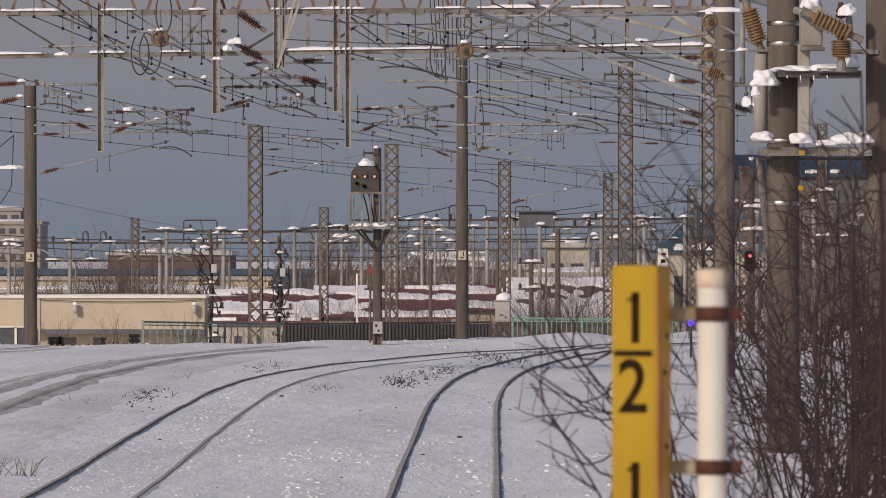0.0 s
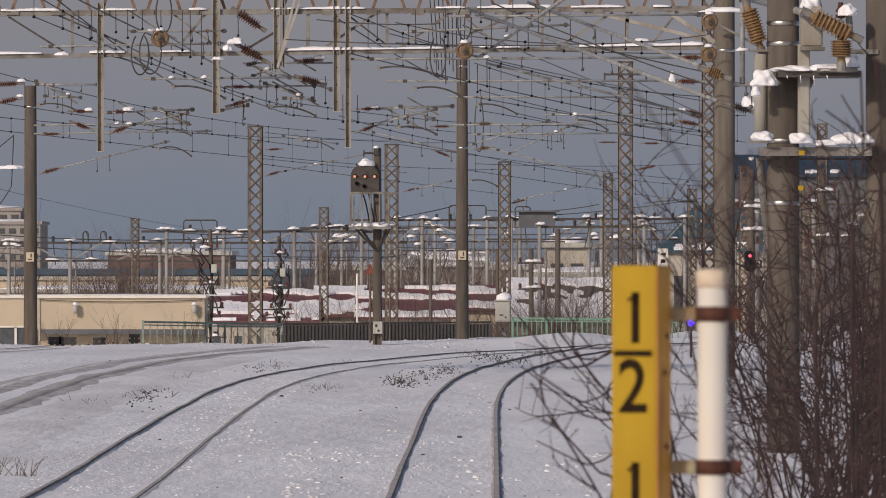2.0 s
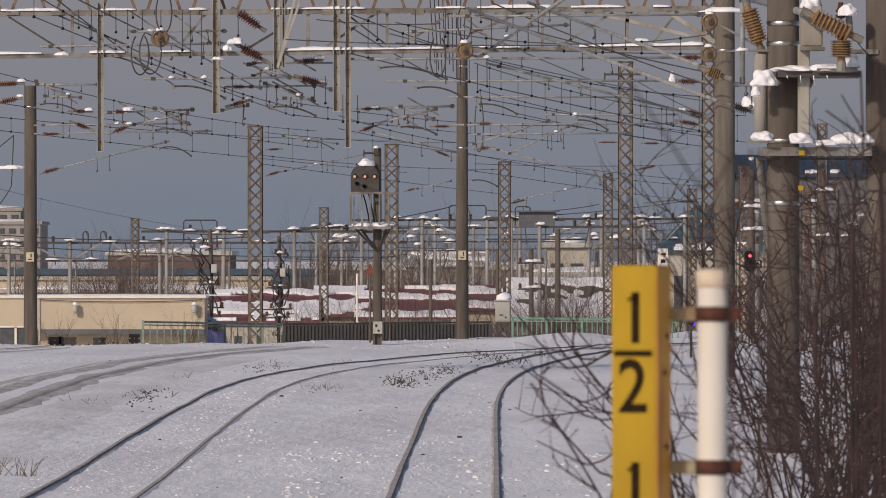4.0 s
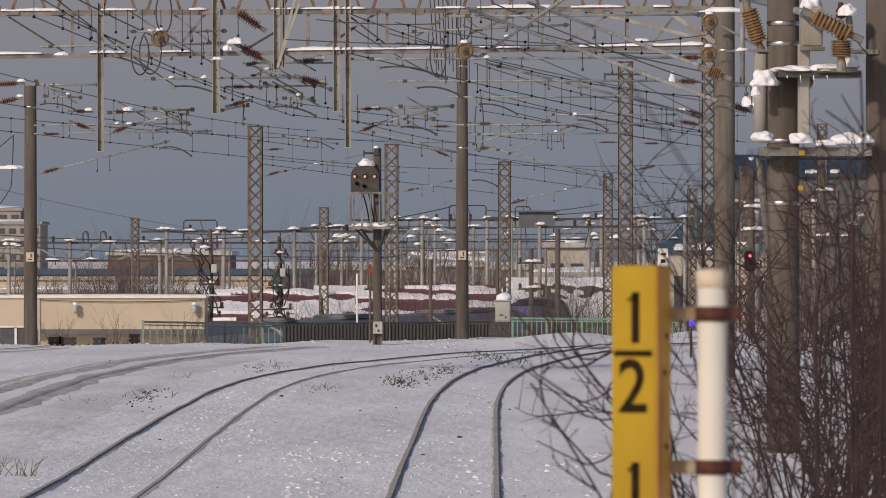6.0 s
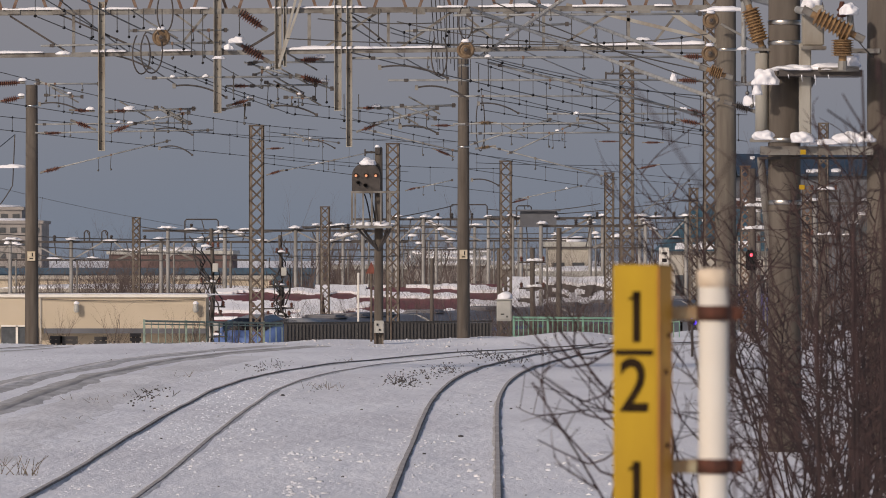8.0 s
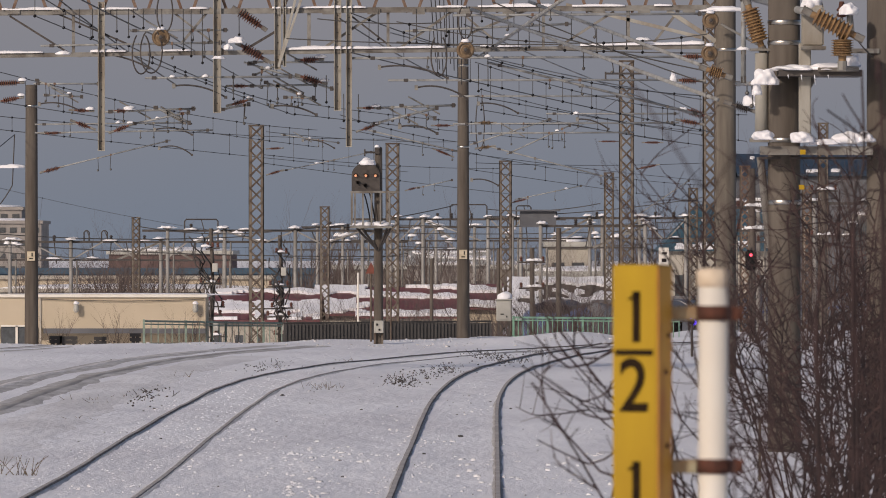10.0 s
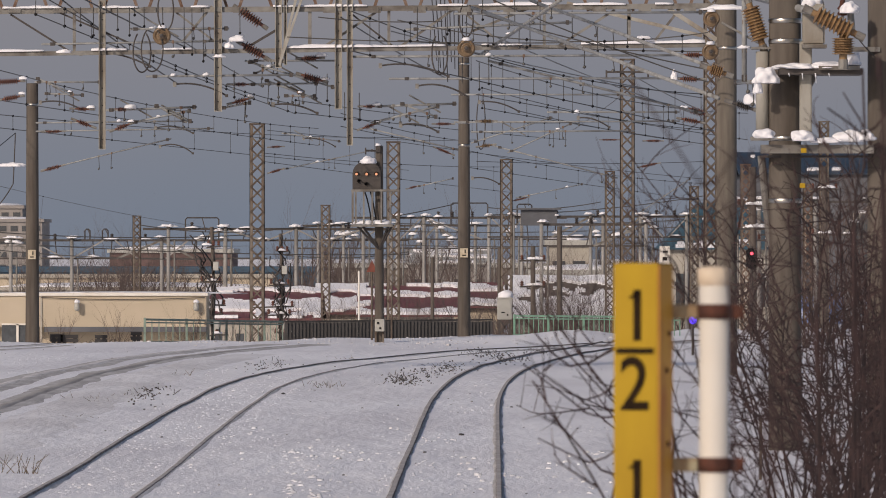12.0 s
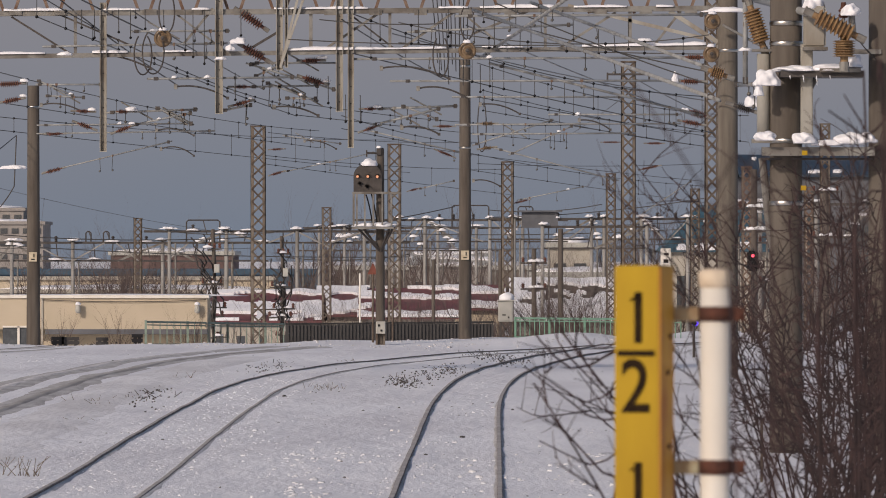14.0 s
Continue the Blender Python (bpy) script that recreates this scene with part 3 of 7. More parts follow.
def disc_insulator(c, r, label):
    sup = carrier(c)
    prof = [(r, 0.05), (r * 0.98, 0.0), (r * 0.7, -0.02), (r * 0.66, 0.0), (r * 0.4, -0.03), (r * 0.36, -0.06), (r * 0.18, -0.08), (r * 0.15, -0.13)]
    bm = bmesh.new()
    lathe(bm, prof, pose(0, 0, 0, -90), 24)
    e = part("disc_insulator", bm, AMBER, sup, label, smooth=True)
    e.location = Vector(c) - sup.location
    bm = bmesh.new()
    lathe(bm, [(r * 0.22, 0.0), (r * 0.22, -0.02), (r * 0.1, -0.03)], pose(0, -0.12, 0, -90), 12)
    part("cap", bm, DARKSTEEL, e)
    bm = bmesh.new()
    rod(bm, (0, 0, 0), (0, 0.5, 0.02), 0.02)
    part("pin", bm, STEEL, e)
    bm = bmesh.new()
    blob(bm, (0, 0.02, r * 0.9), (r * 0.5, 0.08, r * 0.35), seed=c[0])
    part("snow_cap", bm, SNOWCAP, e, smooth=True)
    return e


disc_insulator((-5.739, 126, 6.891), 0.185, "round amber disc insulator facing along the line")
disc_insulator((0.435, 126, 6.639), 0.185, "round amber disc insulator above the concrete pole")
disc_insulator((4.72, 110, 6.65), 0.15, "round amber disc insulator capped with snow")
disc_insulator((4.7, 110, 6.07), 0.15, "round amber disc insulator capped with snow")


def arm(a, b, r=0.022, material=ARM, label="thin galvanised cantilever tube"):
    sup = carrier(a)
    o = Vector(a)
    d = Vector(b) - o
    bm = bmesh.new()
    rod(bm, (0, 0, 0), d, r, n=8)
    e = part("cantilever_tube", bm, material, sup, label, smooth=True)
    e.location = o - sup.location
    for k, sz in ((0.06, (0.09, 0.07, 0.07)), (0.97, (0.07, 0.06, 0.09))):
        bm = bmesh.new()
        box(bm, d * k, sz)
        part("clamp", bm, DARKSTEEL, e)
    rng = random.Random(round(a[0] * 1000 + b[2] * 77))
    for _ in range(2):
        k = rng.uniform(0.15, 0.9)
        q = d * k
        bm = bmesh.new()
        box(bm, q, (rng.uniform(0.04, 0.07), 0.055, rng.uniform(0.05, 0.07)))
        part("pipe_clip", bm, rng.choice((RUSTED, STEEL)), e)
        drop = rng.uniform(0.12, 0.42)
        bm = bmesh.new()
        tube(bm, (q, q + Vector((rng.uniform(-0.03, 0.03), 0, -drop))), 0.008, 4)
        bmesh.ops.create_icosphere(bm, subdivisions=1, radius=0.034, matrix=Matrix.Translation(q + Vector((0, 0, -drop))))
        part("dropper", bm, WIRE, e)
    for _ in range(rng.choice((0, 0, 0, 1))):
        bm = bmesh.new()
        blob(bm, d * rng.uniform(0.08, 0.95) + Vector((0, 0, r * 0.8)), (rng.uniform(0.04, 0.09), 0.05, rng.uniform(0.03, 0.055)), rng.uniform(0, 50), 0.6)
        part("snow_cap", bm, SNOWCAP, e, "", True)
    if d.length < 3 and rng.random() < 0.7:
        k = rng.uniform(0.3, 0.7)
        bm = bmesh.new()
        rod(bm, d * k + Vector((-0.3, 0.02, 0.2)), d * k + Vector((0.35, 0.02, -0.16)), 0.016, n=6)
        part("stay_tube", bm, STEEL, e)
    return e


for a, b in (((-8.243, 127, 6.752), (-4.457, 127, 6.821)), ((-6.442, 127, 7.063), (-4.41, 127, 7.075)), ((-6.108, 127, 6.094), (-3.048, 127, 6.128)), ((-9.9, 150, 6.585), (-8.291, 150, 6.585)),
             ((-6.982, 128, 5.423), (-5.108, 128, 5.493)), ((-4.585, 128, 5.469), (-4.003, 128, 5.586)), ((-6.447, 128, 5.167), (-5.225, 128, 5.423)), ((-11.321, 172, 6.039), (-7.099, 172, 6.086)),
             ((-11.321, 172, 5.804), (-6.395, 172, 5.882))):
    arm(a, b)
for a, b in (((-11.164, 172, 4.725), (-7.568, 172, 5.601)), ((-5.981, 128, 5.539), (-5.225, 128, 5.19)), ((-9.873, 150, 6.694), (-8.986, 150, 6.312)), ((-9.668, 150, 6.312), (-8.714, 150, 6.271)),
             ((-4.003, 128, 6.447), (-2.141, 128, 6.447)), ((-4.119, 128, 6.447), (-2.257, 128, 5.888)), ((-3.945, 128, 6.167), (-3.305, 128, 6.447)), ((-4.038, 128, 5.958), (-2.607, 128, 5.981)),
             ((-3.712, 128, 6.051), (-2.897, 128, 5.749)), ((-3.305, 128, 5.725), (-2.665, 128, 5.714))):
    arm(a, b, 0.02)
for a, b in (((-1.893, 127, 6.498), (5.38, 127, 6.532)), ((-0.797, 127, 7.052), (2.609, 127, 7.202)), ((-1.215, 135, 6.263), (5.228, 135, 6.275)), ((0.175, 120, 7.114), (5.084, 120, 7.146)),
             ((0.174, 174, 6.869), (4.999, 174, 6.869)), ((0.253, 174, 6.094), (6.58, 174, 6.126)), ((0.728, 174, 5.825), (5.315, 174, 5.857)), ((2.863, 174, 6.379), (6.58, 174, 6.379)),
             ((-1.443, 128, 5.504), (0.244, 128, 5.562)), ((-1.501, 128, 5.167), (-0.105, 128, 5.516))):
    arm(a, b, 0.024)
for a, b in (((-0.919, 128, 5.574), (-0.163, 128, 5.283)), ((-2.144, 176, 5.958), (0.736, 176, 5.27)), ((-5.78, 220, 5.33), (-2.48, 220, 6.03)), ((1.756, 174, 5.24), (3.575, 174, 6.078)),
             ((0.728, 174, 5.509), (3.021, 174, 6.237)), ((1.329, 174, 5.446), (4.84, 174, 4.528)), ((2.864, 250, 4.562), (5.591, 250, 5.13)), ((7.864, 250, 3.994), (9.909, 250, 5.357)),
             ((-5.78, 220, 6.63), (-3.68, 220, 6.33)), ((-1.025, 230, 4.825), (0.335, 230, 5.139))):
    arm(a, b, 0.02)
# long thick pull-off tubes reaching towards the near poles
for a, b, r in (((0.524, 120, 7.234), (4.048, 92, 4.821), 0.032), ((1.647, 120, 7.375), (4.255, 100, 5.521), 0.032), ((4.1, 84, 6.02), (4.64, 78.9, 5.61), 0.05), ((0.898, 130, 6.506), (5.389, 130, 5.407), 0.026),
                ((0.78, 130, 6.648), (2.26, 110, 7.13), 0.035), ((4.222, 90, 5.003), (4.08, 80, 4.739), 0.03), ((3.951, 82, 5.985), (3.951, 82, 4.807), 0.035)):
    arm(a, b, r, ARM, "long grey steel pull-off tube")


def snow_clump(c, s, seed=0, label="clump of fresh snow clinging to the hardware", sub=3):
    sup = carrier(c)
    bm = bmesh.new()
    blob(bm, (0, 0, 0), s, seed, 0.45, sub)
    ob = part("snow_cap", bm, SNOWCAP, sup, label, smooth=True)
    ob.location = Vector(c) - sup.location
    return ob


for i, (c, s) in enumerate((((-4.219, 126.8, 6.826), (0.17, 0.1, 0.1)), ((-4.403, 126.8, 6.688), (0.1, 0.1, 0.09)), ((-4.596, 126.7, 6.489), (0.12, 0.1, 0.05)), ((-5.553, 127, 6.117), (0.07, 0.06, 0.04)),
                            ((4.687, 127, 6.059), (0.07, 0.08, 0.16)), ((5.384, 140, 5.735), (0.1, 0.08, 0.06)), ((3.701, 174, 6.363), (0.09, 0.08, 0.08)), ((4.418, 89, 4.693), (0.12, 0.12, 0.14)),
                            ((5.704, 126, 7.441), (0.45, 0.12, 0.08)), ((4.058, 126.8, 6.872), (0.16, 0.06, 0.05)), ((-11.977, 172, 4.85), (0.34, 0.12, 0.09)), ((-7.763, 126.7, 6.581), (0.14, 0.08, 0.06)))):
    snow_clump(c, s, i)


# ---------------------------------------------------------------- overhead wires
def wire(a, b, sag=0.0, r=0.012, material=WIRE, label="thin dark overhead line wire"):
    e = Vector(a)
    bm = bmesh.new()
    tube(bm, [p - e for p in sagged(a, b, sag)], r, 5)
    ob = part("overhead_wire", bm, material, smooth=True)
    ob.location = a
    return tagged(ob, label, "wire", "overhead wires")


def catenary(a, b, sag, a2, b2, n=8, r=0.012):
    """Messenger wire above, contact wire below, droppers between."""
    e = empty("catenary_span", a, "sagging messenger wire with droppers down to the contact wire", "catenary", "overhead line spans")
    o = Vector(a)
    top = [p - o for p in sagged(a, b, sag, 24)]
    low = [p - o for p in sagged(a2, b2, sag * 0.15, 24)]
    for nm, pts in (("messenger_wire", top), ("contact_wire", low)):
        bm = bmesh.new()
        tube(bm, pts, r, 5)
        part(nm, bm, WIRE, e)
    for k in range(n):
        i = min(24, int(24 * (k + 0.5) / n))
        bm = bmesh.new()
        tube(bm, (top[i], low[i]), r * 0.62, 4)
        part("dropper", bm, WIRE, e)
        for p in (top[i], low[i]):
            bm = bmesh.new()
            bmesh.ops.create_icosphere(bm, subdivisions=1, radius=r * 3.0, matrix=Matrix.Translation(p))
            part("clip", bm, BLACK, e)
    return e


catenary((-11.1, 150, 6.966), (-4.785, 235, 7.074), 0.25, (-11.1, 150, 6.203), (-4.785, 235, 6.433), 14)
catenary((1.08, 180, 7.212), (9.304, 215, 6.617), 0.2, (1.08, 180, 6.623), (9.304, 215, 6.109), 14)
catenary((-2.844, 170, 6.262), (0.92, 220, 6.33), 0.12, (-2.844, 170, 5.906), (0.92, 220, 5.99), 7)
catenary((-12.728, 172, 6.305), (-1.629, 280, 7.517), 0.2, (-12.728, 172, 5.945), (-1.629, 280, 6.041), 12)
catenary((-7.898, 120, 7.539), (-3.96, 165, 6.38), 0.3, (-7.898, 120, 7.103), (-3.96, 165, 6.14), 14)
catenary((-3.96, 165, 6.5), (5.105, 260, 7.783), 0.2, (-3.96, 165, 6.17), (5.105, 260, 7.074), 13)
catenary((-1.879, 126, 7.384), (6.491, 150, 6.285), 0.35, (-1.879, 126, 6.582), (6.491, 150, 5.412), 12)
catenary((0.764, 150, 7.103), (9.745, 200, 6.903), 0.3, (0.764, 150, 6.285), (9.745, 200, 6.048), 12)
catenary((-0.962, 126, 7.212), (5.338, 126, 6.96), 0.3, (-0.962, 126, 6.799), (5.338, 126, 6.57), 8)
catenary((0.753, 230, 6.185), (11.862, 280, 5.43), 0.2, (0.753, 230, 5.557), (11.862, 280, 4.666), 8)
catenary((-19.004, 260, 5.23), (-10.32, 330, 3.29), 0.2, (-21.927, 300, 2.63), (-10.32, 330, 2.63), 3, 0.01)
catenary((-6.48, 220, 5.93), (2.953, 280, 6.194), 0.15, (-6.48, 220, 5.63), (2.953, 280, 5.048), 7)
wire((-7.83, 125, 7.687), (-6.464, 150, 6.557), 0.05, 0.016)
wire((-7.135, 120, 7.485), (-5.778, 140, 7.085), 0.03, 0.016)
wire((-6.346, 126, 7.441), (-4.418, 150, 6.475), 0.05, 0.012)
wire((-2.108, 126, 7.269), (0.082, 150, 6.653), 0.05, 0.014)
wire((-3.196, 126, 6.868), (2.589, 126, 6.754), 0.05, 0.012)
wire((-2.566, 126, 7.269), (-0.046, 126, 7.189), 0.05, 0.012)
wire((0.756, 126, 7.326), (5.452, 126, 6.181), 0.05, 0.014)
wire((0.985, 126, 7.613), (5.338, 126, 5.952), 0.05, 0.014)
wire((0.412, 126, 7.155), (6.218, 150, 5.766), 0.1, 0.014, WIRE_PALE)
wire((-1.154, 135, 7.294), (6.218, 150, 6.203), 0.1, 0.014, WIRE_PALE)
wire((2.291, 200, 6.994), (10.167, 240, 6.557), 0.1, 0.014)
wire((1.222, 240, 5.903), (11.015, 260, 6.175), 0.1, 0.012)
wire((-1.833, 240, 6.666), (11.862, 280, 5.634), 0.1, 0.012)
wire((-6.565, 230, 6.916), (1.425, 280, 7.415), 0.15, 0.012)
wire((6.567, 215, 8.494), (7.789, 180, 6.394), 0.05, 0.014)
wire((6.567, 215, 8.2), (5.342, 260, 7.475), 0.05, 0.012)
wire((5.239, 79.6, 5.365), (5.507, 79.6, 5.054), 0.02, 0.008, DARKSTEEL)
wire((4.844, 80, 5.83), (4.916, 80, 5.503), -0.05, 0.008, DARKSTEEL)
wire((-11.549, 160, 5.132), (-11.884, 172, 5.757), 0.0, 0.014)
wire((-11.884, 172, 5.757), (-11.946, 172, 4.35), 0.05, 0.016, DARKSTEEL)
wire((-11.946, 172, 4.35), (-12.415, 172, 3.693), 0.05, 0.016, DARKSTEEL)
for k in range(9):
    wire((-0.367 + k * 0.105, 126, 9.0), (-0.163 + k * 0.075, 128 + k * 0.2, 6.447 - (k % 4) * 0.14), 0.03, 0.011)


def hanger(px_x, top, low, d=126.4):
    """Thin vertical dropper with clips at both ends."""
    bm = bmesh.new()
    tube(bm, ((0, 0, 0), (0.004, 0, low - top)), 0.009, 4)
    e = part("dropper", bm, WIRE, gantry)
    e.location = Vector((px_x, d, top)) - gantry.location
    bm = bmesh.new()
    bmesh.ops.create_icosphere(bm, subdivisions=1, radius=0.032, matrix=Matrix.Translation((0.004, 0, low - top)))
    part("clip", bm, BLACK, e)


for x, z in ((-7.411, 7.12), (-7.148, 6.914), (-6.655, 7.029), (-6.415, 6.914), (-6.311, 7.326), (-6.117, 7.097), (-5.739, 7.143),
             (-5.303, 6.662), (-5.143, 6.525), (-4.914, 6.387), (-4.169, 6.96), (-1.34, 6.868), (-0.561, 6.799), (0.046, 6.937)):
    hanger(x, 7.487, z)
for x, z in ((0.767, 7.235), (1.42, 7.143), (1.936, 7.006), (0.985, 6.731), (1.73, 6.708), (2.589, 6.868), (3.104, 6.593),
             (-4.284, 5.654), (-2.394, 5.585), (-2.039, 5.207), (-1.741, 5.196), (0.699, 5.814), (0.893, 5.929), (3.711, 6.685)):
    hanger(x, z + 0.55, z)


def loop_wire(c, rx, rz, label="slack jumper cable hanging in a loop"):
    bm = bmesh.new()
    tube(bm, [(rx * math.sin(a), 0.05 * math.sin(2 * a), -rz * math.cos(a)) for a in [radians(-150 + 15 * i) for i in range(21)]], 0.016, 5)
    sup = carrier(c)
    ob = part("jumper_cable", bm, DARKSTEEL, sup, label, smooth=True)
    ob.location = Vector(c) - sup.location
    return ob


loop_wire((-5.933, 126, 6.616), 0.22, 0.45)
loop_wire((-6.14, 126, 6.57), 0.18, 0.42)
loop_wire((-5.659, 126, 7.418), 0.16, 0.42)
loop_wire((-0.103, 126, 6.525), 0.16, 0.42)
loop_wire((0.435, 126, 7.212), 0.14, 0.35)
loop_wire((1.018, 175, 6.098), 0.12, 0.75)


def bowed_arm(a, b, lift, r=0.02):
    """Curved registration arm that holds the contact wire sideways."""
    sup = carrier(a)
    o = Vector(a)
    bm = bmesh.new()
    tube(bm, [p - o for p in sagged(a, b, -lift, 10)], r, 6)
    e = part("registration_arm", bm, DARKSTEEL, sup, "dark bowed registration arm", smooth=True)
    e.location = o - sup.location
    bm = bmesh.new()
    box(bm, (0, 0, 0), (0.07, 0.06, 0.1))
    part("bracket", bm, STEEL, e)
    bm = bmesh.new()
    box(bm, Vector(b) - o, (0.06, 0.06, 0.06))
    part("wire_clamp", bm, DARKSTEEL, e)
    return e


for a, b, l in (((-7.435, 127, 6.567), (-6.027, 127, 6.301), 0.12), ((-5.519, 127, 5.932), (-4.457, 127, 5.701), 0.1), ((-1.316, 127, 6.313), (0.069, 127, 6.094), 0.12), ((-0.566, 127, 5.897), (0.473, 127, 5.678), 0.12),
                ((-9.764, 150, 6.094), (-8.782, 150, 5.93), 0.1), ((-8.006, 172, 5.898), (-6.974, 172, 5.757), 0.1), ((-7.881, 172, 5.382), (-6.974, 172, 5.194), 0.14), ((-3.537, 128, 5.539), (-2.63, 128, 5.365), 0.08),
                ((-0.908, 128, 5.12), (-0.14, 128, 4.981), 0.08), ((-4.545, 200, 6.085), (-3.527, 200, 5.83), 0.1), ((0.832, 150, 6.107), (1.786, 150, 5.875), 0.09), ((3.218, 150, 5.725), (3.968, 150, 5.494), 0.08),
                ((0.775, 174, 4.528), (1.519, 174, 4.37), 0.08)):
    bowed_arm(a, b, l)


# ---------------------------------------------------------------- switch platform on the thick pole
plat = empty("switch_platform", (4.378, 80, 4.885), "snow-laden steel platform with switchgear on a concrete pole", "platform")


def ppart(name, bm, material, label="", smooth=False):
    ob = part(name, bm, material, plat, label, smooth)
    ob.matrix_parent_inverse = Matrix.Translation(-plat.location)
    return ob


def beam_box(name, x0, x1, y0, y1, d, depth, material, label="", bevel=0.0, smooth=False):
    bm = bmesh.new()
    box(bm, ((x0 + x1) / 2, d, (y0 + y1) / 2), (abs(x1 - x0), depth, abs(y1 - y0)))
    if bevel:
        bmesh.ops.bevel(bm, geom=bm.edges[:], offset=bevel, segments=2, affect="EDGES")
    return ppart(name, bm, material, label, smooth)


beam_box("deck", 4.276, 5.338, 4.899, 4.819, 79.7, 0.7, DARKSTEEL)
beam_box("deck_edge", 4.771, 5.295, 4.928, 4.877, 79.3, 0.05, STEEL)
beam_box("transformer_box", 4.582, 4.858, 5.728, 5.205, 79.6, 0.3, CREAM, "cream sheet-metal transformer box", 0.02)
beam_box("box_rim", 4.567, 4.88, 5.205, 5.161, 79.55, 0.36, STEEL)
beam_box("lower_column", 4.545, 4.698, 5.248, 4.012, 79.62, 0.16, CREAM, "pale rectangular column", 0.015)
beam_box("cross_beam", 4.044, 5.484, 3.925, 3.815, 79.55, 0.2, STEEL)
beam_box("cross_beam", 4.044, 5.484, 3.794, 3.765, 79.9, 0.2, DARKSTEEL)
bm = bmesh.new()
rod(bm, (4.087, 80, 5.132), (4.087, 80, 4.041), 0.085, n=14)
ppart("pale_pipe", bm, CREAM, "pale grey vertical pipe", True)
bm = bmesh.new()
rod(bm, (4.756, 80, 4.812), (4.509, 80, 4.375), 0.04)
ppart("brace", bm, STEEL)
bm = bmesh.new()
rod(bm, (4.073, 80, 3.794), (4.189, 80, 2.63), 0.05)
ppart("brace", bm, STEEL)
bm = bmesh.new()
box(bm, (4.08, 80, 5.175), (0.28, 0.2, 0.03))
ppart("flange_plate", bm, STEEL)
bm = bmesh.new()
box(bm, (4.087, 80, 4.012), (0.3, 0.2, 0.05))
ppart("flange_plate", bm, STEEL)
bm = bmesh.new()
rod(bm, (5.21, 79.6, 5.365), (5.196, 79.6, 5.64), 0.05, 0.04, 10)
ppart("terminal", bm, STEEL)
bm = bmesh.new()
lathe(bm, [(0.05, 0), (0.07, 0.03), (0.04, 0.06), (0.07, 0.09), (0.04, 0.13), (0.03, 0.2)], Matrix.Translation((5.094, 79.6, 5.582)), 12)
ppart("fuse", bm, CLAMP, "small red-brown fuse holder")
bm = bmesh.new()
rod(bm, (5.094, 79.6, 5.38), (5.094, 79.6, 5.597), 0.02)
ppart("fuse_stem", bm, STEEL)
bm = bmesh.new()
box(bm, (5.339, 79.8, 5.155), (0.5, 0.04, 0.06))
ppart("tie_bar", bm, STEEL)
for c in ((4.584, 79.4, 3.85), (4.581, 79.6, 3.404)):
    bm = bmesh.new()
    box(bm, c, (0.07, 0.02, 0.06))
    ppart("yellow_tag", bm, YELLOW, "small yellow reflective tag")
for i, (c, s) in enumerate((((4.494, 79.6, 4.909), (0.28, 0.32, 0.06)), ((4.892, 79.6, 4.917), (0.3, 0.32, 0.07)), ((5.217, 79.6, 4.975), (0.12, 0.3, 0.13)), ((4.105, 79.5, 4.755), (0.17, 0.16, 0.17)), ((4.004, 79.5, 4.617), (0.06, 0.1, 0.14)),
                            ((4.711, 79.6, 5.727), (0.13, 0.16, 0.18)), ((5.175, 79.5, 5.637), (0.12, 0.12, 0.12)), ((4.085, 79.4, 4.03), (0.14, 0.16, 0.09)), ((4.562, 79.4, 4.001), (0.14, 0.16, 0.12)),
                            ((4.9, 79.5, 3.96), (0.2, 0.16, 0.06)), ((5.175, 79.5, 3.989), (0.18, 0.16, 0.12)), ((5.392, 79.5, 4.003), (0.12, 0.16, 0.1)))):
    bm = bmesh.new()
    blob(bm, c, s, i * 3.1, 0.35, 4)
    ppart("snow_cap", bm, SNOWCAP, "heap of fresh snow", True)
for i in range(4):
    x0 = 4.389 + i * 0.17
    bm = bmesh.new()
    rod(bm, (x0, 79.3, 4.836), (x0 + 0.01, 79.3, 4.807 - 0.02 - 0.04 * ((i * 7) % 3)), 0.008, 0.002, 6)
    ppart("icicle", bm, SNOWCAP, "small icicle", True)


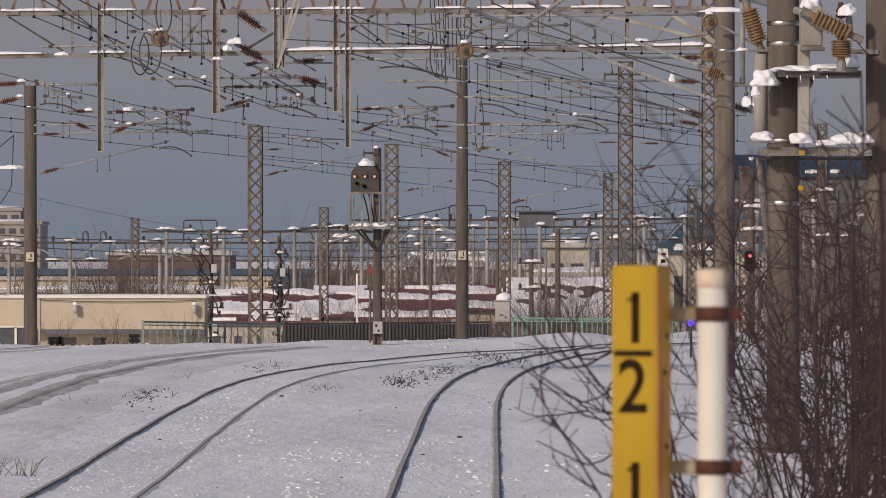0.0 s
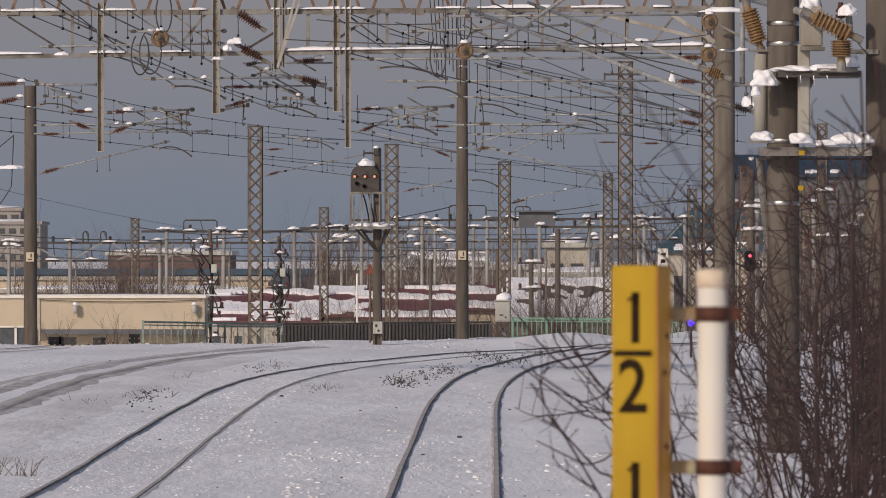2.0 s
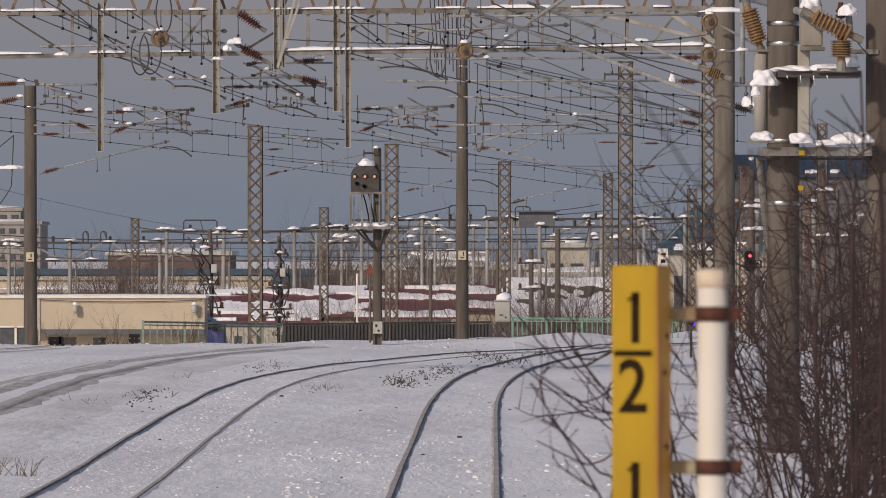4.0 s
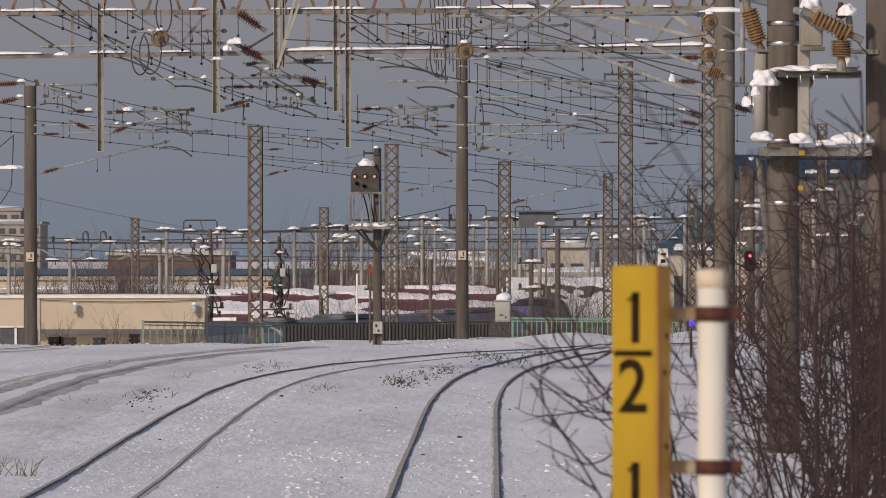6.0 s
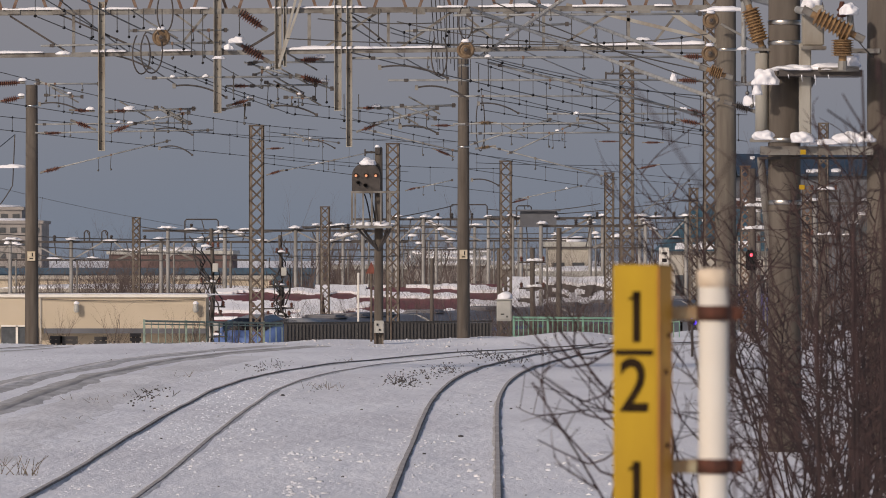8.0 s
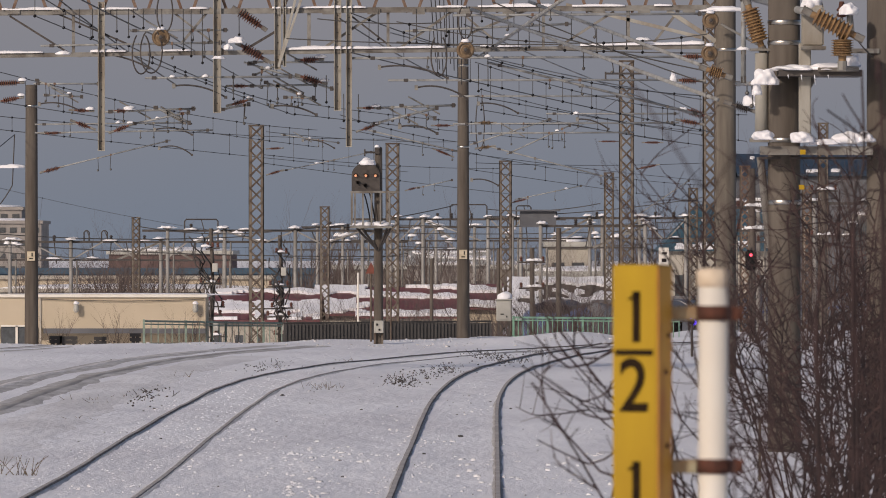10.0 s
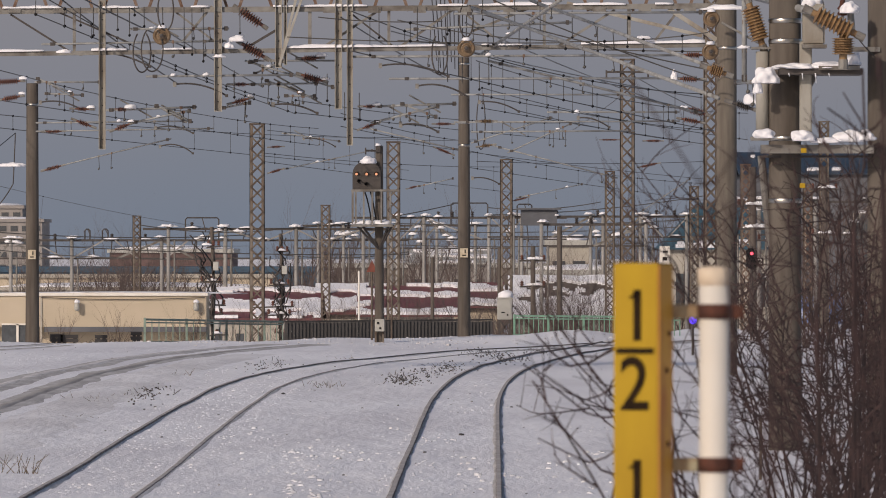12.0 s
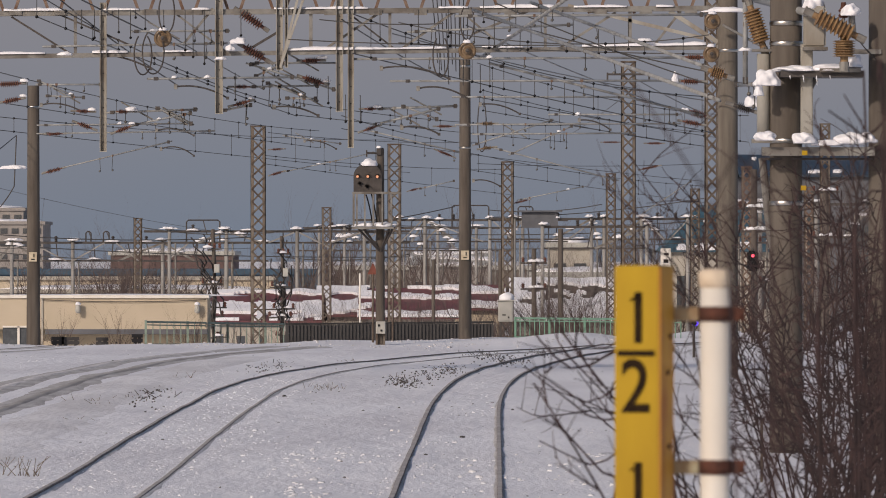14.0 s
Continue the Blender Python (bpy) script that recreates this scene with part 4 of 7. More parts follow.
# ---------------------------------------------------------------- shunting signal
def shunting_signal():
    y = 170.0
    e = empty("shunting_signal", (-1.793, y, 0), "black shunting signal with three lit lamps and a snowy platform", "railway signal")
    s = 170 / 11000.0

    def at(px, py, dy=0.0):
        return Vector(((px - 668) * s, dy, (440 - py) * s + 2.63))
    bm = bmesh.new()
    lathe(bm, [(0.135, -0.4), (0.13, 0.0), (0.105, at(0, 264).z), (0.08, at(0, 262).z)], Matrix(), 14)
    part("post", bm, CONCRETE_DARK, e, "dark round signal post", True)
    # head: flat board with an arched top
    bm = bmesh.new()
    x0, x1, z0, zs, zt = at(621, 0).x, at(671, 0).x, at(0, 341).z, at(0, 312).z, at(0, 290).z
    prof = [(x0, z0), (x1, z0), (x1, zs)] + [((x0 + x1) / 2 + (x1 - x0) / 2 * math.cos(a), zs + (zt - zs) * math.sin(a)) for a in [radians(15 * i) for i in range(1, 12)]] + [(x0, zs)]
    f = bm.faces.new([bm.verts.new((x, -0.36, z)) for x, z in prof])
    r = bmesh.ops.extrude_face_region(bm, geom=[f])
    bmesh.ops.translate(bm, verts=[v for v in r["geom"] if isinstance(v, bmesh.types.BMVert)], vec=(0, 0.2, 0))
    bmesh.ops.recalc_face_normals(bm, faces=bm.faces)
    head = part("signal_head", bm, DARKSTEEL, e, "dark arched signal board")
    for px, py, m in ((628, 313, LAMPO), (646, 313, LAMPO), (663, 313, LAMPO), (632, 326, BLACK), (645, 331, BLACK)):
        c = at(px, py, -0.37)
        bm = bmesh.new()
        lathe(bm, [(0.036, 0.0), (0.034, 0.03), (0.014, 0.04)], Matrix.Translation(c) @ pose(0, 0, 0, 90), 14)
        lamp = part("lamp_lens", bm, m, head, "glowing orange lamp lens" if m is LAMPO else "unlit dark lens")
        bm = bmesh.new()
        for k in range(9):
            a0, a1 = radians(10 + 160 * k / 9), radians(10 + 160 * (k + 1) / 9)
            vs = [bm.verts.new(c + Vector((0.07 * math.cos(a), yy, 0.07 * math.sin(a)))) for a, yy in ((a0, 0), (a1, 0), (a1, -0.16), (a0, -0.16))]
            bm.faces.new(vs)
        part("lamp_hood", bm, BLACK, head)
    bm = bmesh.new()
    blob(bm, at(648, 292, -0.26), (0.21, 0.16, 0.15), 4, 0.4, 3)
    part("snow_cap", bm, SNOWCAP, e, "snow cap on the signal head", True)
    # bracket at the top of the post
    bm = bmesh.new()
    bar(bm, at(668, 272), at(644, 271, -0.1), 0.05)
    bar(bm, at(644, 266, -0.1), at(644, 278, -0.1), 0.04)
    box(bm, at(666, 268, -0.1), (0.12, 0.1, 0.2))
    part("top_bracket", bm, DARKSTEEL, e)
    bm = bmesh.new()
    blob(bm, at(666, 262, -0.1), (0.08, 0.08, 0.06), 9)
    part("snow_cap", bm, SNOWCAP, e, "", True)
    # cage of rails around the platform
    for px in (621, 627, 641, 656, 672, 688):
        for dy in ((-0.55, 0.35) if px in (621, 688, 656) else (-0.55,)):
            bm = bmesh.new()
            bar(bm, at(px, 342, dy), at(px, 401, dy), 0.045)
            part("rail_post", bm, STEEL, e)
    for py in (342,):
        for dy in (-0.55, 0.35):
            bm = bmesh.new()
            bar(bm, at(619, py, dy), at(704, py, dy), 0.055)
            part("top_rail", bm, STEEL, e)
    bm = bmesh.new()
    box(bm, at(655, 404, -0.1), (74 * s, 1.0, 0.06))
    part("platform", bm, STEEL, e)
    bm = bmesh.new()
    blob(bm, at(641, 400, -0.2), (0.33, 0.4, 0.1), 2, 0.3, 3)
    blob(bm, at(672, 400, -0.2), (0.3, 0.4, 0.1), 5, 0.3, 3)
    part("platform_snow", bm, SNOWCAP, e, "snow lying on the platform", True)
    for px in (630, 640, 690, 684):
        bm = bmesh.new()
        bar(bm, at(px, 406, -0.4), at(668, 446, -0.1), 0.05)
        part("strut", bm, DARKSTEEL, e)
    for px, t, b in ((652, 342, 405), (643, 345, 400)):
        bm = bmesh.new()
        tube(bm, sagged(at(px, t, -0.3), at(px + 12, b, -0.2), -0.1, 6), 0.02)
        part("cable", bm, BLACK, e)
    bm = bmesh.new()
    box(bm, at(669, 580, -0.25), (0.26, 0.2, 0.34))
    bmesh.ops.bevel(bm, geom=bm.edges[:], offset=0.015, segments=1, affect="EDGES")
    b = part("junction_box", bm, GREYCAB, e, "pale grey junction box")
    bm = bmesh.new()
    box(bm, at(666, 576, -0.36), (0.05, 0.02, 0.06))
    box(bm, at(670, 585, -0.36), (0.05, 0.02, 0.05))
    part("latch", bm, BLACK, b)
    for px in (662, 675):
        bm = bmesh.new()
        bar(bm, at(px, 588, -0.2), at(px, 613, -0.2), 0.05)
        part("cable_pipe", bm, RUSTY, e)
    return e


shunting_signal()


def triangle_marker():
    e = empty("triangle_marker", (-2.017, 172, 0), "faded red triangle on a thin rusty post", "marker")
    bm = bmesh.new()
    rod(bm, (0, 0, -0.3), (0, 0, 1.942), 0.03)
    part("post", bm, RUSTY, e)
    bm = bmesh.new()
    z0, z1 = 1.911, 2.239
    vs = [bm.verts.new(p) for p in ((-0.15, -0.03, z0), (0.15, -0.03, z0), (0, -0.03, z1))]
    f = bm.faces.new(vs)
    r = bmesh.ops.extrude_face_region(bm, geom=[f])
    bmesh.ops.translate(bm, verts=[v for v in r["geom"] if isinstance(v, bmesh.types.BMVert)], vec=(0, 0.04, 0))
    bmesh.ops.recalc_face_normals(bm, faces=bm.faces)
    part("triangle", bm, mat("faded_red_paint", (0.21, 0.065, 0.045), 0.7, scale=6), e, "faded red triangle")
    return e


triangle_marker()


def thin_post(x, y, top, r, material, label, cap=False, base=None):
    g = ground_z(x, y) if base is None else base
    e = empty("thin_post", (x, y, g), label, "post", "thin posts")
    bm = bmesh.new()
    rod(bm, (0, 0, -0.3), (0, 0, top - g), r)
    part("shaft", bm, material, e)
    bm = bmesh.new()
    rod(bm, (0, 0, top - g), (0, 0, top - g + r), r * 1.2, r * 0.6)
    part("cap", bm, material, e)
    return e


thin_post(-1.487, 174, 1.523, 0.03, RUSTY, "thin rusty marker post in the snow")
thin_post(3.557, 70, 0.708, 0.016, RUSTY, "thin rusty rod standing in the snow by the thicket")
thin_post(-2.929, 212, 1.743, 0.035, WHITE, "slim white post behind the fence")


def equipment_box():
    e = empty("equipment_cabinet", (1.715, 178, ground_z(1.715, 178)), "white relay cabinet with a tall snow cap on legs", "cabinet")
    g = ground_z(1.715, 178)
    bm = bmesh.new()
    z0, z1 = 0.526 - g, 1.125 - g
    box(bm, (0, 0, (z0 + z1) / 2), (0.43, 0.4, z1 - z0))
    bmesh.ops.bevel(bm, geom=bm.edges[:], offset=0.02, segments=2, affect="EDGES")
    body = part("body", bm, GREYCAB, e)
    bm = bmesh.new()
    box(bm, (0.0, -0.205, (z0 + z1) / 2), (0.34, 0.02, z1 - z0 - 0.1))
    part("door", bm, GREYCAB, body)
    bm = bmesh.new()
    box(bm, (-0.05, -0.22, z0 + 0.2), (0.1, 0.015, 0.03))
    box(bm, (0.08, -0.22, z0 + 0.13), (0.04, 0.015, 0.05))
    part("bars", bm, BLACK, body)
    bm = bmesh.new()
    box(bm, (0, 0, z1 + 0.015), (0.48, 0.46, 0.03))
    part("roof", bm, GREYCAB, e)
    bm = bmesh.new()
    blob(bm, (0.02, 0, z1 + 0.07), (0.24, 0.22, 0.17), 3, 0.25, 3)
    part("snow_cap", bm, SNOWCAP, e, "rounded snow cap", True)
    for sx in (-0.15, 0.15):
        for sy in (-0.12, 0.12):
            bm = bmesh.new()
            box(bm, (sx, sy, z0 / 2 - 0.1), (0.05, 0.05, z0 + 0.2))
            part("leg", bm, DARKSTEEL, e)
    bm = bmesh.new()
    bar(bm, (-0.15, -0.12, z0), (0.15, -0.12, 0.02), 0.04)
    bar(bm, (0.15, -0.12, z0), (-0.15, -0.12, 0.02), 0.04)
    part("cross_brace", bm, DARKSTEEL, e)
    return e


equipment_box()


# ---------------------------------------------------------------- fences
def railing(a, b, za, zb, zlow, pitch, material, label, post_every=8):
    """Open railing of upright bars between two rails."""
    e = empty("railing", (a[0], a[1], 0), label, "railing")
    A, B = Vector((0, 0, za)), Vector((b[0] - a[0], b[1] - a[1], zb))
    for dz, w in ((0, 0.06), (-0.09, 0.035), (zlow, 0.045)):
        bm = bmesh.new()
        bar(bm, A + Vector((0, 0, dz)), B + Vector((0, 0, dz)), w)
        part("rail", bm, material, e)
    n = int(abs(B.x - A.x) / pitch)
    m1 = m2 = None
    for i in range(n + 1):
        p = A.lerp(B, i / n)
        big = i % post_every == 0
        key = m2 if big else m1
        if key is None:
            bm = bmesh.new()
            box(bm, (0, 0, zlow / 2 - (0.25 if big else 0)), (0.07 if big else 0.03, 0.05 if big else 0.025, -zlow + (0.6 if big else 0)))
            ob = part("post" if big else "baluster", bm, material, e)
            if big:
                m2 = ob.data
            else:
                m1 = ob.data
        else:
            ob = new("post" if big else "baluster", key)
            ob.parent = e
        ob.location = p
    return e


railing((-8.834, 183), (-5.218, 200), 0.467, 0.194, -0.66, 0.165, PALEGREEN, "pale green steel railing at the snow's edge", 6)
railing((2.27, 203), (7.11, 188), 0.35, 0.477, -0.62, 0.15, GREENP, "green steel railing along the embankment", 7)


def board_fence():
    e = empty("board_fence", (-5.215, 202, 0), "low dark ribbed fence along the embankment", "fence")
    x0, x1 = -5.215, 1.573
    n = 60
    me = None
    for i in range(n):
        t = i / n
        if me is None:
            bm = bmesh.new()
            w = (x1 - x0) / n
            box(bm, (0, 0, -0.55), (w * 0.995, 0.03, 1.1))
            box(bm, (w * 0.3, -0.014, -0.55), (0.03, 0.0015, 1.08))
            ob = part("panel", bm, FENCEDARK, e)
            me = ob.data
        else:
            ob = new("panel", me)
            ob.parent = e
        ob.location = ((x1 - x0) * (t + 0.5 / n), 4 * t, 0.151 - 0.015 * math.sin(t * 9))
    bm = bmesh.new()
    bar(bm, (0, 0, 0.169), (x1 - x0, 4, 0.188), 0.05, 0.06)
    part("cap_rail", bm, FENCEDARK, e)
    return e


board_fence()


# ---------------------------------------------------------------- tan building
def tan_building():
    e = empty("tan_building", (-10.087, 190, -4.2), "long low tan building with a flat snowy roof", "building", kind="structure")

    def put(name, x0, x1, z0, z1, y0, y1, m, label=""):
        bm = bmesh.new()
        box(bm, ((x0 + x1) / 2 - -10.087, (y0 + y1) / 2 - 190, (z0 + z1) / 2 + 4.2), (x1 - x0, y1 - y0, z1 - z0))
        return part(name, bm, m, e, label)
    xl, xr = -13.974, -7.289
    top = 1.11
    put("wall", xl, xr, 0.16, top, 190, 192.6, TAN)
    put("wall", xl, xr, -4.4, 0.16, 190.6, 192.6, TAN)
    # flush dark strip whose colour stands for the shade below the upper wall
    put("shade_band", -12.246, -7.289, 0.005, 0.16, 189.985, 190.7, SLATE, "grey band of painted shade under the overhang")
    put("parapet_cap", xl, xr + 0.05, top, top + 0.09, 189.93, 192.7, WHITE, "pale parapet cap with snow")
    put("shop_window", -13.542, -12.782, -0.825, 0.246, 189.96, 190.05, GREYGLASS)
    put("window_frame", -13.093, -13.024, -0.825, 0.246, 189.9, 190.0, WHITE)
    put("window_frame", -13.542, -12.782, 0.212, 0.264, 189.9, 190.0, WHITE)
    put("corner_trim", -12.367, -12.315, -0.825, top, 189.96, 190.0, OFFWHITE)
    bm = bmesh.new()
    tube(bm, [Vector((-12.333 - -10.087, -0.06, 1.058 + 4.2)) + (Vector((5.0 * i / 8, 0, -0.06 * 4 * (i / 8) * (1 - i / 8)))) for i in range(9)], 0.012)
    part("cable", bm, DARKSTEEL, e)
    for c in ((-11.233, 189.8, 0.767), (-7.592, 189.8, 0.767)):
        lamp = c
        bm = bmesh.new()
        o = Vector((lamp[0] - -10.087, lamp[1] - 190, lamp[2] + 4.2))
        lathe(bm, [(0.05, 0.14), (0.08, 0.08), (0.09, -0.06), (0.05, -0.12)], Matrix.Translation(o), 12)
        L = part("floodlight", bm, GREYCAB, e, "wall floodlight with snow on top", True)
        bm = bmesh.new()
        bar(bm, o, o + Vector((0, 0.25, 0.05)), 0.03)
        part("bracket", bm, DARKSTEEL, L)
        bm = bmesh.new()
        blob(bm, o + Vector((0, 0, 0.15)), (0.09, 0.08, 0.08), c[0])
        part("snow_cap", bm, SNOWCAP, L, "", True)
    bm = bmesh.new()
    blob(bm, (0.2, 1.4, 1.179 + 4.2), (3.4, 1.1, 0.05), 7, 0.3, 3)
    part("roof_snow", bm, SNOWCAP, e, "thin snow on the roof", True)
    return e


tan_building()


def low_barrier(x, y, w, h):
    e = empty("low_barrier", (x, y, ground_z(x, y)), "low dark timber barrier poking out of the snow", "barrier", "dark barriers by the tan wall")
    for q in (-w / 2, w / 2):
        bm = bmesh.new()
        box(bm, (q, 0, h / 2 - 0.2), (0.1, 0.1, h + 0.4))
        part("post", bm, FENCEDARK, e)
    for z in (h * 0.55, h * 0.95):
        bm = bmesh.new()
        box(bm, (0, -0.06, z), (w + 0.2, 0.03, 0.1))
        part("rail", bm, FENCEDARK, e)
    return e


for x, y, w, h in ((-10.992, 176, 0.16, 0.27), (-10.624, 176, 0.3, 0.28), (-9.839, 178, 0.16, 0.3), (-8.885, 179, 0.12, 0.34)):
    low_barrier(x, y, w, h)


# ---------------------------------------------------------------- the lower town behind
def house(x0, x1, d, base, eave, ridge, depth, wall_m, roof_m, label, windows=0, snow_cover=0.5, chimney=False, seed=0, hip=0.0):
    """Gabled house, ridge along x, with snow sliding off the roof."""
    w = x1 - x0
    e = empty("house", ((x0 + x1) / 2, d, base), label, "house", "houses behind the line")
    he, hr = eave - base, ridge - base
    bm = bmesh.new()
    box(bm, (0, 0, he / 2), (w, depth, he))
    part("wall", bm, wall_m, e)
    bm = bmesh.new()
    vs = [bm.verts.new(p) for p in ((-w / 2 - 0.3, -depth / 2 - 0.4, he - 0.1), (w / 2 + 0.3, -depth / 2 - 0.4, he - 0.1), (w / 2 + 0.3, 0, hr), (-w / 2 - 0.3 + hip, 0, hr), (-w / 2 - 0.3, depth / 2 + 0.4, he - 0.1), (w / 2 + 0.3, depth / 2 + 0.4, he - 0.1))]
    bm.faces.new(vs[:4])
    bm.faces.new((vs[3], vs[2], vs[5], vs[4]))
    bm.faces.new((vs[0], vs[3], vs[4]))
    bm.faces.new((vs[1], vs[5], vs[2]))
    r = bmesh.ops.extrude_face_region(bm, geom=bm.faces[:])
    bmesh.ops.translate(bm, verts=[v for v in r["geom"] if isinstance(v, bmesh.types.BMVert)], vec=(0, 0, 0.12))
    roof = part("roof", bm, roof_m, e)
    # broken sheets of snow on the front slope
    bm = bmesh.new()
    nx, ny = max(6, int(w / 0.1)), 36
    grid = {}
    for i in range(nx + 1):
        for j in range(ny + 1):
            u, v = i / nx, j / ny
            k = noise.noise(Vector((u * w * 0.16 + seed, v * 3.4, seed))) + 0.3 * noise.noise(Vector((u * w * 1.3, v * 6, seed))) + 0.5 * abs(v - 0.5)
            if k > 0.35 - snow_cover and u * (w + 0.6) >= hip * v:
                grid[i, j] = bm.verts.new((-w / 2 - 0.3 + u * (w + 0.6), (-depth / 2 - 0.4) * (1 - v), he - 0.1 + (hr - he + 0.1) * v + 0.27 + 0.08 * noise.noise(Vector((u * w, v * 5, seed)))))
    for i in range(nx):
        for j in range(ny):
            q = [grid.get(c) for c in ((i, j), (i + 1, j), (i + 1, j + 1), (i, j + 1))]
            if all(q):
                bm.faces.new(q)
    if bm.faces:
        r = bmesh.ops.extrude_face_region(bm, geom=bm.faces[:])
        bmesh.ops.translate(bm, verts=[v for v in r["geom"] if isinstance(v, bmesh.types.BMVert)], vec=(0, 0, -0.16))
    tagged(part("roof_snow", bm, SNOWCAP, roof, "sheets of snow on the roof"), kind="stuff")
    for i in range(windows):
        xw = -w / 2 + w * (i + 0.5) / windows
        bm = bmesh.new()
        box(bm, (xw, -depth / 2 - 0.02, he * 0.6), (min(1.4, w / windows * 0.5), 0.06, he * 0.34))
        wi = part("window", bm, OFFWHITE, e)
        bm = bmesh.new()
        box(bm, (xw, -depth / 2 - 0.06, he * 0.6), (min(1.4, w / windows * 0.5) - 0.16, 0.03, he * 0.34 - 0.16))
        part("pane", bm, GREYGLASS, wi)
    if chimney:
        bm = bmesh.new()
        box(bm, (w * 0.2, 0.3, hr + 0.4), (0.5, 0.5, 1.2))
        part("chimney", bm, OFFWHITE, roof)
    return e


def flat_block(name, x0, x1, d, base, top, depth, wall_m, label, cols=0, rows=0, roof_m=None, roof_h=0.4, snowy=True, category="building"):
    w, h = x1 - x0, top - base
    e = empty(name, ((x0 + x1) / 2, d, base), label, category, "buildings of the town")
    bm = bmesh.new()
    box(bm, (0, 0, h / 2), (w, depth, h))
    part("wall", bm, wall_m, e)
    bm = bmesh.new()
    box(bm, (0, 0, h + roof_h / 2), (w + 0.5, depth + 0.5, roof_h))
    roof = part("roof", bm, roof_m or GREYCAB, e)
    if snowy:
        bm = bmesh.new()
        blob(bm, (0, 0, h + roof_h), (w * 0.5, depth * 0.45, 0.35), x0, 0.2, 3)
        part("roof_snow", bm, SNOWCAP, roof, "snow on the roof", True)
    key = None
    for i in range(cols):
        for j in range(rows):
            if key is None:
                bm = bmesh.new()
                box(bm, (0, 0, 0), (w / cols * 0.6, 0.12, h / rows * 0.4))
                ob = part("window", bm, GREYGLASS, e)
                key = ob.data
            else:
                ob = new("window", key)
                ob.parent = e
            ob.location = (-w / 2 + w * (i + 0.5) / cols, -depth / 2 - 0.04, h * (j + 0.5) / rows)
    return e


B = -4.2
house(-12.36, -6.72, 330, B, -1.15, 0.2, 12, OFFWHITE, REDROOF, "red-roofed house half covered in snow", 5, 0.32, seed=1)
house(-6.869, -4.516, 345, B, -1.008, 0.309, 12, OFFWHITE, REDROOF, "snowy house with a dark red roof edge", 2, 0.3, seed=5)
house(-4.385, 0.487, 335, B, -1.025, 0.376, 12, OFFWHITE, REDROOF, "long house with a red metal roof and snow sheets", 4, 0.28, seed=3)
house(0.191, 3.055, 350, B, -0.711, 0.466, 11, TAN, REDROOF, "red-roofed shed beside bare shrubs", 3, 0.28, seed=9)
house(3.795, 9.127, 345, B, -1.322, 0.748, 14, DULLWALL, POSTDARK, "grey house with broken snow on a dark roof", 3, 0.40, seed=12)
house(14.0, 21.5, 400, B, 2.5, 5.3, 9, OFFWHITE, TEALROOF, "cream signal house with a teal hipped roof", 3, -0.02, seed=15, hip=2.6)
house(-3.025, 3.593, 520, B, 1.212, 2.252, 12, DULLWALL, GREYCAB, "distant pale house with snow on its roof", 4, 0.1, seed=21)
house(20.3, 30.2, 430, B, 7.6, 9.0, 12, SLATE, NAVYROOF, "blue-roofed station house behind branches", 3, -0.4, seed=23)
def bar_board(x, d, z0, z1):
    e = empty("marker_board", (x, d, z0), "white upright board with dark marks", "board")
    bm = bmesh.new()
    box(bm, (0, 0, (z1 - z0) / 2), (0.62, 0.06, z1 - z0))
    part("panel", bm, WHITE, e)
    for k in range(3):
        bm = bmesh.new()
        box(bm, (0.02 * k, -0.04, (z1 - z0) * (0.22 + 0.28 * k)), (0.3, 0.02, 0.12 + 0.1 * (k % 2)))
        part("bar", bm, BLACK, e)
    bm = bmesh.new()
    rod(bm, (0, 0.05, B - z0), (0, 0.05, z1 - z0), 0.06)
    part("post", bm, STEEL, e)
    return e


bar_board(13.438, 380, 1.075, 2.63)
# the warehouse red is dulled in its colour to give distance haze
flat_block("warehouse", -33.978, -21.644, 640, B, 1.932, 20, mat("hazed_brick_red_cladding", (0.15, 0.095, 0.088), 0.8, scale=0.5), "long brick-red warehouse with a snowy roof", 9, 1)
flat_block("shed", -42.967, -10.64, 560, B, 0.288, 14, BLUEROOF, "long blue-roofed shed behind the yard", 0, 0, BLUEROOF, 0.5, False)
flat_block("boundary_wall", -38.364, -13.818, 500, B, 0.085, 1.2, TAN, "long pale tan boundary wall topped with snow", 0, 0, OFFWHITE, 0.3, False, "wall")
flat_block("low_shed", -33.5, -13.9, 470, B, -0.7, 9, OFFWHITE, "low pale shed under a deep layer of snow", 6, 1, OFFWHITE, 0.25)
flat_block("apartment_block", -61.382, -51.345, 800, B, 5.685, 15, DULLWALL, "cream apartment block with window bands", 7, 6, DULLWALL)
flat_block("apartment_block", -61.765, -54.301, 805, B, 7.46, 12, DULLWALL, "taller cream apartment block", 5, 7, DULLWALL)
flat_block("depot_building", 7.115, 9.851, 430, B, 2.63, 10, OFFWHITE, "pale cubic depot building with a snowy roof", 2, 2)
flat_block("depot_building", 5.765, 12.829, 420, B, 0.645, 8, mat("grey_brown_render", (0.27, 0.235, 0.195), 0.85, scale=0.5), "low grey-brown depot wing", 6, 1)
flat_block("workshop", -9.876, 8.96, 560, B, 0.695, 12, mat("grey_brown_cladding", (0.20, 0.175, 0.155), 0.85, scale=0.4), "long low grey-brown workshop with many windows", 12, 1, None, 0.4, False)
flat_block("station_block", 28.145, 45.6, 600, B, 4.266, 14, mat("slate_cladding", (0.17, 0.165, 0.17), 0.85, scale=0.4), "slate-grey depot hall behind the bushes", 8, 3)
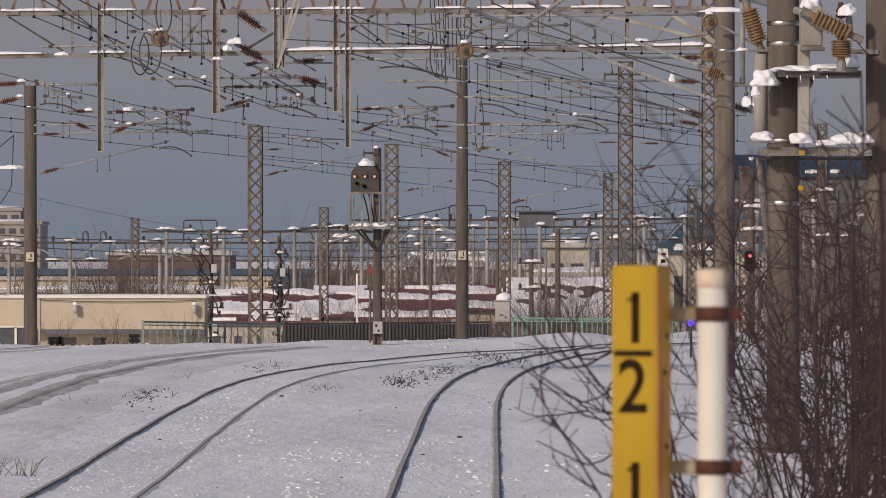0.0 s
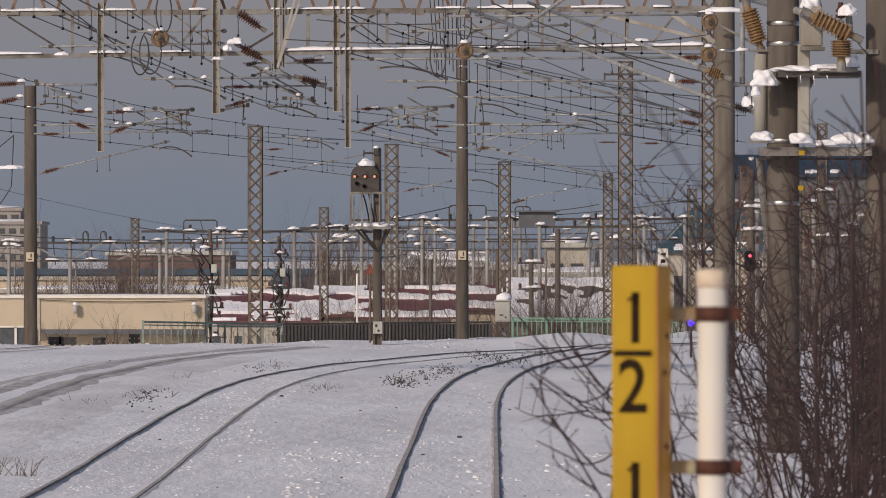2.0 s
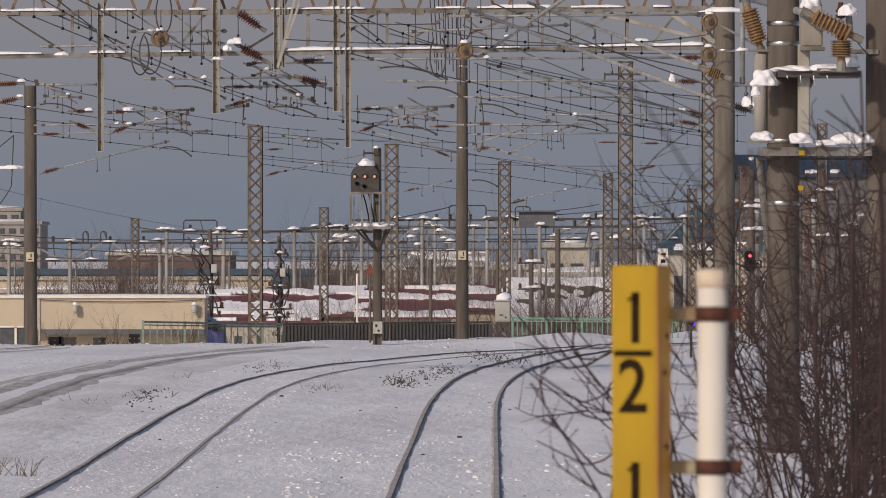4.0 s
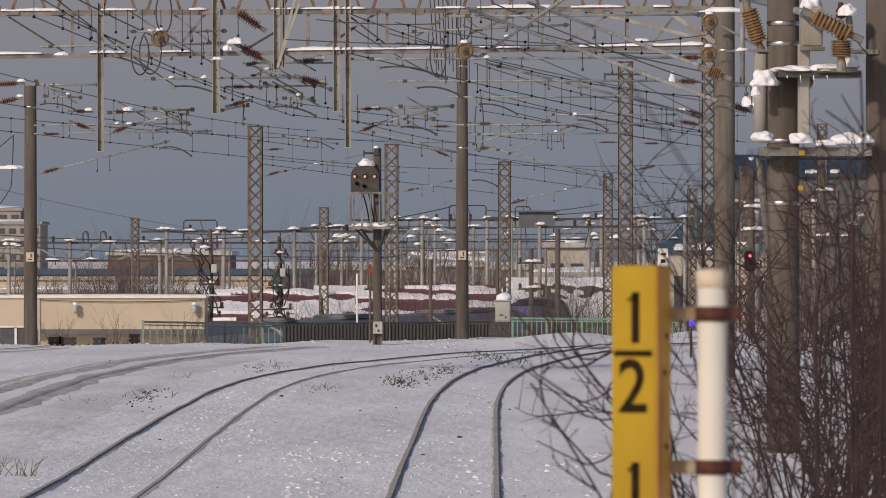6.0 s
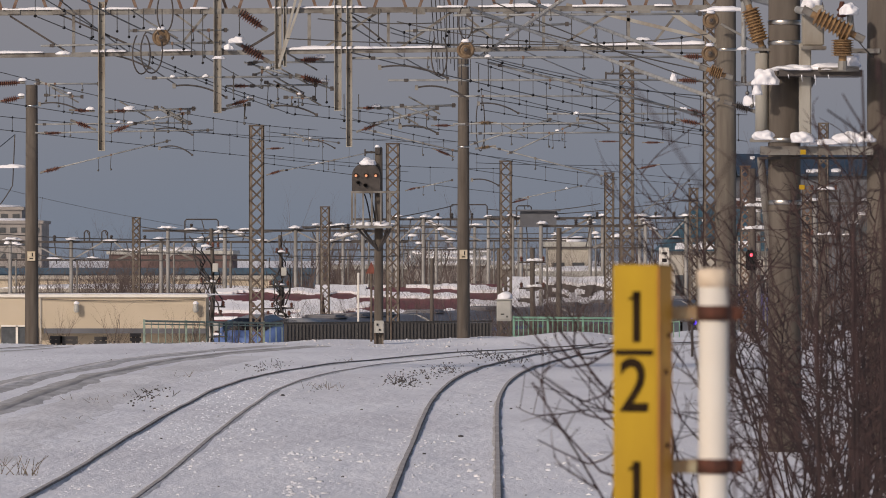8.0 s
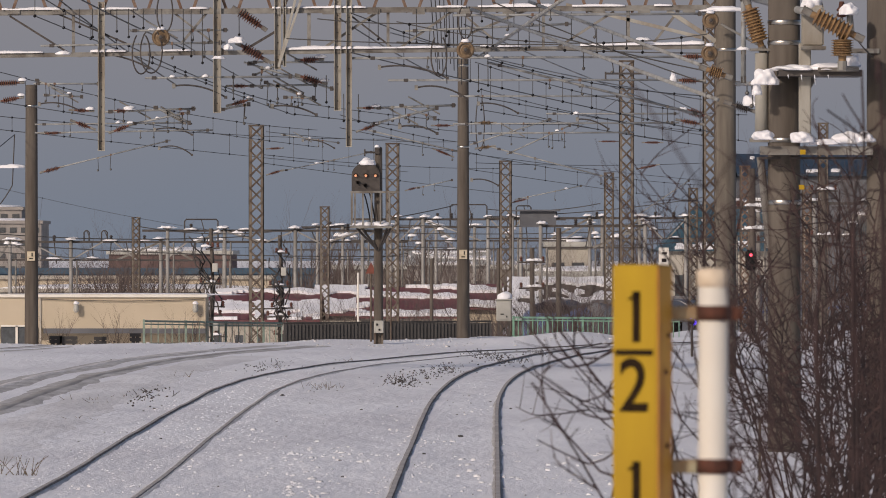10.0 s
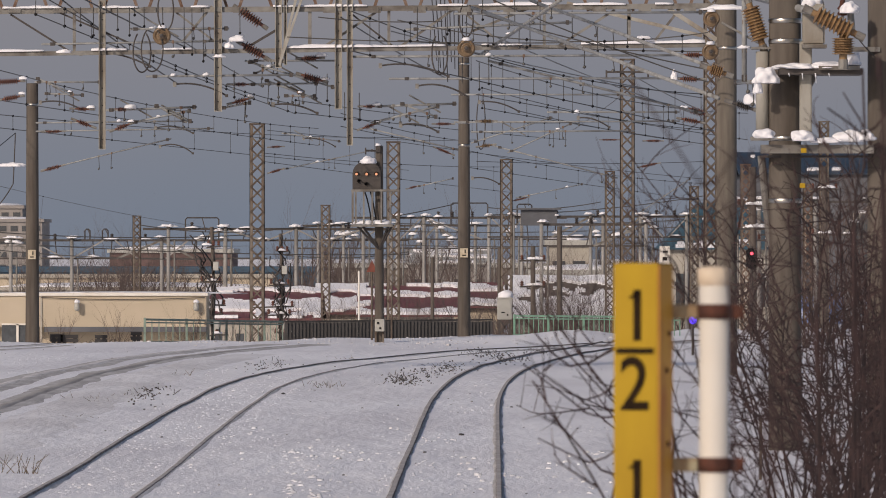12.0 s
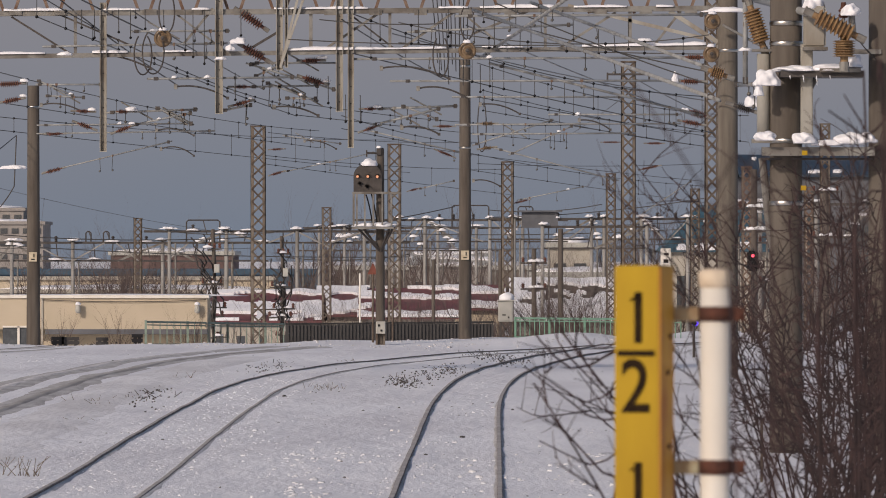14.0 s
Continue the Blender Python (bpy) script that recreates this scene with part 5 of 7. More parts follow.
flat_block("signal_box", 4.519, 6.678, 369.95, 3.844, 4.789, 0.3, SLATE, "dark square board on the yard frame", 0, 0, SLATE, 0.1, False, "board")


# ---------------------------------------------------------------- substation frames
def frame_row(xs, d, z_top, z_low, label, seed=0, brace=True, base=B, span_x=None):
    """A row of pipe columns joined by two beams, snow caps on the heads."""
    e = empty("yard_portal", (xs[0], d, base), label, "portal frame", "steel portals of the yard")
    h, hl = z_top - base, z_low - base
    a, b = (span_x or (xs[0], xs[-1]))
    for z, w in ((h, 0.13), (hl, 0.10)):
        bm = bmesh.new()
        bar(bm, (a - xs[0], 0, z), (b - xs[0], 0, z), w)
        part("beam", bm, DARKSTEEL, e)
    for i, x in enumerate(xs):
        bm = bmesh.new()
        rod(bm, (x - xs[0], -0.1, -0.3), (x - xs[0], -0.1, h + 0.1), 0.125, 0.105, 10)
        part("column", bm, PALESTEEL, e, smooth=True)
        bm = bmesh.new()
        box(bm, (x - xs[0], -0.1, h + 0.12), (0.5, 0.4, 0.05))
        part("head_plate", bm, STEEL, e)
        bm = bmesh.new()
        blob(bm, (x - xs[0] + 0.12 * math.sin(seed * 3 + i * 5), -0.1, h + 0.16), (0.36 + 0.12 * math.sin(i * 7 + seed), 0.3, 0.11), seed + i, 0.6, 3)
        part("snow_cap", bm, SNOWCAP, e, "white snow cap", True)
        if brace and i < len(xs) - 1:
            x2 = xs[i + 1]
            bm = bmesh.new()
            if i % 2:
                bar(bm, (x - xs[0], 0, h), (x - xs[0] + (x2 - x) * 0.5, 0, hl), 0.12)
            else:
                bar(bm, (x - xs[0] + (x2 - x) * 0.5, 0, hl), (x2 - xs[0], 0, h), 0.12)
            part("brace", bm, STEEL, e)
            up, lo = ((0.0, 0.5) if i % 2 else (1.0, 0.5))
            rng = random.Random(seed * 31 + i)
            for _ in range(2):
                k = rng.uniform(0.1, 0.9)
                bm = bmesh.new()
                blob(bm, (x - xs[0] + (x2 - x) * (up + (lo - up) * k), -0.05, h + (hl - h) * k + 0.08), (0.26, 0.16, 0.13), seed + i * 9 + k, 0.7)
                part("snow_cap", bm, SNOWCAP, e, "", True)
            n = max(2, int((x2 - x) / 0.9))
            for j in range(1, n):
                k = (j + rng.uniform(-0.25, 0.25)) / n
                q = x - xs[0] + (x2 - x) * k
                if rng.random() < 0.55:
                    bm = bmesh.new()
                    zz = h if rng.random() < 0.65 else hl
                    blob(bm, (q, -0.05, zz + 0.08), (rng.uniform(0.16, 0.42), 0.2, rng.uniform(0.07, 0.13)), seed + i * 5 + k, 0.6)
                    part("snow_cap", bm, SNOWCAP, e, "", True)
                if rng.random() < 0.5:
                    bm = bmesh.new()
                    bar(bm, (q, 0.1, h), (q + rng.uniform(-0.25, 0.25), 0.1, hl + rng.uniform(-0.3, 0.3)), 0.06)
                    part("hanger", bm, DARKSTEEL, e)
                if rng.random() < 0.35:
                    bm = bmesh.new()
                    lathe(bm, [(0.05, 0), (0.11, 0.06), (0.05, 0.1), (0.11, 0.16), (0.05, 0.2), (0.11, 0.26), (0.05, 0.34)], Matrix.Translation((q, -0.05, h + 0.05)), 8)
                    part("insulator", bm, DARKSTEEL, e)
        bm = bmesh.new()
        rod(bm, (x - xs[0] + 0.34, -0.1, -0.3), (x - xs[0] + 0.34, -0.1, hl), 0.05, 0.05, 8)
        part("cable_pipe", bm, STEEL, e)
    return e


frame_row([-26.64, -25.135, -21.6, -16.396, -12.731], 360, 2.957, 1.91, "snow-capped pipe portal across the yard", 1, span_x=(-27.622, -10.276))
frame_row([-15.559, -12.345, -8.368, -4.582], 350, 3.585, 2.948, "portal with round snow caps on its columns", 2, span_x=(-16.991, -2.036))
frame_row([-2.902, -1.278, 2.695, 4.698], 380, 4.357, 3.045, "steel portal with snow-laden column heads", 3, span_x=(-5.665, 7.462))
frame_row([4.07, 8.678, 9.418, 11.638, 14.396], 370, 4.379, 3.168, "steel portal behind the tall mast", 4, span_x=(2.556, 16.011))
frame_row([5.13, 10.68], 330, 3.77, 2.63, "portal on thick tapered pipe columns", 5)
frame_row([-8.553, -6.835, -3.589, -0.535, 2.062], 420, 4.005, 2.477, "distant portal between bare trees", 6, span_x=(-10.08, 4.429))
frame_row([13.8, 15.164, 17.891, 20.618], 300, 4.757, 3.175, "portal hidden behind the thicket", 7)


def cross_brace(a, b, c, d, label="thin crossed steel bracing of the yard portals"):
    e = empty("cross_brace", a, label, "bracing", "crossed braces")
    o = Vector(a)
    for p, q in ((a, b), (c, d)):
        bm = bmesh.new()
        bar(bm, Vector(p) - o, Vector(q) - o, 0.08)
        part("brace", bm, PALESTEEL, e)
    return e


for a, b, c, d in (((-24.008, 359.8, 2.957), (-21.981, 359.8, 1.91), (-19.756, 359.8, 2.957), (-21.588, 359.8, 1.91)), ((-19.102, 359.8, 2.957), (-17.794, 359.8, 1.91), (-14.85, 359.8, 2.957), (-16.158, 359.8, 1.91)),
                   ((-12.211, 349.8, 3.52), (-10.303, 349.8, 2.948), (-8.554, 349.8, 3.52), (-9.985, 349.8, 2.948)), ((-8.236, 349.8, 3.52), (-6.487, 349.8, 2.63), (-4.579, 349.8, 3.584), (-6.487, 349.8, 2.948)),
                   ((-3.246, 379.8, 4.287), (-4.972, 379.8, 3.044), (-1.105, 379.8, 4.287), (2.279, 379.8, 3.044)), ((2.9, 379.8, 4.287), (4.178, 379.8, 3.044), (-1.519, 379.8, 4.287), (-2.728, 379.8, 3.044)),
                   ((8.875, 369.8, 4.311), (7.262, 369.8, 3.168), (9.615, 369.8, 4.311), (11.464, 369.8, 3.168)), ((11.834, 369.8, 4.311), (12.977, 369.8, 3.168), (14.389, 369.8, 4.311), (13.313, 369.8, 3.168))):
    cross_brace(a, b, c, d)


def goalpost(x0, x1, d, z1, z0, label):
    e = empty("busbar_frame", (x0, d, z0), label, "frame", "thin pipe frames")
    bm = bmesh.new()
    tube(bm, ((0, 0, 0), (0, 0, z1 - z0 - 0.1), (0.1, 0, z1 - z0), (x1 - x0 - 0.1, 0, z1 - z0), (x1 - x0, 0, z1 - z0 - 0.1), (x1 - x0, 0, 0)), 0.045, 6)
    part("pipe", bm, DARKSTEEL, e)
    bm = bmesh.new()
    bar(bm, (0.5 * (x1 - x0), 0, z1 - z0), (0.5 * (x1 - x0) + 0.2, 0, (z1 - z0) * 0.4), 0.05)
    part("hook", bm, DARKSTEEL, e)
    return e


goalpost(-14.605, -12.727, 350, 4.221, 2.948, "thin dark pipe frame on the portal")
goalpost(0.38, 2.625, 380, 5.255, 3.874, "thin pipe frame above the portal")
goalpost(4.305, 5.18, 370, 5.119, 3.975, "small bent pipe frame")
goalpost(-20.847, -20.553, 360, 3.612, 2.892, "thin dark hooked pipe on the portal")
goalpost(-19.833, -19.505, 360, 3.612, 2.892, "thin dark hooked pipe on the portal")
for a, b in (((-25.16, 340, 3.434), (-10.789, 345, 3.257)), ((-25.53, 345, 2.881), (-2.036, 350, 2.153)), ((-25.9, 350, 2.471), (-10.945, 350, 1.93)), ((-17.062, 345, 3.822), (-9.535, 345, 3.508)),
             ((-9.535, 345, 3.571), (0.509, 350, 4.985)), ((-4.842, 369.9, 4.042), (15.334, 369.9, 4.244)), ((-4.842, 369.9, 3.572), (15.334, 369.9, 3.841)), ((2.556, 370, 4.48), (15.675, 370, 5.657)),
             ((2.556, 370, 4.917), (9.284, 370, 5.254)), ((-2.825, 369.9, 2.697), (15.334, 369.9, 3.034)), ((-9.036, 350, 2.121), (-2.036, 350, 2.312))):
    wire(a, b, 0.25, 0.028, WIRE, "dark busbar cable over the yard")


def yard_post(x, d, top, label, w=0.16, arm_z=None):
    """Slender upright with a cross arm and small insulators."""
    e = empty("yard_post", (x, d, B), label, "post", "uprights in the yard")
    bm = bmesh.new()
    rod(bm, (0, 0, -0.2), (0, 0, top - B), w, w * 0.8, 8)
    part("shaft", bm, POSTDARK, e, smooth=True)
    for k, z in enumerate(arm_z or ()):
        bm = bmesh.new()
        bar(bm, (-0.55, 0, z - B), (0.55, 0, z - B), 0.07)
        part("cross_arm", bm, DARKSTEEL, e)
        for q in (-0.45, 0.0, 0.45):
            bm = bmesh.new()
            lathe(bm, [(0.04, 0), (0.08, 0.05), (0.04, 0.09), (0.08, 0.13), (0.03, 0.2)], Matrix.Translation((q, 0, z - B + 0.04)), 8)
            part("insulator", bm, BROWN, e)
        bm = bmesh.new()
        blob(bm, (0.1, 0, z - B + 0.08), (0.36, 0.14, 0.1), k + x)
        part("snow_cap", bm, SNOWCAP, e, "", True)
    return e


def cable_pole(x, d, top, seed):
    """A thin crooked pole wrapped in slack cables, with short arms and switch boxes."""
    e = empty("cable_pole", (x, d, B), "thin dark pole wrapped in slack cables with snowy arms", "utility pole", "uprights in the yard")
    h = top - B
    rng = random.Random(seed)
    bm = bmesh.new()
    tube(bm, [(0.05 * math.sin(k * 1.1), 0, h * k / 10) for k in range(11)], 0.075, 8)
    part("shaft", bm, POSTDARK, e, smooth=True)
    for z, a, b in ((0.72, -0.5, 0.35), (0.6, -1.2, 0.5), (0.555, -0.6, 0.4), (0.9, -0.25, 0.3), (0.45, -0.3, 0.6)):
        bm = bmesh.new()
        bar(bm, (a, -0.1, h * z + rng.uniform(-0.06, 0.06)), (b, -0.1, h * z), 0.06)
        arm_part = part("cross_arm", bm, DARKSTEEL, e)
        for q in (a + 0.08, (a + b) / 2, b - 0.08):
            bm = bmesh.new()
            lathe(bm, [(0.04, 0), (0.07, 0.05), (0.04, 0.09), (0.07, 0.13), (0.03, 0.2)], Matrix.Translation((q, -0.1, h * z + 0.03)), 8)
            part("insulator", bm, BROWN, arm_part)
        bm = bmesh.new()
        blob(bm, (rng.uniform(a, b), -0.1, h * z + 0.06), (0.2, 0.12, 0.08), z, 0.5)
        part("snow_cap", bm, SNOWCAP, e, "", True)
    for k in range(9):
        z0, z1 = h * rng.uniform(0.66, 0.98), h * rng.uniform(0.15, 0.6)
        x0, x1 = rng.uniform(-0.9, 0.4), rng.uniform(-0.25, 0.35)
        bm = bmesh.new()
        tube(bm, [(x0 + (x1 - x0) * t + 0.3 * math.sin(3.14 * t) * rng.choice((-1, 1)) * 0.6, -0.12 - 0.02 * k, z0 + (z1 - z0) * t ** 1.4) for t in [q / 7 for q in range(8)]], 0.03, 5)
        part("cable", bm, DARKSTEEL, e, smooth=True)
    for z, q in ((0.5, 0.14), (0.38, -0.12), (0.8, 0.12)):
        bm = bmesh.new()
        box(bm, (q, -0.16, h * z), (0.22, 0.18, 0.34))
        bmesh.ops.bevel(bm, geom=bm.edges[:], offset=0.02, segments=1, affect="EDGES")
        part("switch_box", bm, GREYCAB, e)
    return e


cable_pole(-8.95, 240, 3.37, 44)
cable_pole(-6.56, 250, 3.13, 51)
yard_post(3.616, 255, 2.63, "post with two snow-laden cross arms", 0.12, (2.027, 0.961))
yard_post(4.614, 250, 3.425, "plain grey pole among shrubs", 0.13)
yard_post(-0.52, 260, 2.157, "plain dark pole behind the fence", 0.09)
yard_post(2.334, 262, 2.582, "pale pole beside the lattice mast", 0.14)
yard_post(9.927, 200, 5.175, "pole behind the thicket", 0.12, (3.903, 3.175))
yard_post(12.085, 230, 3.885, "pole with arms behind the thicket", 0.12, (2.839, 1.375))
yard_post(14.662, 240, 5.685, "pole with arms deep in the thicket", 0.14, (4.812, 3.066))
lattice_mast(15.86, 260, 7.83, 0.42, "dark mast top above the snowy cross beam", B)


# crossarm on the tall mast
def mast_arm(c):
    sup = carrier(c)
    bm = bmesh.new()
    bar(bm, (-0.72, 0, 0), (0.72, 0, 0.0), 0.07)
    e = part("crossarm", bm, DARKSTEEL, sup, "dark steel crossarm")
    e.location = Vector(c) - sup.location
    for sx in (-0.72, 0.72):
        bm = bmesh.new()
        bar(bm, (sx, 0, -0.2), (sx, 0, 0.06), 0.06)
        part("bracket", bm, DARKSTEEL, e)


mast_arm((6.304, 214.7, 8.642))


# ---------------------------------------------------------------- bare trees and shrubs
def twig_tree(x, y, base, h, spread, n, label, material, r0=0.03, seed=0, name="bare_shrub", upright=0.75, lean=0.0, wild=0.55, bend=0.1, first=1, thin=0.6, levels=2, reach=1.0):
    rng = random.Random(seed)
    e = empty(name, (x, y, base), label, "shrub" if name == "bare_shrub" else "tree", "bare winter trees and shrubs")

    def grow(bm, p, d, L, r, lev):
        pts = [p]
        k = 5
        for i in range(k):
            d = (d + Vector((rng.gauss(0, bend), rng.gauss(0, bend), rng.gauss(0.03, bend * 0.7)))).normalized()
            p = p + d * (L / k)
            pts.append(p)
        prev = None
        for i, q in enumerate(pts):
            rr = r * (1 - 0.75 * i / k)
            dd = (pts[min(i + 1, k)] - pts[max(i - 1, 0)]).normalized()
            tq = dd.to_track_quat("Z", "Y")
            ring = [bm.verts.new(q + tq @ Vector((rr * math.cos(a), rr * math.sin(a), 0))) for a in (0, 2.094, 4.189)]
            if prev:
                for c in range(3):
                    bm.faces.new((prev[c], prev[(c + 1) % 3], ring[(c + 1) % 3], ring[c]))
            prev = ring
            if lev and i >= (first if lev == levels else 1):
                for _ in range(rng.choice((1, 2))):
                    s = Vector((rng.gauss(lean * 0.4, wild), rng.gauss(0, wild), rng.uniform(-0.25, 0.55)))
                    grow(bm, q, (dd + s).normalized(), L * rng.uniform(0.3, 0.55) * reach, rr * thin, lev - 1)

    trunks = bmesh.new()
    crown = bmesh.new()
    for i in range(n):
        a = rng.uniform(0, 6.283)
        d = Vector((math.cos(a) * spread + lean, math.sin(a) * spread * 0.6, upright)).normalized()
        L = h * rng.uniform(0.6, 1.05)
        p = Vector((rng.uniform(-0.3, 0.3) * spread * h * 0.5, rng.uniform(-0.3, 0.3), -0.1))
        grow(crown, p, d, L, r0, levels)
        rod(trunks, p, p + d * L * 0.25, r0 * 1.1, r0 * 0.9, 5)
    part("trunk", trunks, material, e)
    part("crown", crown, material, e)
    return e


for i, (px, d, top, n) in enumerate(((600, 260, 505, 7), (745, 255, 500, 7), (960, 250, 470, 8), (1010, 252, 455, 9), (1050, 258, 490, 7), (215, 330, 440, 9), (260, 340, 450, 8), (300, 335, 460, 8), (110, 330, 478, 7), (170, 345, 470, 7), (450, 330, 480, 6), (700, 300, 480, 6), (520, 320, 490, 6))):
    zt = 2.63 + (440 - top) / 11000 * d
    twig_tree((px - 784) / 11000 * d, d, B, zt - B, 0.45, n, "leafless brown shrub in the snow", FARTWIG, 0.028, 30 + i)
for i, (px, d, top) in enumerate(((572, 480, 368), (600, 490, 380), (545, 485, 385), (760, 470, 345), (735, 480, 372), (1150, 470, 350), (1190, 480, 345))):
    zt = 2.63 + (440 - top) / 11000 * d
    twig_tree((px - 784) / 11000 * d, d, B, (zt - B) * 0.8, 0.2, 6, "tall leafless tree behind the yard", FARTWIG, 0.1, 70 + i, "bare_tree", 1.1, 0.0, 0.42, 0.08, 2, 0.85, 3, 0.62)
for i in range(26):
    px, d = 500 + 32 * i + 9 * ((i * 7) % 5), 395 + 13 * ((i * 5) % 7)
    zt = 2.63 + (440 - (425 + 9 * ((i * 3) % 6))) / 11000 * d
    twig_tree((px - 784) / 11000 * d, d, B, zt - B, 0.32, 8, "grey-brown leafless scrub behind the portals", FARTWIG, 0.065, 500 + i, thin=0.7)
for i, px in enumerate((62, 80, 98, 120, 165, 182, 196, 208, 221, 233, 246, 258, 274, 292, 318, 352, 405)):
    d = 420 + 11 * ((i * 5) % 7)
    zt = 2.63 + (440 - (472 - (26 if 180 < px < 270 else 0) + 7 * ((i * 3) % 5))) / 11000 * d
    twig_tree((px - 784) / 11000 * d, d, B, zt - B, 0.4, 9, "grey-brown leafless scrub behind the tan roof", FARTWIG, 0.065, 540 + i, thin=0.75)
for i in range(20):
    px, d = 870 + 11 * i + 5 * ((i * 7) % 4), 240 + 3 * ((i * 5) % 9)
    zt = 2.63 + (440 - (495 + 8 * ((i * 3) % 6))) / 11000 * d
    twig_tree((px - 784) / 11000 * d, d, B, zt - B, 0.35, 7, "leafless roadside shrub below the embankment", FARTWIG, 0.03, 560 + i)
for i in range(9):
    px, d = 560 + 32 * i, 262 + 4 * ((i * 5) % 6)
    zt = 2.63 + (440 - (515 + 6 * ((i * 3) % 5))) / 11000 * d
    twig_tree((px - 784) / 11000 * d, d, B, zt - B, 0.4, 8, "leafless roadside shrub below the embankment", FARTWIG, 0.032, 580 + i)
for i, px in enumerate((95, 205, 330, 420)):
    twig_tree((px - 784) / 11000 * 188, 188, -0.9, 1.75, 0.3, 6, "small bare sapling before the tan wall", FARTWIG, 0.016, 90 + i)


# taller scrub and masts between the platform pole and the station house
for i, (x, d, top, n) in enumerate(((9.3, 160, 4.0, 4), (10.3, 165, 4.3, 5), (11.2, 170, 4.4, 5), (11.9, 168, 4.1, 5), (8.6, 172, 3.4, 4), (12.3, 180, 4.6, 5))):
    twig_tree(x, d, ground_z(x, d) - 0.1, top, 0.3, n, "leafless scrub beside the platform pole", FARTWIG, 0.026, 620 + i, thin=0.75)
lattice_mast(12.1, 250, 5.9, 0.4, "rusty lattice mast behind the switch platform", B, RUSTED)
lattice_mast(15.3, 262, 5.2, 0.4, "slim brown lattice mast behind bare branches", B, RUSTED)


# ---------------------------------------------------------------- foreground thicket
def cane_mesh(bm, pts, r0, r1, n=4):
    """A tapering stem along a smooth curve through pts."""
    line = []
    q = [pts[0] * 2 - pts[1], *pts, pts[-1] * 2 - pts[-2]]
    for a, b, c, d in zip(q, q[1:], q[2:], q[3:]):
        for k in range(4):
            t = k / 4
            line.append(0.5 * (2 * b + (c - a) * t + (2 * a - 5 * b + 4 * c - d) * t * t + (3 * b - a - 3 * c + d) * t ** 3))
    line.append(pts[-1])
    prev = None
    for i, p in enumerate(line):
        d = (line[min(i + 1, len(line) - 1)] - line[max(i - 1, 0)]).normalized().to_track_quat("Z", "Y")
        r = r0 + (r1 - r0) * i / (len(line) - 1)
        ring = [bm.verts.new(p + d @ Vector((r * math.cos(6.2832 * k / n), r * math.sin(6.2832 * k / n), 0))) for k in range(n)]
        if prev:
            for k in range(n):
                bm.faces.new((prev[k], prev[(k + 1) % n], ring[(k + 1) % n], ring[k]))
        prev = ring
    return line


def curl(rng, p, d, L, steps, bend, lift):
    """Points of a stem that wanders as it grows and droops or rises by lift."""
    pts = [p]
    turn = Vector((max(-bend, min(bend, rng.gauss(0, bend * 0.7))), rng.gauss(0, bend * 0.5), lift))
    for _ in range(steps):
        d = (d + turn + Vector((rng.gauss(0, bend), rng.gauss(0, bend), rng.gauss(0, bend * 0.6)))).normalized()
        p = p + d * (L / steps)
        pts.append(p)
    return pts


def side_twigs(bm, rng, line, r, start, every, length):
    """Branches off a stem, each with a few thin twigs."""
    for i in range(int(len(line) * start), len(line) - 1, every):
        along = (line[i + 1] - line[i]).normalized()
        out = Vector((rng.gauss(0, 1), rng.gauss(0, 0.7), rng.gauss(0.25, 0.6))).normalized()
        b = cane_mesh(bm, curl(rng, line[i], (along * 0.7 + out * 0.8).normalized(), length * rng.uniform(0.5, 1.2), 4, 0.24, 0.02), r * 0.6, r * 0.28, 3)
        for j in range(3, len(b) - 1, 3):
            along = (b[j + 1] - b[j]).normalized()
            out = Vector((rng.gauss(0, 1), rng.gauss(0, 0.7), rng.gauss(0.2, 0.6))).normalized()
            cane_mesh(bm, curl(rng, b[j], (along * 0.8 + out * 0.8).normalized(), length * rng.uniform(0.2, 0.5), 2, 0.2, 0.05), r * 0.34, r * 0.16, 3)


def thicket(x, y, n, h, wide, seed):
    """A clump of arching canes that cross one another."""
    rng = random.Random(seed)
    e = empty("bare_thicket", (x, y, 0), "dense tangled leafless reddish-brown thicket beside the track", "shrub", "bare winter trees and shrubs")
    for _ in range(n):
        bm = bmesh.new()
        base = Vector((rng.uniform(-0.25, 0.25), rng.uniform(-0.6, 0.6), -0.08))
        a = rng.uniform(-0.2 if x / y < 0.073 else -1.0, 1.1) * wide
        L = h * rng.uniform(0.72, 1.12)
        r = rng.uniform(0.0055, 0.0095) * max(1.0, y / 32)
        line = cane_mesh(bm, curl(rng, base, Vector((a, rng.gauss(0, 0.15), 1)).normalized(), L, 7, 0.05 if y < 24 else 0.085, -0.02), r, r * 0.4)
        side_twigs(bm, rng, line, r, 0.45, 2, 0.3 if y < 25 else 0.5)
        part("cane", bm, TWIG, e)
    return e


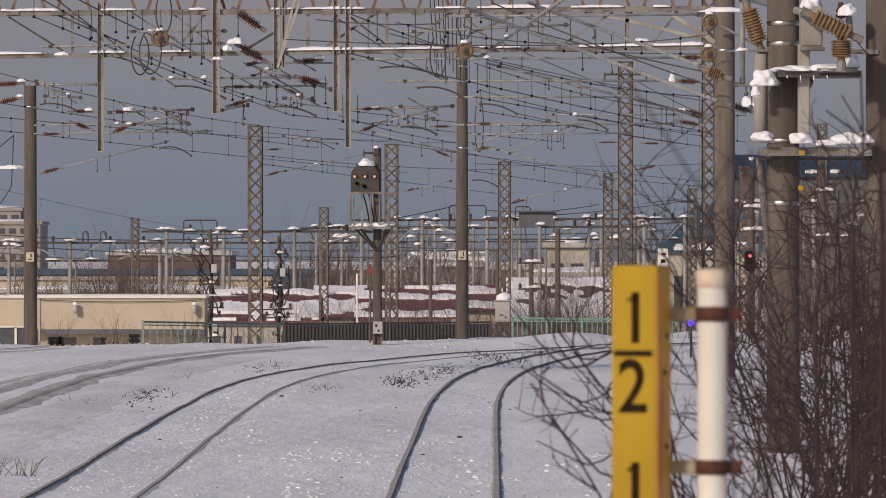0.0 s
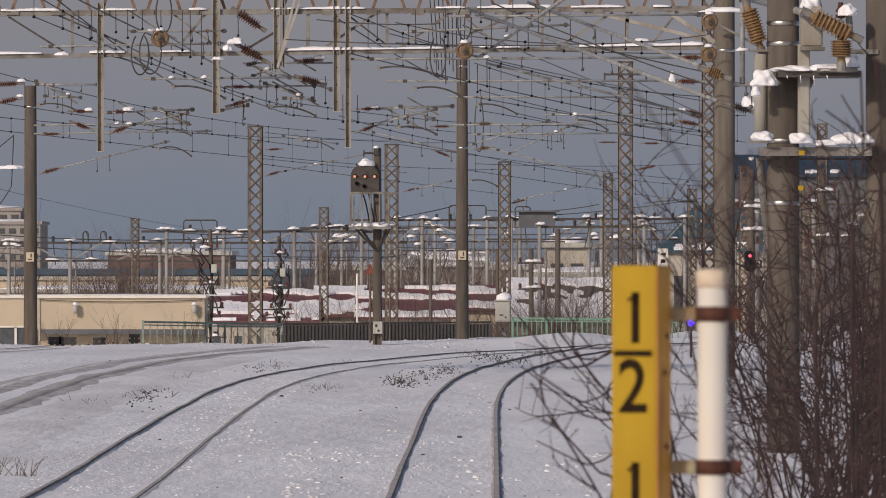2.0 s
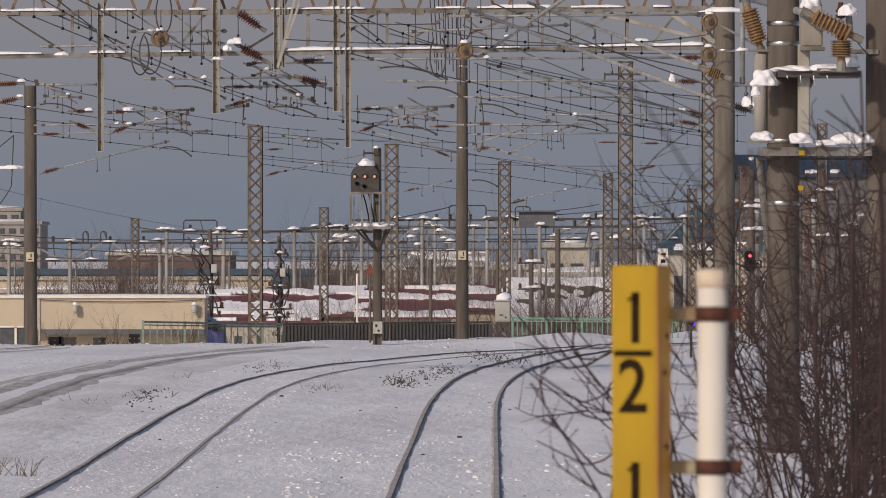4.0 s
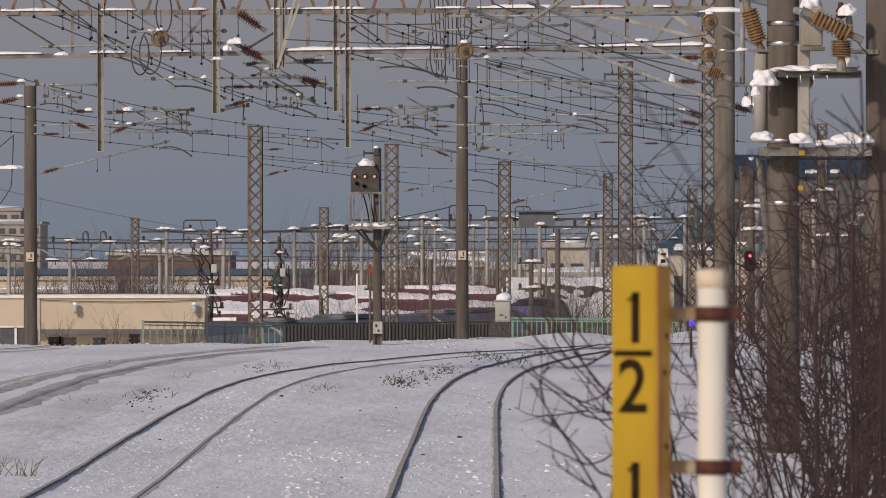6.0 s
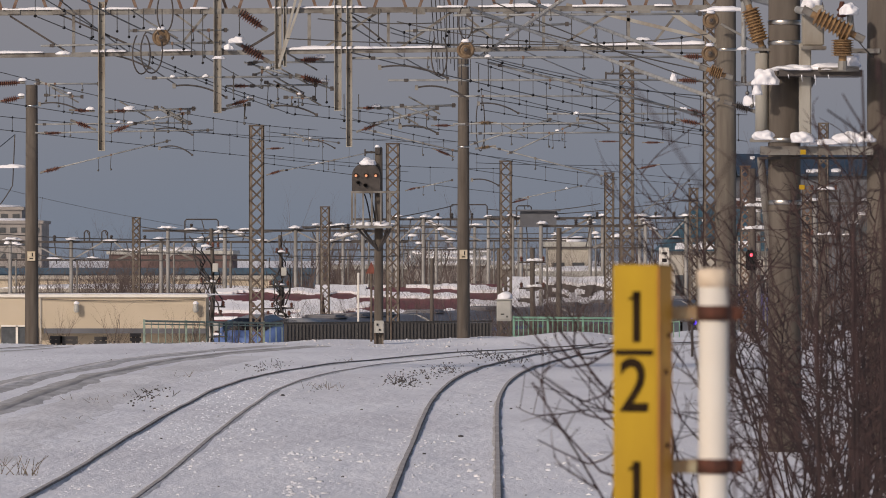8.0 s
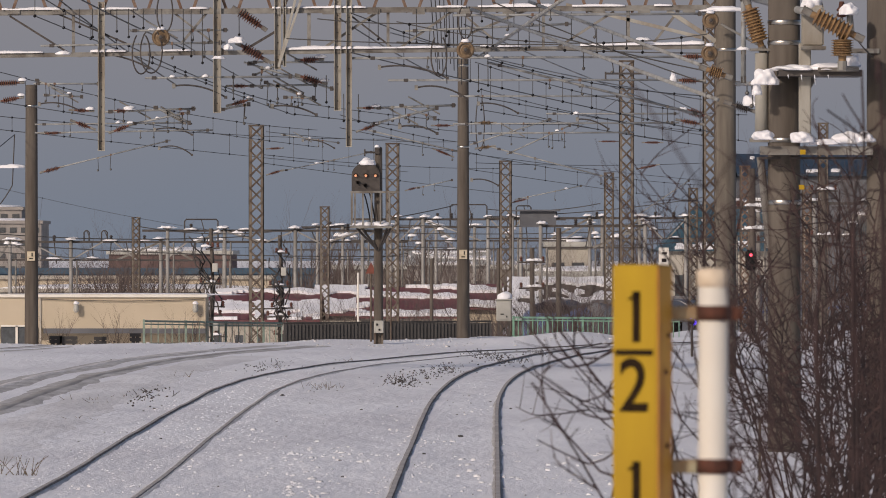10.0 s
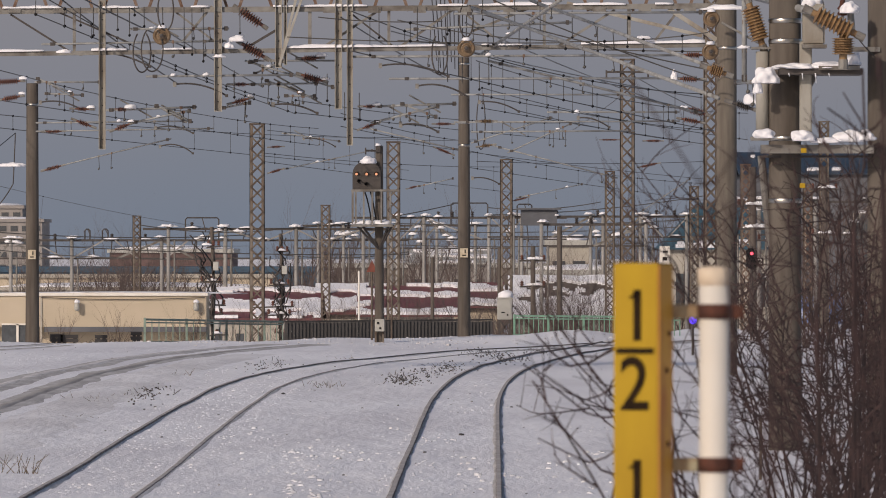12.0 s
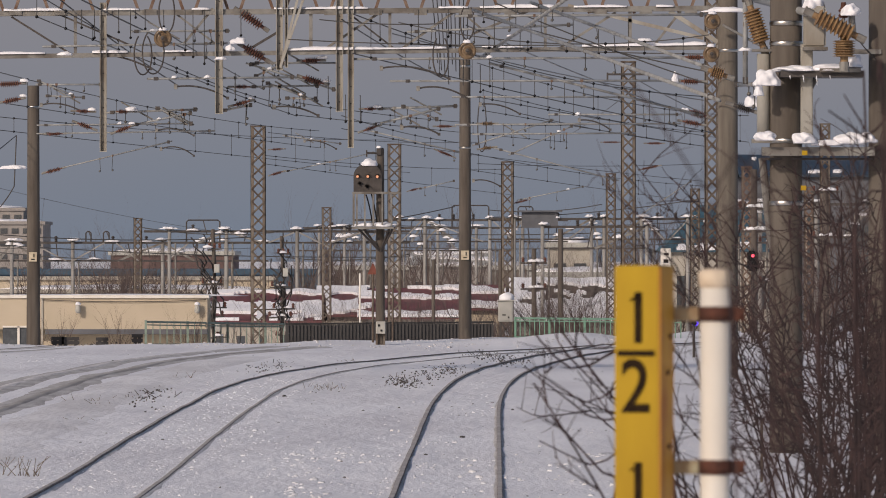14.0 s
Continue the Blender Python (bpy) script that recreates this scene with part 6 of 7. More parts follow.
for i, (x, y, n, h, wide) in enumerate((
        (1.46, 20, 3, 2.8, 0.2), (1.62, 22, 5, 3.0, 0.3), (1.84, 24, 6, 3.2, 0.3), (1.68, 26, 5, 2.5, 0.25), (1.84, 26.5, 6, 2.75, 0.3),
        (2.02, 27, 6, 3.1, 0.35), (2.22, 30, 6, 3.2, 0.4), (1.95, 31, 6, 2.6, 0.3), (2.5, 33, 7, 3.4, 0.4), (2.3, 36, 6, 2.8, 0.4), (2.8, 38, 7, 3.4, 0.4), (2.6, 41, 7, 2.9, 0.4),
        (3.05, 45, 12, 3.1, 0.4), (2.9, 48, 15, 2.7, 0.4), (3.4, 50, 14, 3.1, 0.4), (3.3, 54, 17, 2.8, 0.45), (3.8, 56, 16, 3.2, 0.45))):
    thicket(x, y, n, h, wide, 200 + i)


def wand(y, r, x0, a, b, c, seed):
    """One long stem that leans out of the thicket through the points a and b to its tip c."""
    rng = random.Random(seed)
    e = empty("bare_wand", (x0, y, 0), "long leafless wand leaning out of the thicket", "shrub", "bare winter trees and shrubs")
    bm = bmesh.new()
    pts = [Vector((0, 0.2, -0.08))] + [Vector((px - x0, k * -0.08, pz)) for k, (px, pz) in enumerate((a, b, c))]
    line = cane_mesh(bm, pts, r * 1.1, r * 0.5)
    part("stem", bm, TWIG, e)
    for i in range(8, len(line) - 1, 4):
        bm = bmesh.new()
        along = (line[i + 1] - line[i]).normalized()
        out = Vector((rng.gauss(0, 1), rng.gauss(0, 0.5), rng.gauss(0.2, 0.6))).normalized()
        cane_mesh(bm, curl(rng, line[i], (along + out * 0.6).normalized(), rng.uniform(0.03, 0.09), 2, 0.14, 0.04), r * 0.42, r * 0.22, 3)
        part("twig", bm, TWIG, e)
    return e


for i, row in enumerate((
    (24, 0.0085, 1.104, (0.799, 1.572), (0.602, 1.768), (0.397, 1.995)),
    (24.5, 0.0065, 1.149, (0.837, 1.699), (0.57, 1.779), (0.365, 1.877)),
    (24, 0.007, 1.148, (0.82, 1.757), (0.548, 1.986), (0.301, 2.176)),
    (25, 0.0065, 1.195, (0.855, 1.921), (0.559, 2.012), (0.355, 2.141)),
    (25, 0.008, 1.218, (0.877, 2.062), (0.502, 2.148), (0.275, 2.391)),
    (25.5, 0.0068, 1.266, (0.872, 2.016), (0.57, 2.178), (0.396, 2.421)),
    (26, 0.007, 1.267, (0.865, 2.039), (0.617, 2.216), (0.475, 2.441)),
    (24.6, 0.006, 1.176, (0.774, 1.791), (0.64, 1.986), (0.517, 2.149)),
    (25, 0.007, 1.286, (1.014, 2.175), (0.9, 2.357), (0.855, 2.562)),
    (11, 0.0045, 0.586, (0.561, 2.55), (0.451, 2.735), (0.326, 2.92)),
    (11, 0.0038, 0.606, (0.576, 2.6), (0.506, 2.675), (0.478, 2.74)),
    (11.5, 0.0035, 0.571, (0.529, 2.505), (0.451, 2.614), (0.356, 2.698)),
    (22, 0.008, 1.552, (1.552, 2.67), (1.502, 2.986), (1.4, 3.17)),
    (22, 0.008, 1.712, (1.652, 2.83), (1.472, 3.024), (1.346, 3.114)),
    (22, 0.0085, 1.482, (1.448, 2.57), (1.48, 2.91), (1.468, 3.254)),
    (23, 0.008, 1.56, (1.518, 2.567), (1.418, 2.87), (1.321, 3.011)),
    (23, 0.007, 1.706, (1.685, 2.63), (1.445, 2.73), (1.313, 2.829)),
    (21, 0.007, 1.31, (1.252, 2.439), (1.166, 2.668), (1.081, 2.84)),
    (24, 0.008, 1.464, (1.442, 2.368), (1.497, 2.652), (1.431, 2.968)),
    (20, 0.006, 1.484, (1.411, 2.957), (1.389, 3.157), (1.375, 3.303)),
    (26, 0.009, 1.645, (1.621, 1.874), (1.432, 2.157), (1.22, 2.346)),
    (27, 0.009, 1.586, (1.561, 1.697), (1.34, 1.894), (1.156, 2.188)),
    (28, 0.009, 1.568, (1.568, 1.561), (1.746, 1.917), (1.996, 2.197)),
    (28, 0.008, 1.441, (1.466, 1.586), (1.695, 1.739), (1.975, 1.815)),
    (30, 0.01, 2.062, (2.035, 1.648), (1.789, 1.921), (1.489, 1.948)),
    (30, 0.009, 1.953, (1.925, 1.539), (1.68, 1.648), (1.38, 1.675)))):
    wand(row[0], row[1] * 0.78, *row[2:], 260 + i)


# ---------------------------------------------------------------- half-kilometre post and pipe
def text_mesh(parent, body, size, m, material, name="digit", label=""):
    cu = bpy.data.curves.new(name, "FONT")
    cu.body, cu.size, cu.align_x, cu.align_y, cu.extrude = body, size, "CENTER", "CENTER", 0.0012
    cu.offset = size * 0.011
    ob = new(name + "_curve", cu)
    dg = bpy.context.evaluated_depsgraph_get()
    me = bpy.data.meshes.new_from_object(ob.evaluated_get(dg))
    bpy.data.objects.remove(ob)
    me.materials.clear()
    me.materials.append(material)
    t = new(name, me)
    t.parent = parent
    t.matrix_local = m
    return tagged(t, label)


def distance_post():
    d = 15.7
    e = empty("distance_post", (0.5, d, 0), "square yellow distance post with black figures", "distance post")
    e.rotation_euler = (0, 0, radians(-19))
    w, top = 0.118, 2.587
    bm = bmesh.new()
    box(bm, (0, 0, top / 2 - 0.1), (w, w, top + 0.2))
    bmesh.ops.bevel(bm, geom=[ed for ed in bm.edges], offset=0.003, segments=2, affect="EDGES")
    part("post", bm, YELLOW, e)
    bm = bmesh.new()
    box(bm, (w / 2 + 0.0005, 0, top / 2 - 0.1), (0.004, w * 0.97, top + 0.19))
    part("side_face", bm, ORANGE, e, "rust-stained orange side face in a lit tone")
    y = -w / 2 - 0.002
    s = 15.7 / 11000.0
    for ch, py, size in (("1", 562, 0.185), ("2", 688, 0.19), ("1", 862, 0.185)):
        z = 2.63 + (440 - py) * s
        if ch == "1":
            bm = bmesh.new()
            box(bm, (0.004, y, z), (0.0195, 0.003, 0.128))
            bar(bm, (-0.016, y - 0.0004, z + 0.044), (0.008, y - 0.0004, z + 0.058), 0.014, 0.003)
            part("digit", bm, FADEDBLACK, e, "black painted figure one")
        else:
            text_mesh(e, ch, size, Matrix.LocRotScale((-0.003, y, z), Euler((radians(90), 0, 0)), (0.85, 1.0, 1)), FADEDBLACK, "digit", "black painted figure two")
    bm = bmesh.new()
    box(bm, (-0.002, y, 2.63 + (440 - 625) * s), (0.098, 0.003, 0.014))
    part("fraction_bar", bm, FADEDBLACK, e)
    for py, px in ((595, 0.02), (660, 0.0), (790, 0.01)):
        bm = bmesh.new()
        rod(bm, (w / 2 + 0.003, px, 2.63 + (440 - py) * s), (w / 2 + 0.008, px, 2.63 + (440 - py) * s), 0.007)
        part("bolt", bm, CLAMP, e)
    return e


distance_post()


def white_pipe():
    d = 15.75
    e = empty("white_pipe_post", (0.682, d, 0), "white-painted pipe post with rusty brown clamp bands", "pipe post")
    top = 2.576
    bm = bmesh.new()
    lathe(bm, [(0.038, -0.2), (0.038, top - 0.045)], Matrix(), 28)
    part("pipe", bm, WHITE, e, smooth=True)
    bm = bmesh.new()
    lathe(bm, [(0.038, top - 0.046), (0.041, top - 0.043), (0.043, top - 0.008), (0.036, top), (0.012, top + 0.003)], Matrix(), 28)
    part("cap", bm, CAPBEIGE, e, "weathered beige pipe cap", True)
    for z in (2.464, 2.076):
        bm = bmesh.new()
        lathe(bm, [(0.0385, -0.019), (0.044, -0.017), (0.044, 0.017), (0.0385, 0.019)], Matrix.Translation((0, 0, z)), 28)
        b = part("clamp_band", bm, CLAMP, e, "rusty brown clamp band", True)
        bm = bmesh.new()
        box(bm, (0.058, 0, z), (0.036, 0.012, 0.034))
        rod(bm, (0.062, -0.02, z), (0.062, 0.02, z), 0.008)
        part("clamp_lug", bm, CLAMP, b)
        bm = bmesh.new()
        box(bm, (-0.082, 0, z), (0.084, 0.03, 0.036))
        bmesh.ops.bevel(bm, geom=bm.edges[:], offset=0.004, segments=1, affect="EDGES")
        part("bracket", bm, BRONZE, b, "tarnished metal bracket")
    return e


white_pipe()


# ---------------------------------------------------------------- colour-light signals beyond
def beacon():
    e = empty("blue_beacon", (5.986, 150, 0), "small turning blue beacon on a thin post", "beacon")
    bm = bmesh.new()
    rod(bm, (0, 0, -0.2), (0, 0, 0.803), 0.03)
    part("post", bm, DARKSTEEL, e)
    head = new("lamp_head")
    head.parent = e
    head.location = (0, 0, 0.844)
    tagged(head, "turning lamp head, blue on one side")
    bm = bmesh.new()
    bmesh.ops.create_uvsphere(bm, u_segments=16, v_segments=10, radius=0.07)
    part("hood", bm, BLACK, head)
    bm = bmesh.new()
    lathe(bm, [(0.1, 0.04), (0.092, 0.075), (0.055, 0.1)], pose(0, 0, 0, 90), 16)
    part("blue_lens", bm, LAMPB, head, "glowing blue lens")
    return head


def red_signal():
    e = empty("colour_light_signal", (9.379, 190, 0), "colour-light signal showing red on a slim mast", "railway signal")
    bm = bmesh.new()
    rod(bm, (0, 0, -0.3), (0, 0, 2.63), 0.05)
    part("mast", bm, DARKSTEEL, e)
    bm = bmesh.new()
    box(bm, (0, -0.1, 2.25), (0.34, 0.12, 0.62))
    bmesh.ops.bevel(bm, geom=bm.edges[:], offset=0.05, segments=2, affect="EDGES")
    h = part("signal_head", bm, BLACK, e)
    for z, m in ((2.405, LAMPR), (2.112, BLACK)):
        bm = bmesh.new()
        lathe(bm, [(0.046, 0.0), (0.043, 0.02), (0.02, 0.03)], Matrix.Translation((0, -0.165, z)) @ pose(0, 0, 0, 90), 16)
        part("lens", bm, m, h, "glowing red lens" if m is LAMPR else "unlit lens")
    bm = bmesh.new()
    box(bm, (0.26, -0.1, 2.146), (0.2, 0.03, 0.24))
    p = part("route_plate", bm, BLACK, e, "black plate with a white figure")
    text_mesh(p, "2", 0.24, Matrix.LocRotScale((0.26, -0.12, 2.146), Euler((radians(90), 0, 0)), (1.2, 1, 1)), WHITE, "digit")
    return e


BEACON = beacon()
red_signal()


# ---------------------------------------------------------------- the train
TRAIN_A, TRAIN_B = Vector((-6.8, 245.0, -3.9)), Vector((11.6, 305.0, -3.54))
CAR, CARS, HALF = 21.15, 4, 1.42


def car_body(root, i):
    """One coach along local x; the ends of the set carry a streamlined cab."""
    x1 = -i * 21.55
    x0 = x1 - CAR
    car = new("coach")
    car.parent = root
    car.location = (x0, 0, 0)
    front, rear = i == 0, i == CARS - 1
    prof = [(-HALF, 0.9), (-HALF, 2.9), (-HALF + 0.12, 3.3), (-0.7, 3.6), (0, 3.66), (0.7, 3.6), (HALF - 0.12, 3.3), (HALF, 2.9), (HALF, 0.9)]
    a, b = (8.0 if rear else 0.0), (CAR - 8.0 if front else CAR)
    bm = bmesh.new()
    ra = [bm.verts.new((a, y, z)) for y, z in prof]
    rb = [bm.verts.new((b, y, z)) for y, z in prof]
    for k in range(8):
        bm.faces.new((ra[k], rb[k], rb[k + 1], ra[k + 1]))
    bm.faces.new(ra[::-1])
    bm.faces.new(rb)
    body = part("body", bm, STAINLESS, car)
    bm = bmesh.new()
    ra = [bm.verts.new((a + 0.02, y * 1.004, z + 0.012)) for y, z in prof[2:7]]
    rb = [bm.verts.new((b - 0.02, y * 1.004, z + 0.012)) for y, z in prof[2:7]]
    for k in range(4):
        bm.faces.new((ra[k], rb[k], rb[k + 1], ra[k + 1]))
    part("roof", bm, TRAINROOF, car, "dark grey coach roof")
    for c, L in (((a + b) / 2 + 1.5, 4.6), (a + 3.0, 1.6)):
        bm = bmesh.new()
        box(bm, (c, 0, 3.66), (L, 1.5, 0.24))
        bmesh.ops.bevel(bm, geom=bm.edges[:], offset=0.1, segments=3, affect="EDGES")
        part("air_conditioner", bm, TRAINROOF, car)
    bm = bmesh.new()
    box(bm, ((a + b) / 2, 0, 0.65), (b - a - 1.0, 2.3, 0.6))
    part("underframe", bm, DARKSTEEL, car)
    for sy in (-1, 1):
        bm = bmesh.new()
        box(bm, ((a + b) / 2, sy * (HALF + 0.004), 2.85), (b - a - 0.1, 0.02, 0.14))
        part("stripe", bm, BLUEP, car)
        n = 7
        key = None
        for k in range(n):
            if key is None:
                bm = bmesh.new()
                box(bm, (0, 0, 0), (1.5, 0.03, 0.75))
                ob = part("window", bm, DARKGLASS, car)
                key = ob.data
            else:
                ob = new("window", key)
                ob.parent = car
            ob.location = (a + 2 + (b - a - 4) * k / (n - 1), sy * (HALF + 0.005), 2.25)
    for q in ((a + 3, b - 3) if not (front or rear) else (a + 2.5, b - 2.5)):
        for dx in (-1.05, 1.05):
            bm = bmesh.new()
            for sy in (-1, 1):
                rod(bm, (q + dx, sy * 0.48, 0.43), (q + dx, sy * 0.6, 0.43), 0.43, n=20)
            rod(bm, (q + dx, -0.5, 0.43), (q + dx, 0.5, 0.43), 0.08)
            part("wheelset", bm, DARKSTEEL, car)
    for end, sgn, on in ((b, 1, front), (a, -1, rear)):
        if not on:
            continue
        # streamlined nose, built from sections that taper to the tip
        def ring_at(bm, x, wy, z0, z1, zc):
            pts = [(-wy, z0), (-wy, zc), (-wy * 0.86, z1 - 0.2), (-wy * 0.45, z1), (wy * 0.45, z1), (wy * 0.86, z1 - 0.2), (wy, zc), (wy, z0)]
            return [bm.verts.new((end + sgn * x, y, z)) for y, z in pts]
        secs = ((0, HALF, 0.9, 3.64, 2.95), (2.0, HALF + 0.01, 0.85, 3.72, 3.2), (5.0, HALF, 0.7, 3.72, 3.3), (6.6, 1.36, 0.6, 3.62, 3.25), (7.5, 1.15, 0.55, 3.3, 2.9), (8.0, 0.85, 0.6, 2.6, 2.0))
        for nm, part_secs, m, lb in (("cab_body", secs[:3], PURPLE if front else STAINLESS, "violet cab side" if front else "plain grey cab side"), ("nose", secs[2:], PURPLE if front else BLUEP, "sloping streamlined nose")):
            bm = bmesh.new()
            rings = [ring_at(bm, *s) for s in part_secs]
            for p, q in zip(rings, rings[1:]):
                for k in range(7):
                    bm.faces.new((p[k], q[k], q[k + 1], p[k + 1]))
                bm.faces.new((p[7], q[7], q[0], p[0]))
            bm.faces.new(rings[0])
            bm.faces.new(rings[-1][::-1])
            bmesh.ops.recalc_face_normals(bm, faces=bm.faces)
            nose = part(nm, bm, m, car, lb, True)
        bm = bmesh.new()
        secs = ((4.3, 0.95, 3.5, 3.76, 3.66), (5.1, 1.2, 3.45, 4.04, 3.8), (6.3, 1.2, 3.35, 4.12, 3.8), (7.1, 1.12, 3.1, 3.86, 3.5), (7.7, 0.95, 2.75, 3.3, 3.1)) if front else ((3.4, 0.9, 3.55, 3.76, 3.66), (5.0, 1.1, 3.55, 3.92, 3.75), (6.8, 1.0, 3.45, 3.8, 3.65), (7.4, 0.8, 3.2, 3.5, 3.4))
        rings = [ring_at(bm, *s) for s in secs]
        for p, q in zip(rings, rings[1:]):
            for k in range(7):
                bm.faces.new((p[k], q[k], q[k + 1], p[k + 1]))
        bm.faces.new(rings[0])
        bm.faces.new(rings[-1][::-1])
        bmesh.ops.recalc_face_normals(bm, faces=bm.faces)
        part("windscreen", bm, DARKGLASS, nose, "dark wrap-around cab glass")
        bm = bmesh.new()
        for sy in (-0.55, 0.55):
            bmesh.ops.create_icosphere(bm, subdivisions=2, radius=0.14, matrix=Matrix.Translation((end + sgn * 7.6, sy, 2.0)))
        part("headlight", bm, WHITE, nose)
    return car


train = empty("express_train", TRAIN_A, "grey express train with violet sloping ends on the lower line", "train")
for i in range(CARS):
    car_body(train, i)


def lower_track():
    e = empty("lower_track", TRAIN_A, "main line track below the embankment", "railway track", kind="structure")
    u = (TRAIN_B - TRAIN_A)
    for sy in (-1, 1):
        bm = bmesh.new()
        nrm = Vector((-u.y, u.x, 0)).normalized() * 0.566 * sy
        bar(bm, nrm + u * -3.2 + Vector((0, 0, -0.08)), nrm + u * 6 + Vector((0, 0, -0.08)), 0.07, 0.15)
        part("rail", bm, RAIL, e)
    bm = bmesh.new()
    bar(bm, u * -3.2 + Vector((0, 0, -0.4)), u * 6 + Vector((0, 0, -0.4)), 0.5, 3.0)
    part("ballast", bm, SLUSH, e)
    return e


lower_track()


# ---------------------------------------------------------------- litter on the snow
def tuft(x, y, h, n, seed, material=STRAW, label="tuft of dry stalks poking through the snow"):
    rng = random.Random(seed)
    bm = bmesh.new()
    for _ in range(n):
        a = Vector((rng.uniform(-0.25, 0.25), rng.uniform(-0.25, 0.25), -0.05))
        b = a + Vector((rng.gauss(0, 0.1), rng.gauss(0, 0.1), h * rng.uniform(0.4, 1)))
        rod(bm, a, b, 0.007, 0.003, 4)
    ob = part("dry_stalks", bm, material)
    ob.location = (x, y, ground_z(x, y))
    return tagged(ob, label, "dry grass", "tufts in the snow", "stuff")


def snow_lumps(label, seed, n, region, size, material, clump=0.0, soft=False, tall=1.0):
    """Low broken crusts of snow or stone over a stretch of the bed, gathered in drifts by clump."""
    rng = random.Random(seed)
    verts, faces = [], []
    while n:
        y = rng.uniform(region[2], region[3])
        x = rng.uniform(region[0], region[1]) * y / 100
        if noise.noise(Vector((x * 0.9, y * 0.16, seed))) < clump * rng.random() - 0.02:
            if clump:
                continue
        n -= 1
        z = ground_z(x, y)
        s = size * rng.uniform(0.35, 1.2) * (1.7 if rng.random() < 0.06 else 1)
        o, h, a0, long = len(verts), s * rng.uniform(0.3, 0.7) * tall, rng.random() * 6, rng.uniform(0.8, 2.2)
        for ring, (k, zz) in enumerate(((1.0, -0.012), (0.72, 0.7 * h))):
            for q in range(6):
                a = a0 + q * 1.047 + rng.uniform(-0.3, 0.3)
                w = s * k * rng.uniform(0.7, 1.25)
                verts.append((x + w * math.cos(a), y + w * math.sin(a) * long, z + zz * rng.uniform(0.7, 1.2)))
        verts.append((x + s * rng.uniform(-0.2, 0.2), y, z + h))
        for q in range(6):
            r = (q + 1) % 6
            faces += [(o + q, o + r, o + 6 + r, o + 6 + q), (o + 6 + q, o + 6 + r, o + 12)]
    me = bpy.data.meshes.new("snow_crumbs")
    me.from_pydata(verts, [], faces)
    me.materials.append(material)
    if soft:
        me.polygons.foreach_set("use_smooth", [True] * len(me.polygons))
    return tagged(new("snow_crumbs", me), label, "snow crumbs", kind="stuff")


snow_lumps("small crumbs of snow on the track bed", 5, 1700, (-7.5, 5.5, 56, 178), 0.018, DIRTYSNOW, 0.5)
snow_lumps("broken snow clods thrown beside the rails", 9, 120, (-2.6, 4.0, 60, 80), 0.036, DIRTYSNOW, 0.6, True)
snow_lumps("rough lumps of ploughed snow along the crest", 7, 420, (-7.5, 6.5, 164, 180), 0.045, SLUSH)
snow_lumps("chunky broken snow crust in the trodden bed", 15, 220, (-5.5, 5.5, 62, 90), 0.027, DIRTYSNOW, 0.5, True)
snow_lumps("soft rounded clods of ploughed snow", 22, 70, (-2.6, 4.2, 60, 80), 0.05, DIRTYSNOW, 0.6, True, 0.8)
snow_lumps("dark pebbles of ballast poking through snow", 17, 90, (-5.5, 5.5, 60, 120), 0.026, DARKSTEEL)
snow_lumps("small dark stones showing through the snow", 6, 200, (-7.5, 5.5, 56, 175), 0.018, DARKSTEEL)
rng0 = random.Random(8)
cv, cf = [], []
for _ in range(2400):
    d = rng0.uniform(58, 165)
    x = line_b(d) + rng0.uniform(-0.95, 0.95)
    z, q, o = ground_z(x, d), rng0.uniform(0.007, 0.022), len(cv)
    cv += [(x - q, d - q, z), (x + q, d - q, z), (x + q * 0.7, d + q, z), (x - q * 0.8, d + q, z), (x, d, z + q * rng0.uniform(0.3, 0.8))]
    cf += [(o, o + 1, o + 4), (o + 1, o + 2, o + 4), (o + 2, o + 3, o + 4), (o + 3, o, o + 4)]
crumb_mesh = bpy.data.meshes.new("track_crumbs")
crumb_mesh.from_pydata(cv, [], cf)
crumb_mesh.materials.append(SNOW)
tagged(new("track_crumbs", crumb_mesh), "broken crusts of snow between the rails", "snow crumbs", kind="stuff")
for i, (px, py, h, n) in enumerate(((30, 840, 0.28, 16), (15, 825, 0.2, 10), (145, 710, 0.2, 7), (155, 745, 0.1, 6), (185, 715, 0.15, 6), (320, 670, 0.2, 6), (560, 690, 0.22, 9), (590, 688, 0.2, 9), (610, 640, 0.15, 6), (210, 705, 0.12, 6), (555, 685, 0.15, 8))):
    d = 28930.0 / (py - 440)
    tuft((px - 784) * d / 11000, d, h, n, 300 + i)


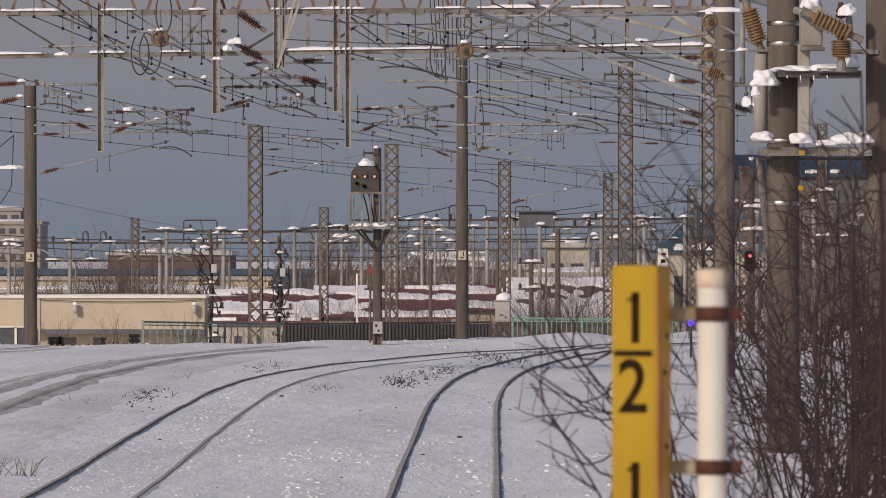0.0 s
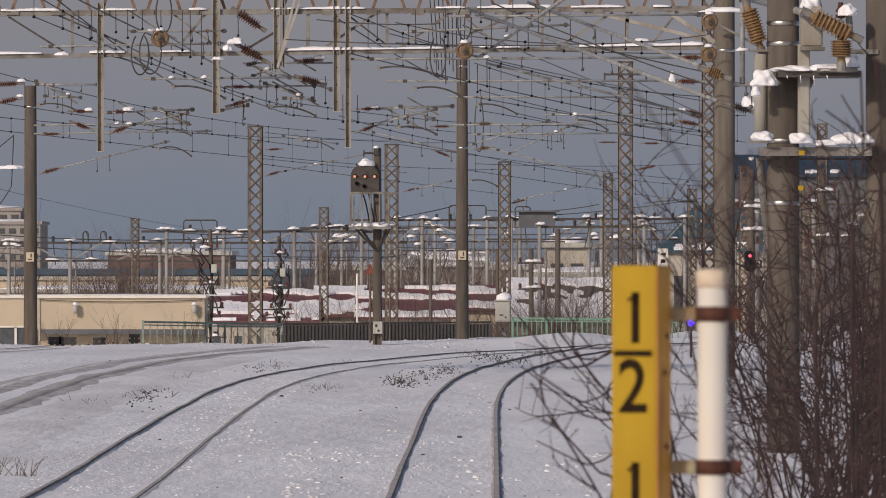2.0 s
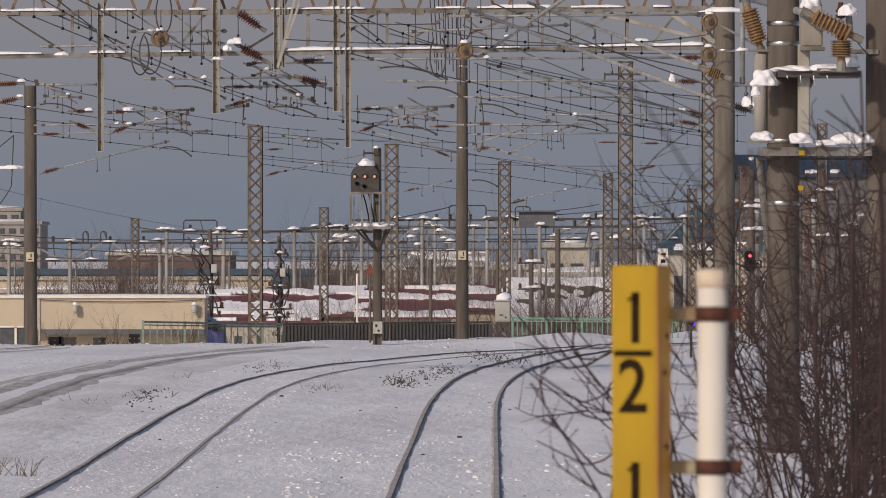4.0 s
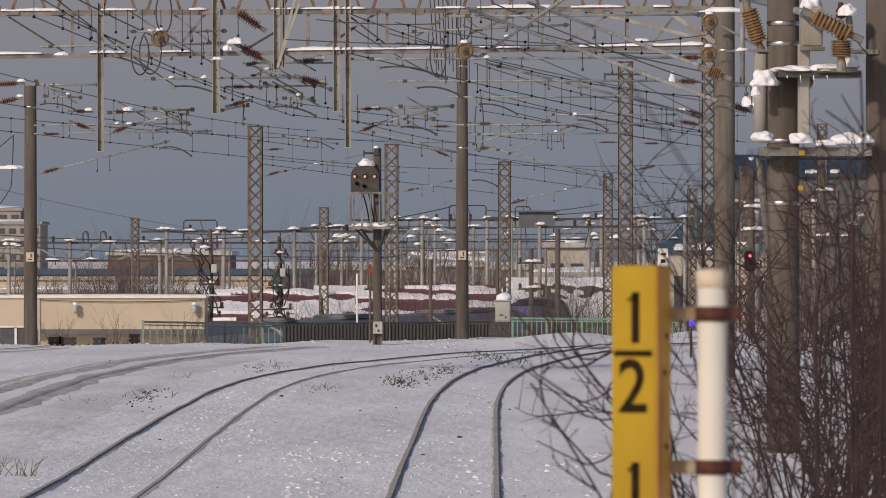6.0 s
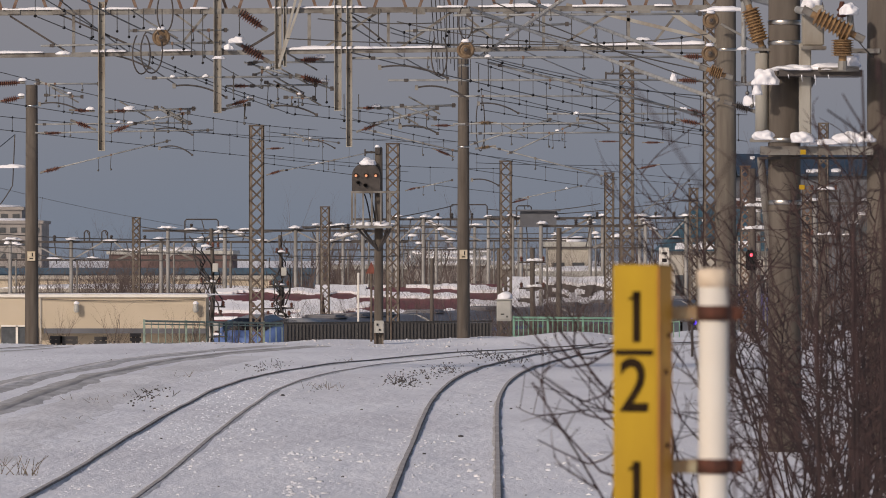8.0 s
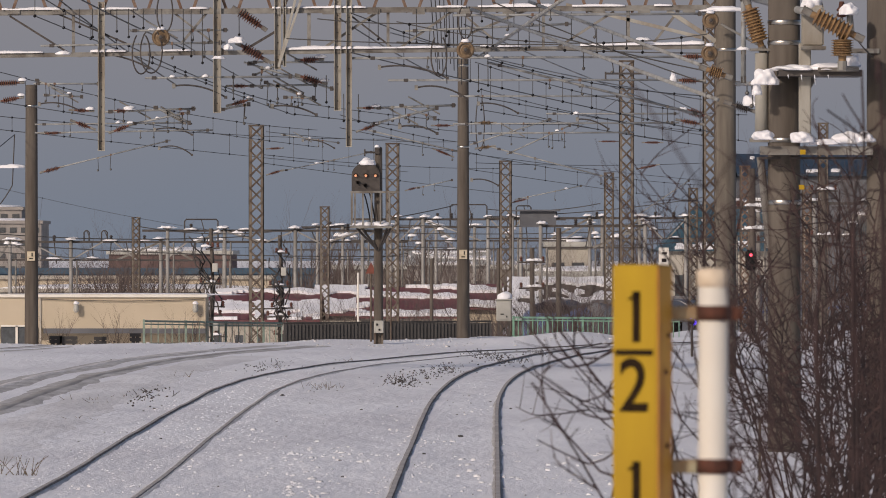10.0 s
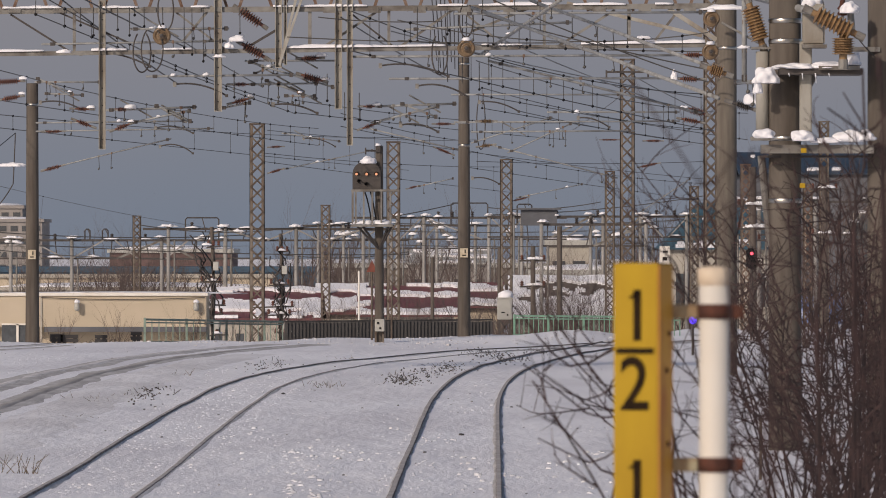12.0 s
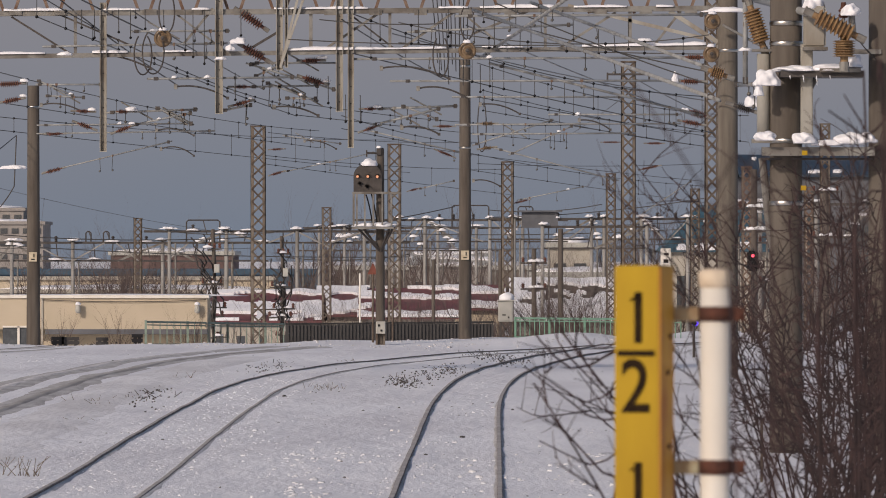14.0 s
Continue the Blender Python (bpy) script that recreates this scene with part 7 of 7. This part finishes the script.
def stone_patch(px, py, w, seed):
    rng = random.Random(seed)
    d = 28930.0 / (py - 440)
    x0 = (px - 784) * d / 11000
    bm = bmesh.new()
    for _ in range(60):
        x, y = rng.gauss(0, w * 0.55), rng.gauss(0, w * 9)
        s = rng.uniform(0.008, 0.024)
        bmesh.ops.create_icosphere(bm, subdivisions=1, radius=s, matrix=Matrix.LocRotScale((x, y, 0.005), Euler((rng.random() * 3, rng.random() * 3, 0)), (1, 1.4, 0.7)))
    for _ in range(16):
        a = Vector((rng.gauss(0, w * 0.5), rng.gauss(0, w * 6), -0.03))
        rod(bm, a, a + Vector((rng.gauss(0, 0.09), rng.gauss(0, 0.09), rng.uniform(0.03, 0.15))), 0.009, 0.005, 4)
    ob = part("bare_ballast", bm, DARKSTEEL)
    ob.location = (x0, d, ground_z(x0, d))
    return tagged(ob, "patch of dark ballast and weeds bare of snow", "ballast", "bare patches", "stuff")


for i, (px, py, w) in enumerate(((258, 702, 0.35), (475, 650, 0.5), (720, 680, 0.3), (760, 663, 0.45), (850, 630, 0.4), (160, 608, 0.3), (905, 642, 0.4), (880, 634, 0.35), (945, 626, 0.4), (700, 672, 0.25), (790, 655, 0.35))):
    stone_patch(px, py, w, 400 + i)


# ---------------------------------------------------------------- what moves
def motions():
    u = (TRAIN_B - TRAIN_A).normalized()
    yaw = math.degrees(math.atan2(u.y, u.x))
    pitch = -math.degrees(math.asin(u.z))
    rows = []
    for t, s in ((0, -101), (5.3, 23.4), (6.1, 42.5), (7.0, 61.7), (8.2, 85.6), (10.3, 131.3), (11.0, 148), (12.0, 174), (14.0, 230)):
        p = TRAIN_A + u * s
        rows.append((t, pose(p.x, p.y, p.z, 0, pitch, yaw)))
    walk(train, rows)
    # the beacon turns its lens away and back
    z = BEACON.location.z
    lit = {0.0: 0, 2.6: 0, 3.0: 140, 5.2: 140, 5.5: 0, 6.0: 35, 6.4: 140, 6.6: 140, 7.0: 0, 7.2: 0, 7.5: 140, 8.2: 140, 10.2: 140, 10.5: 0, 10.6: 0, 11.0: 140, 11.1: 140, 11.5: 0, 12.1: 0, 12.5: 140, 12.6: 140, 13.0: 0, 13.6: 0, 14.0: 140}
    turns = []
    for t, a in lit.items():
        if turns and abs(a - turns[-1][1]) > 85:
            turns.append(((t + turns[-1][0]) / 2, (a + turns[-1][1]) / 2))
        turns.append((t, a))
    walk(BEACON, [(t, pose(0, 0, z, 0, 0, a)) for t, a in turns])


motions()
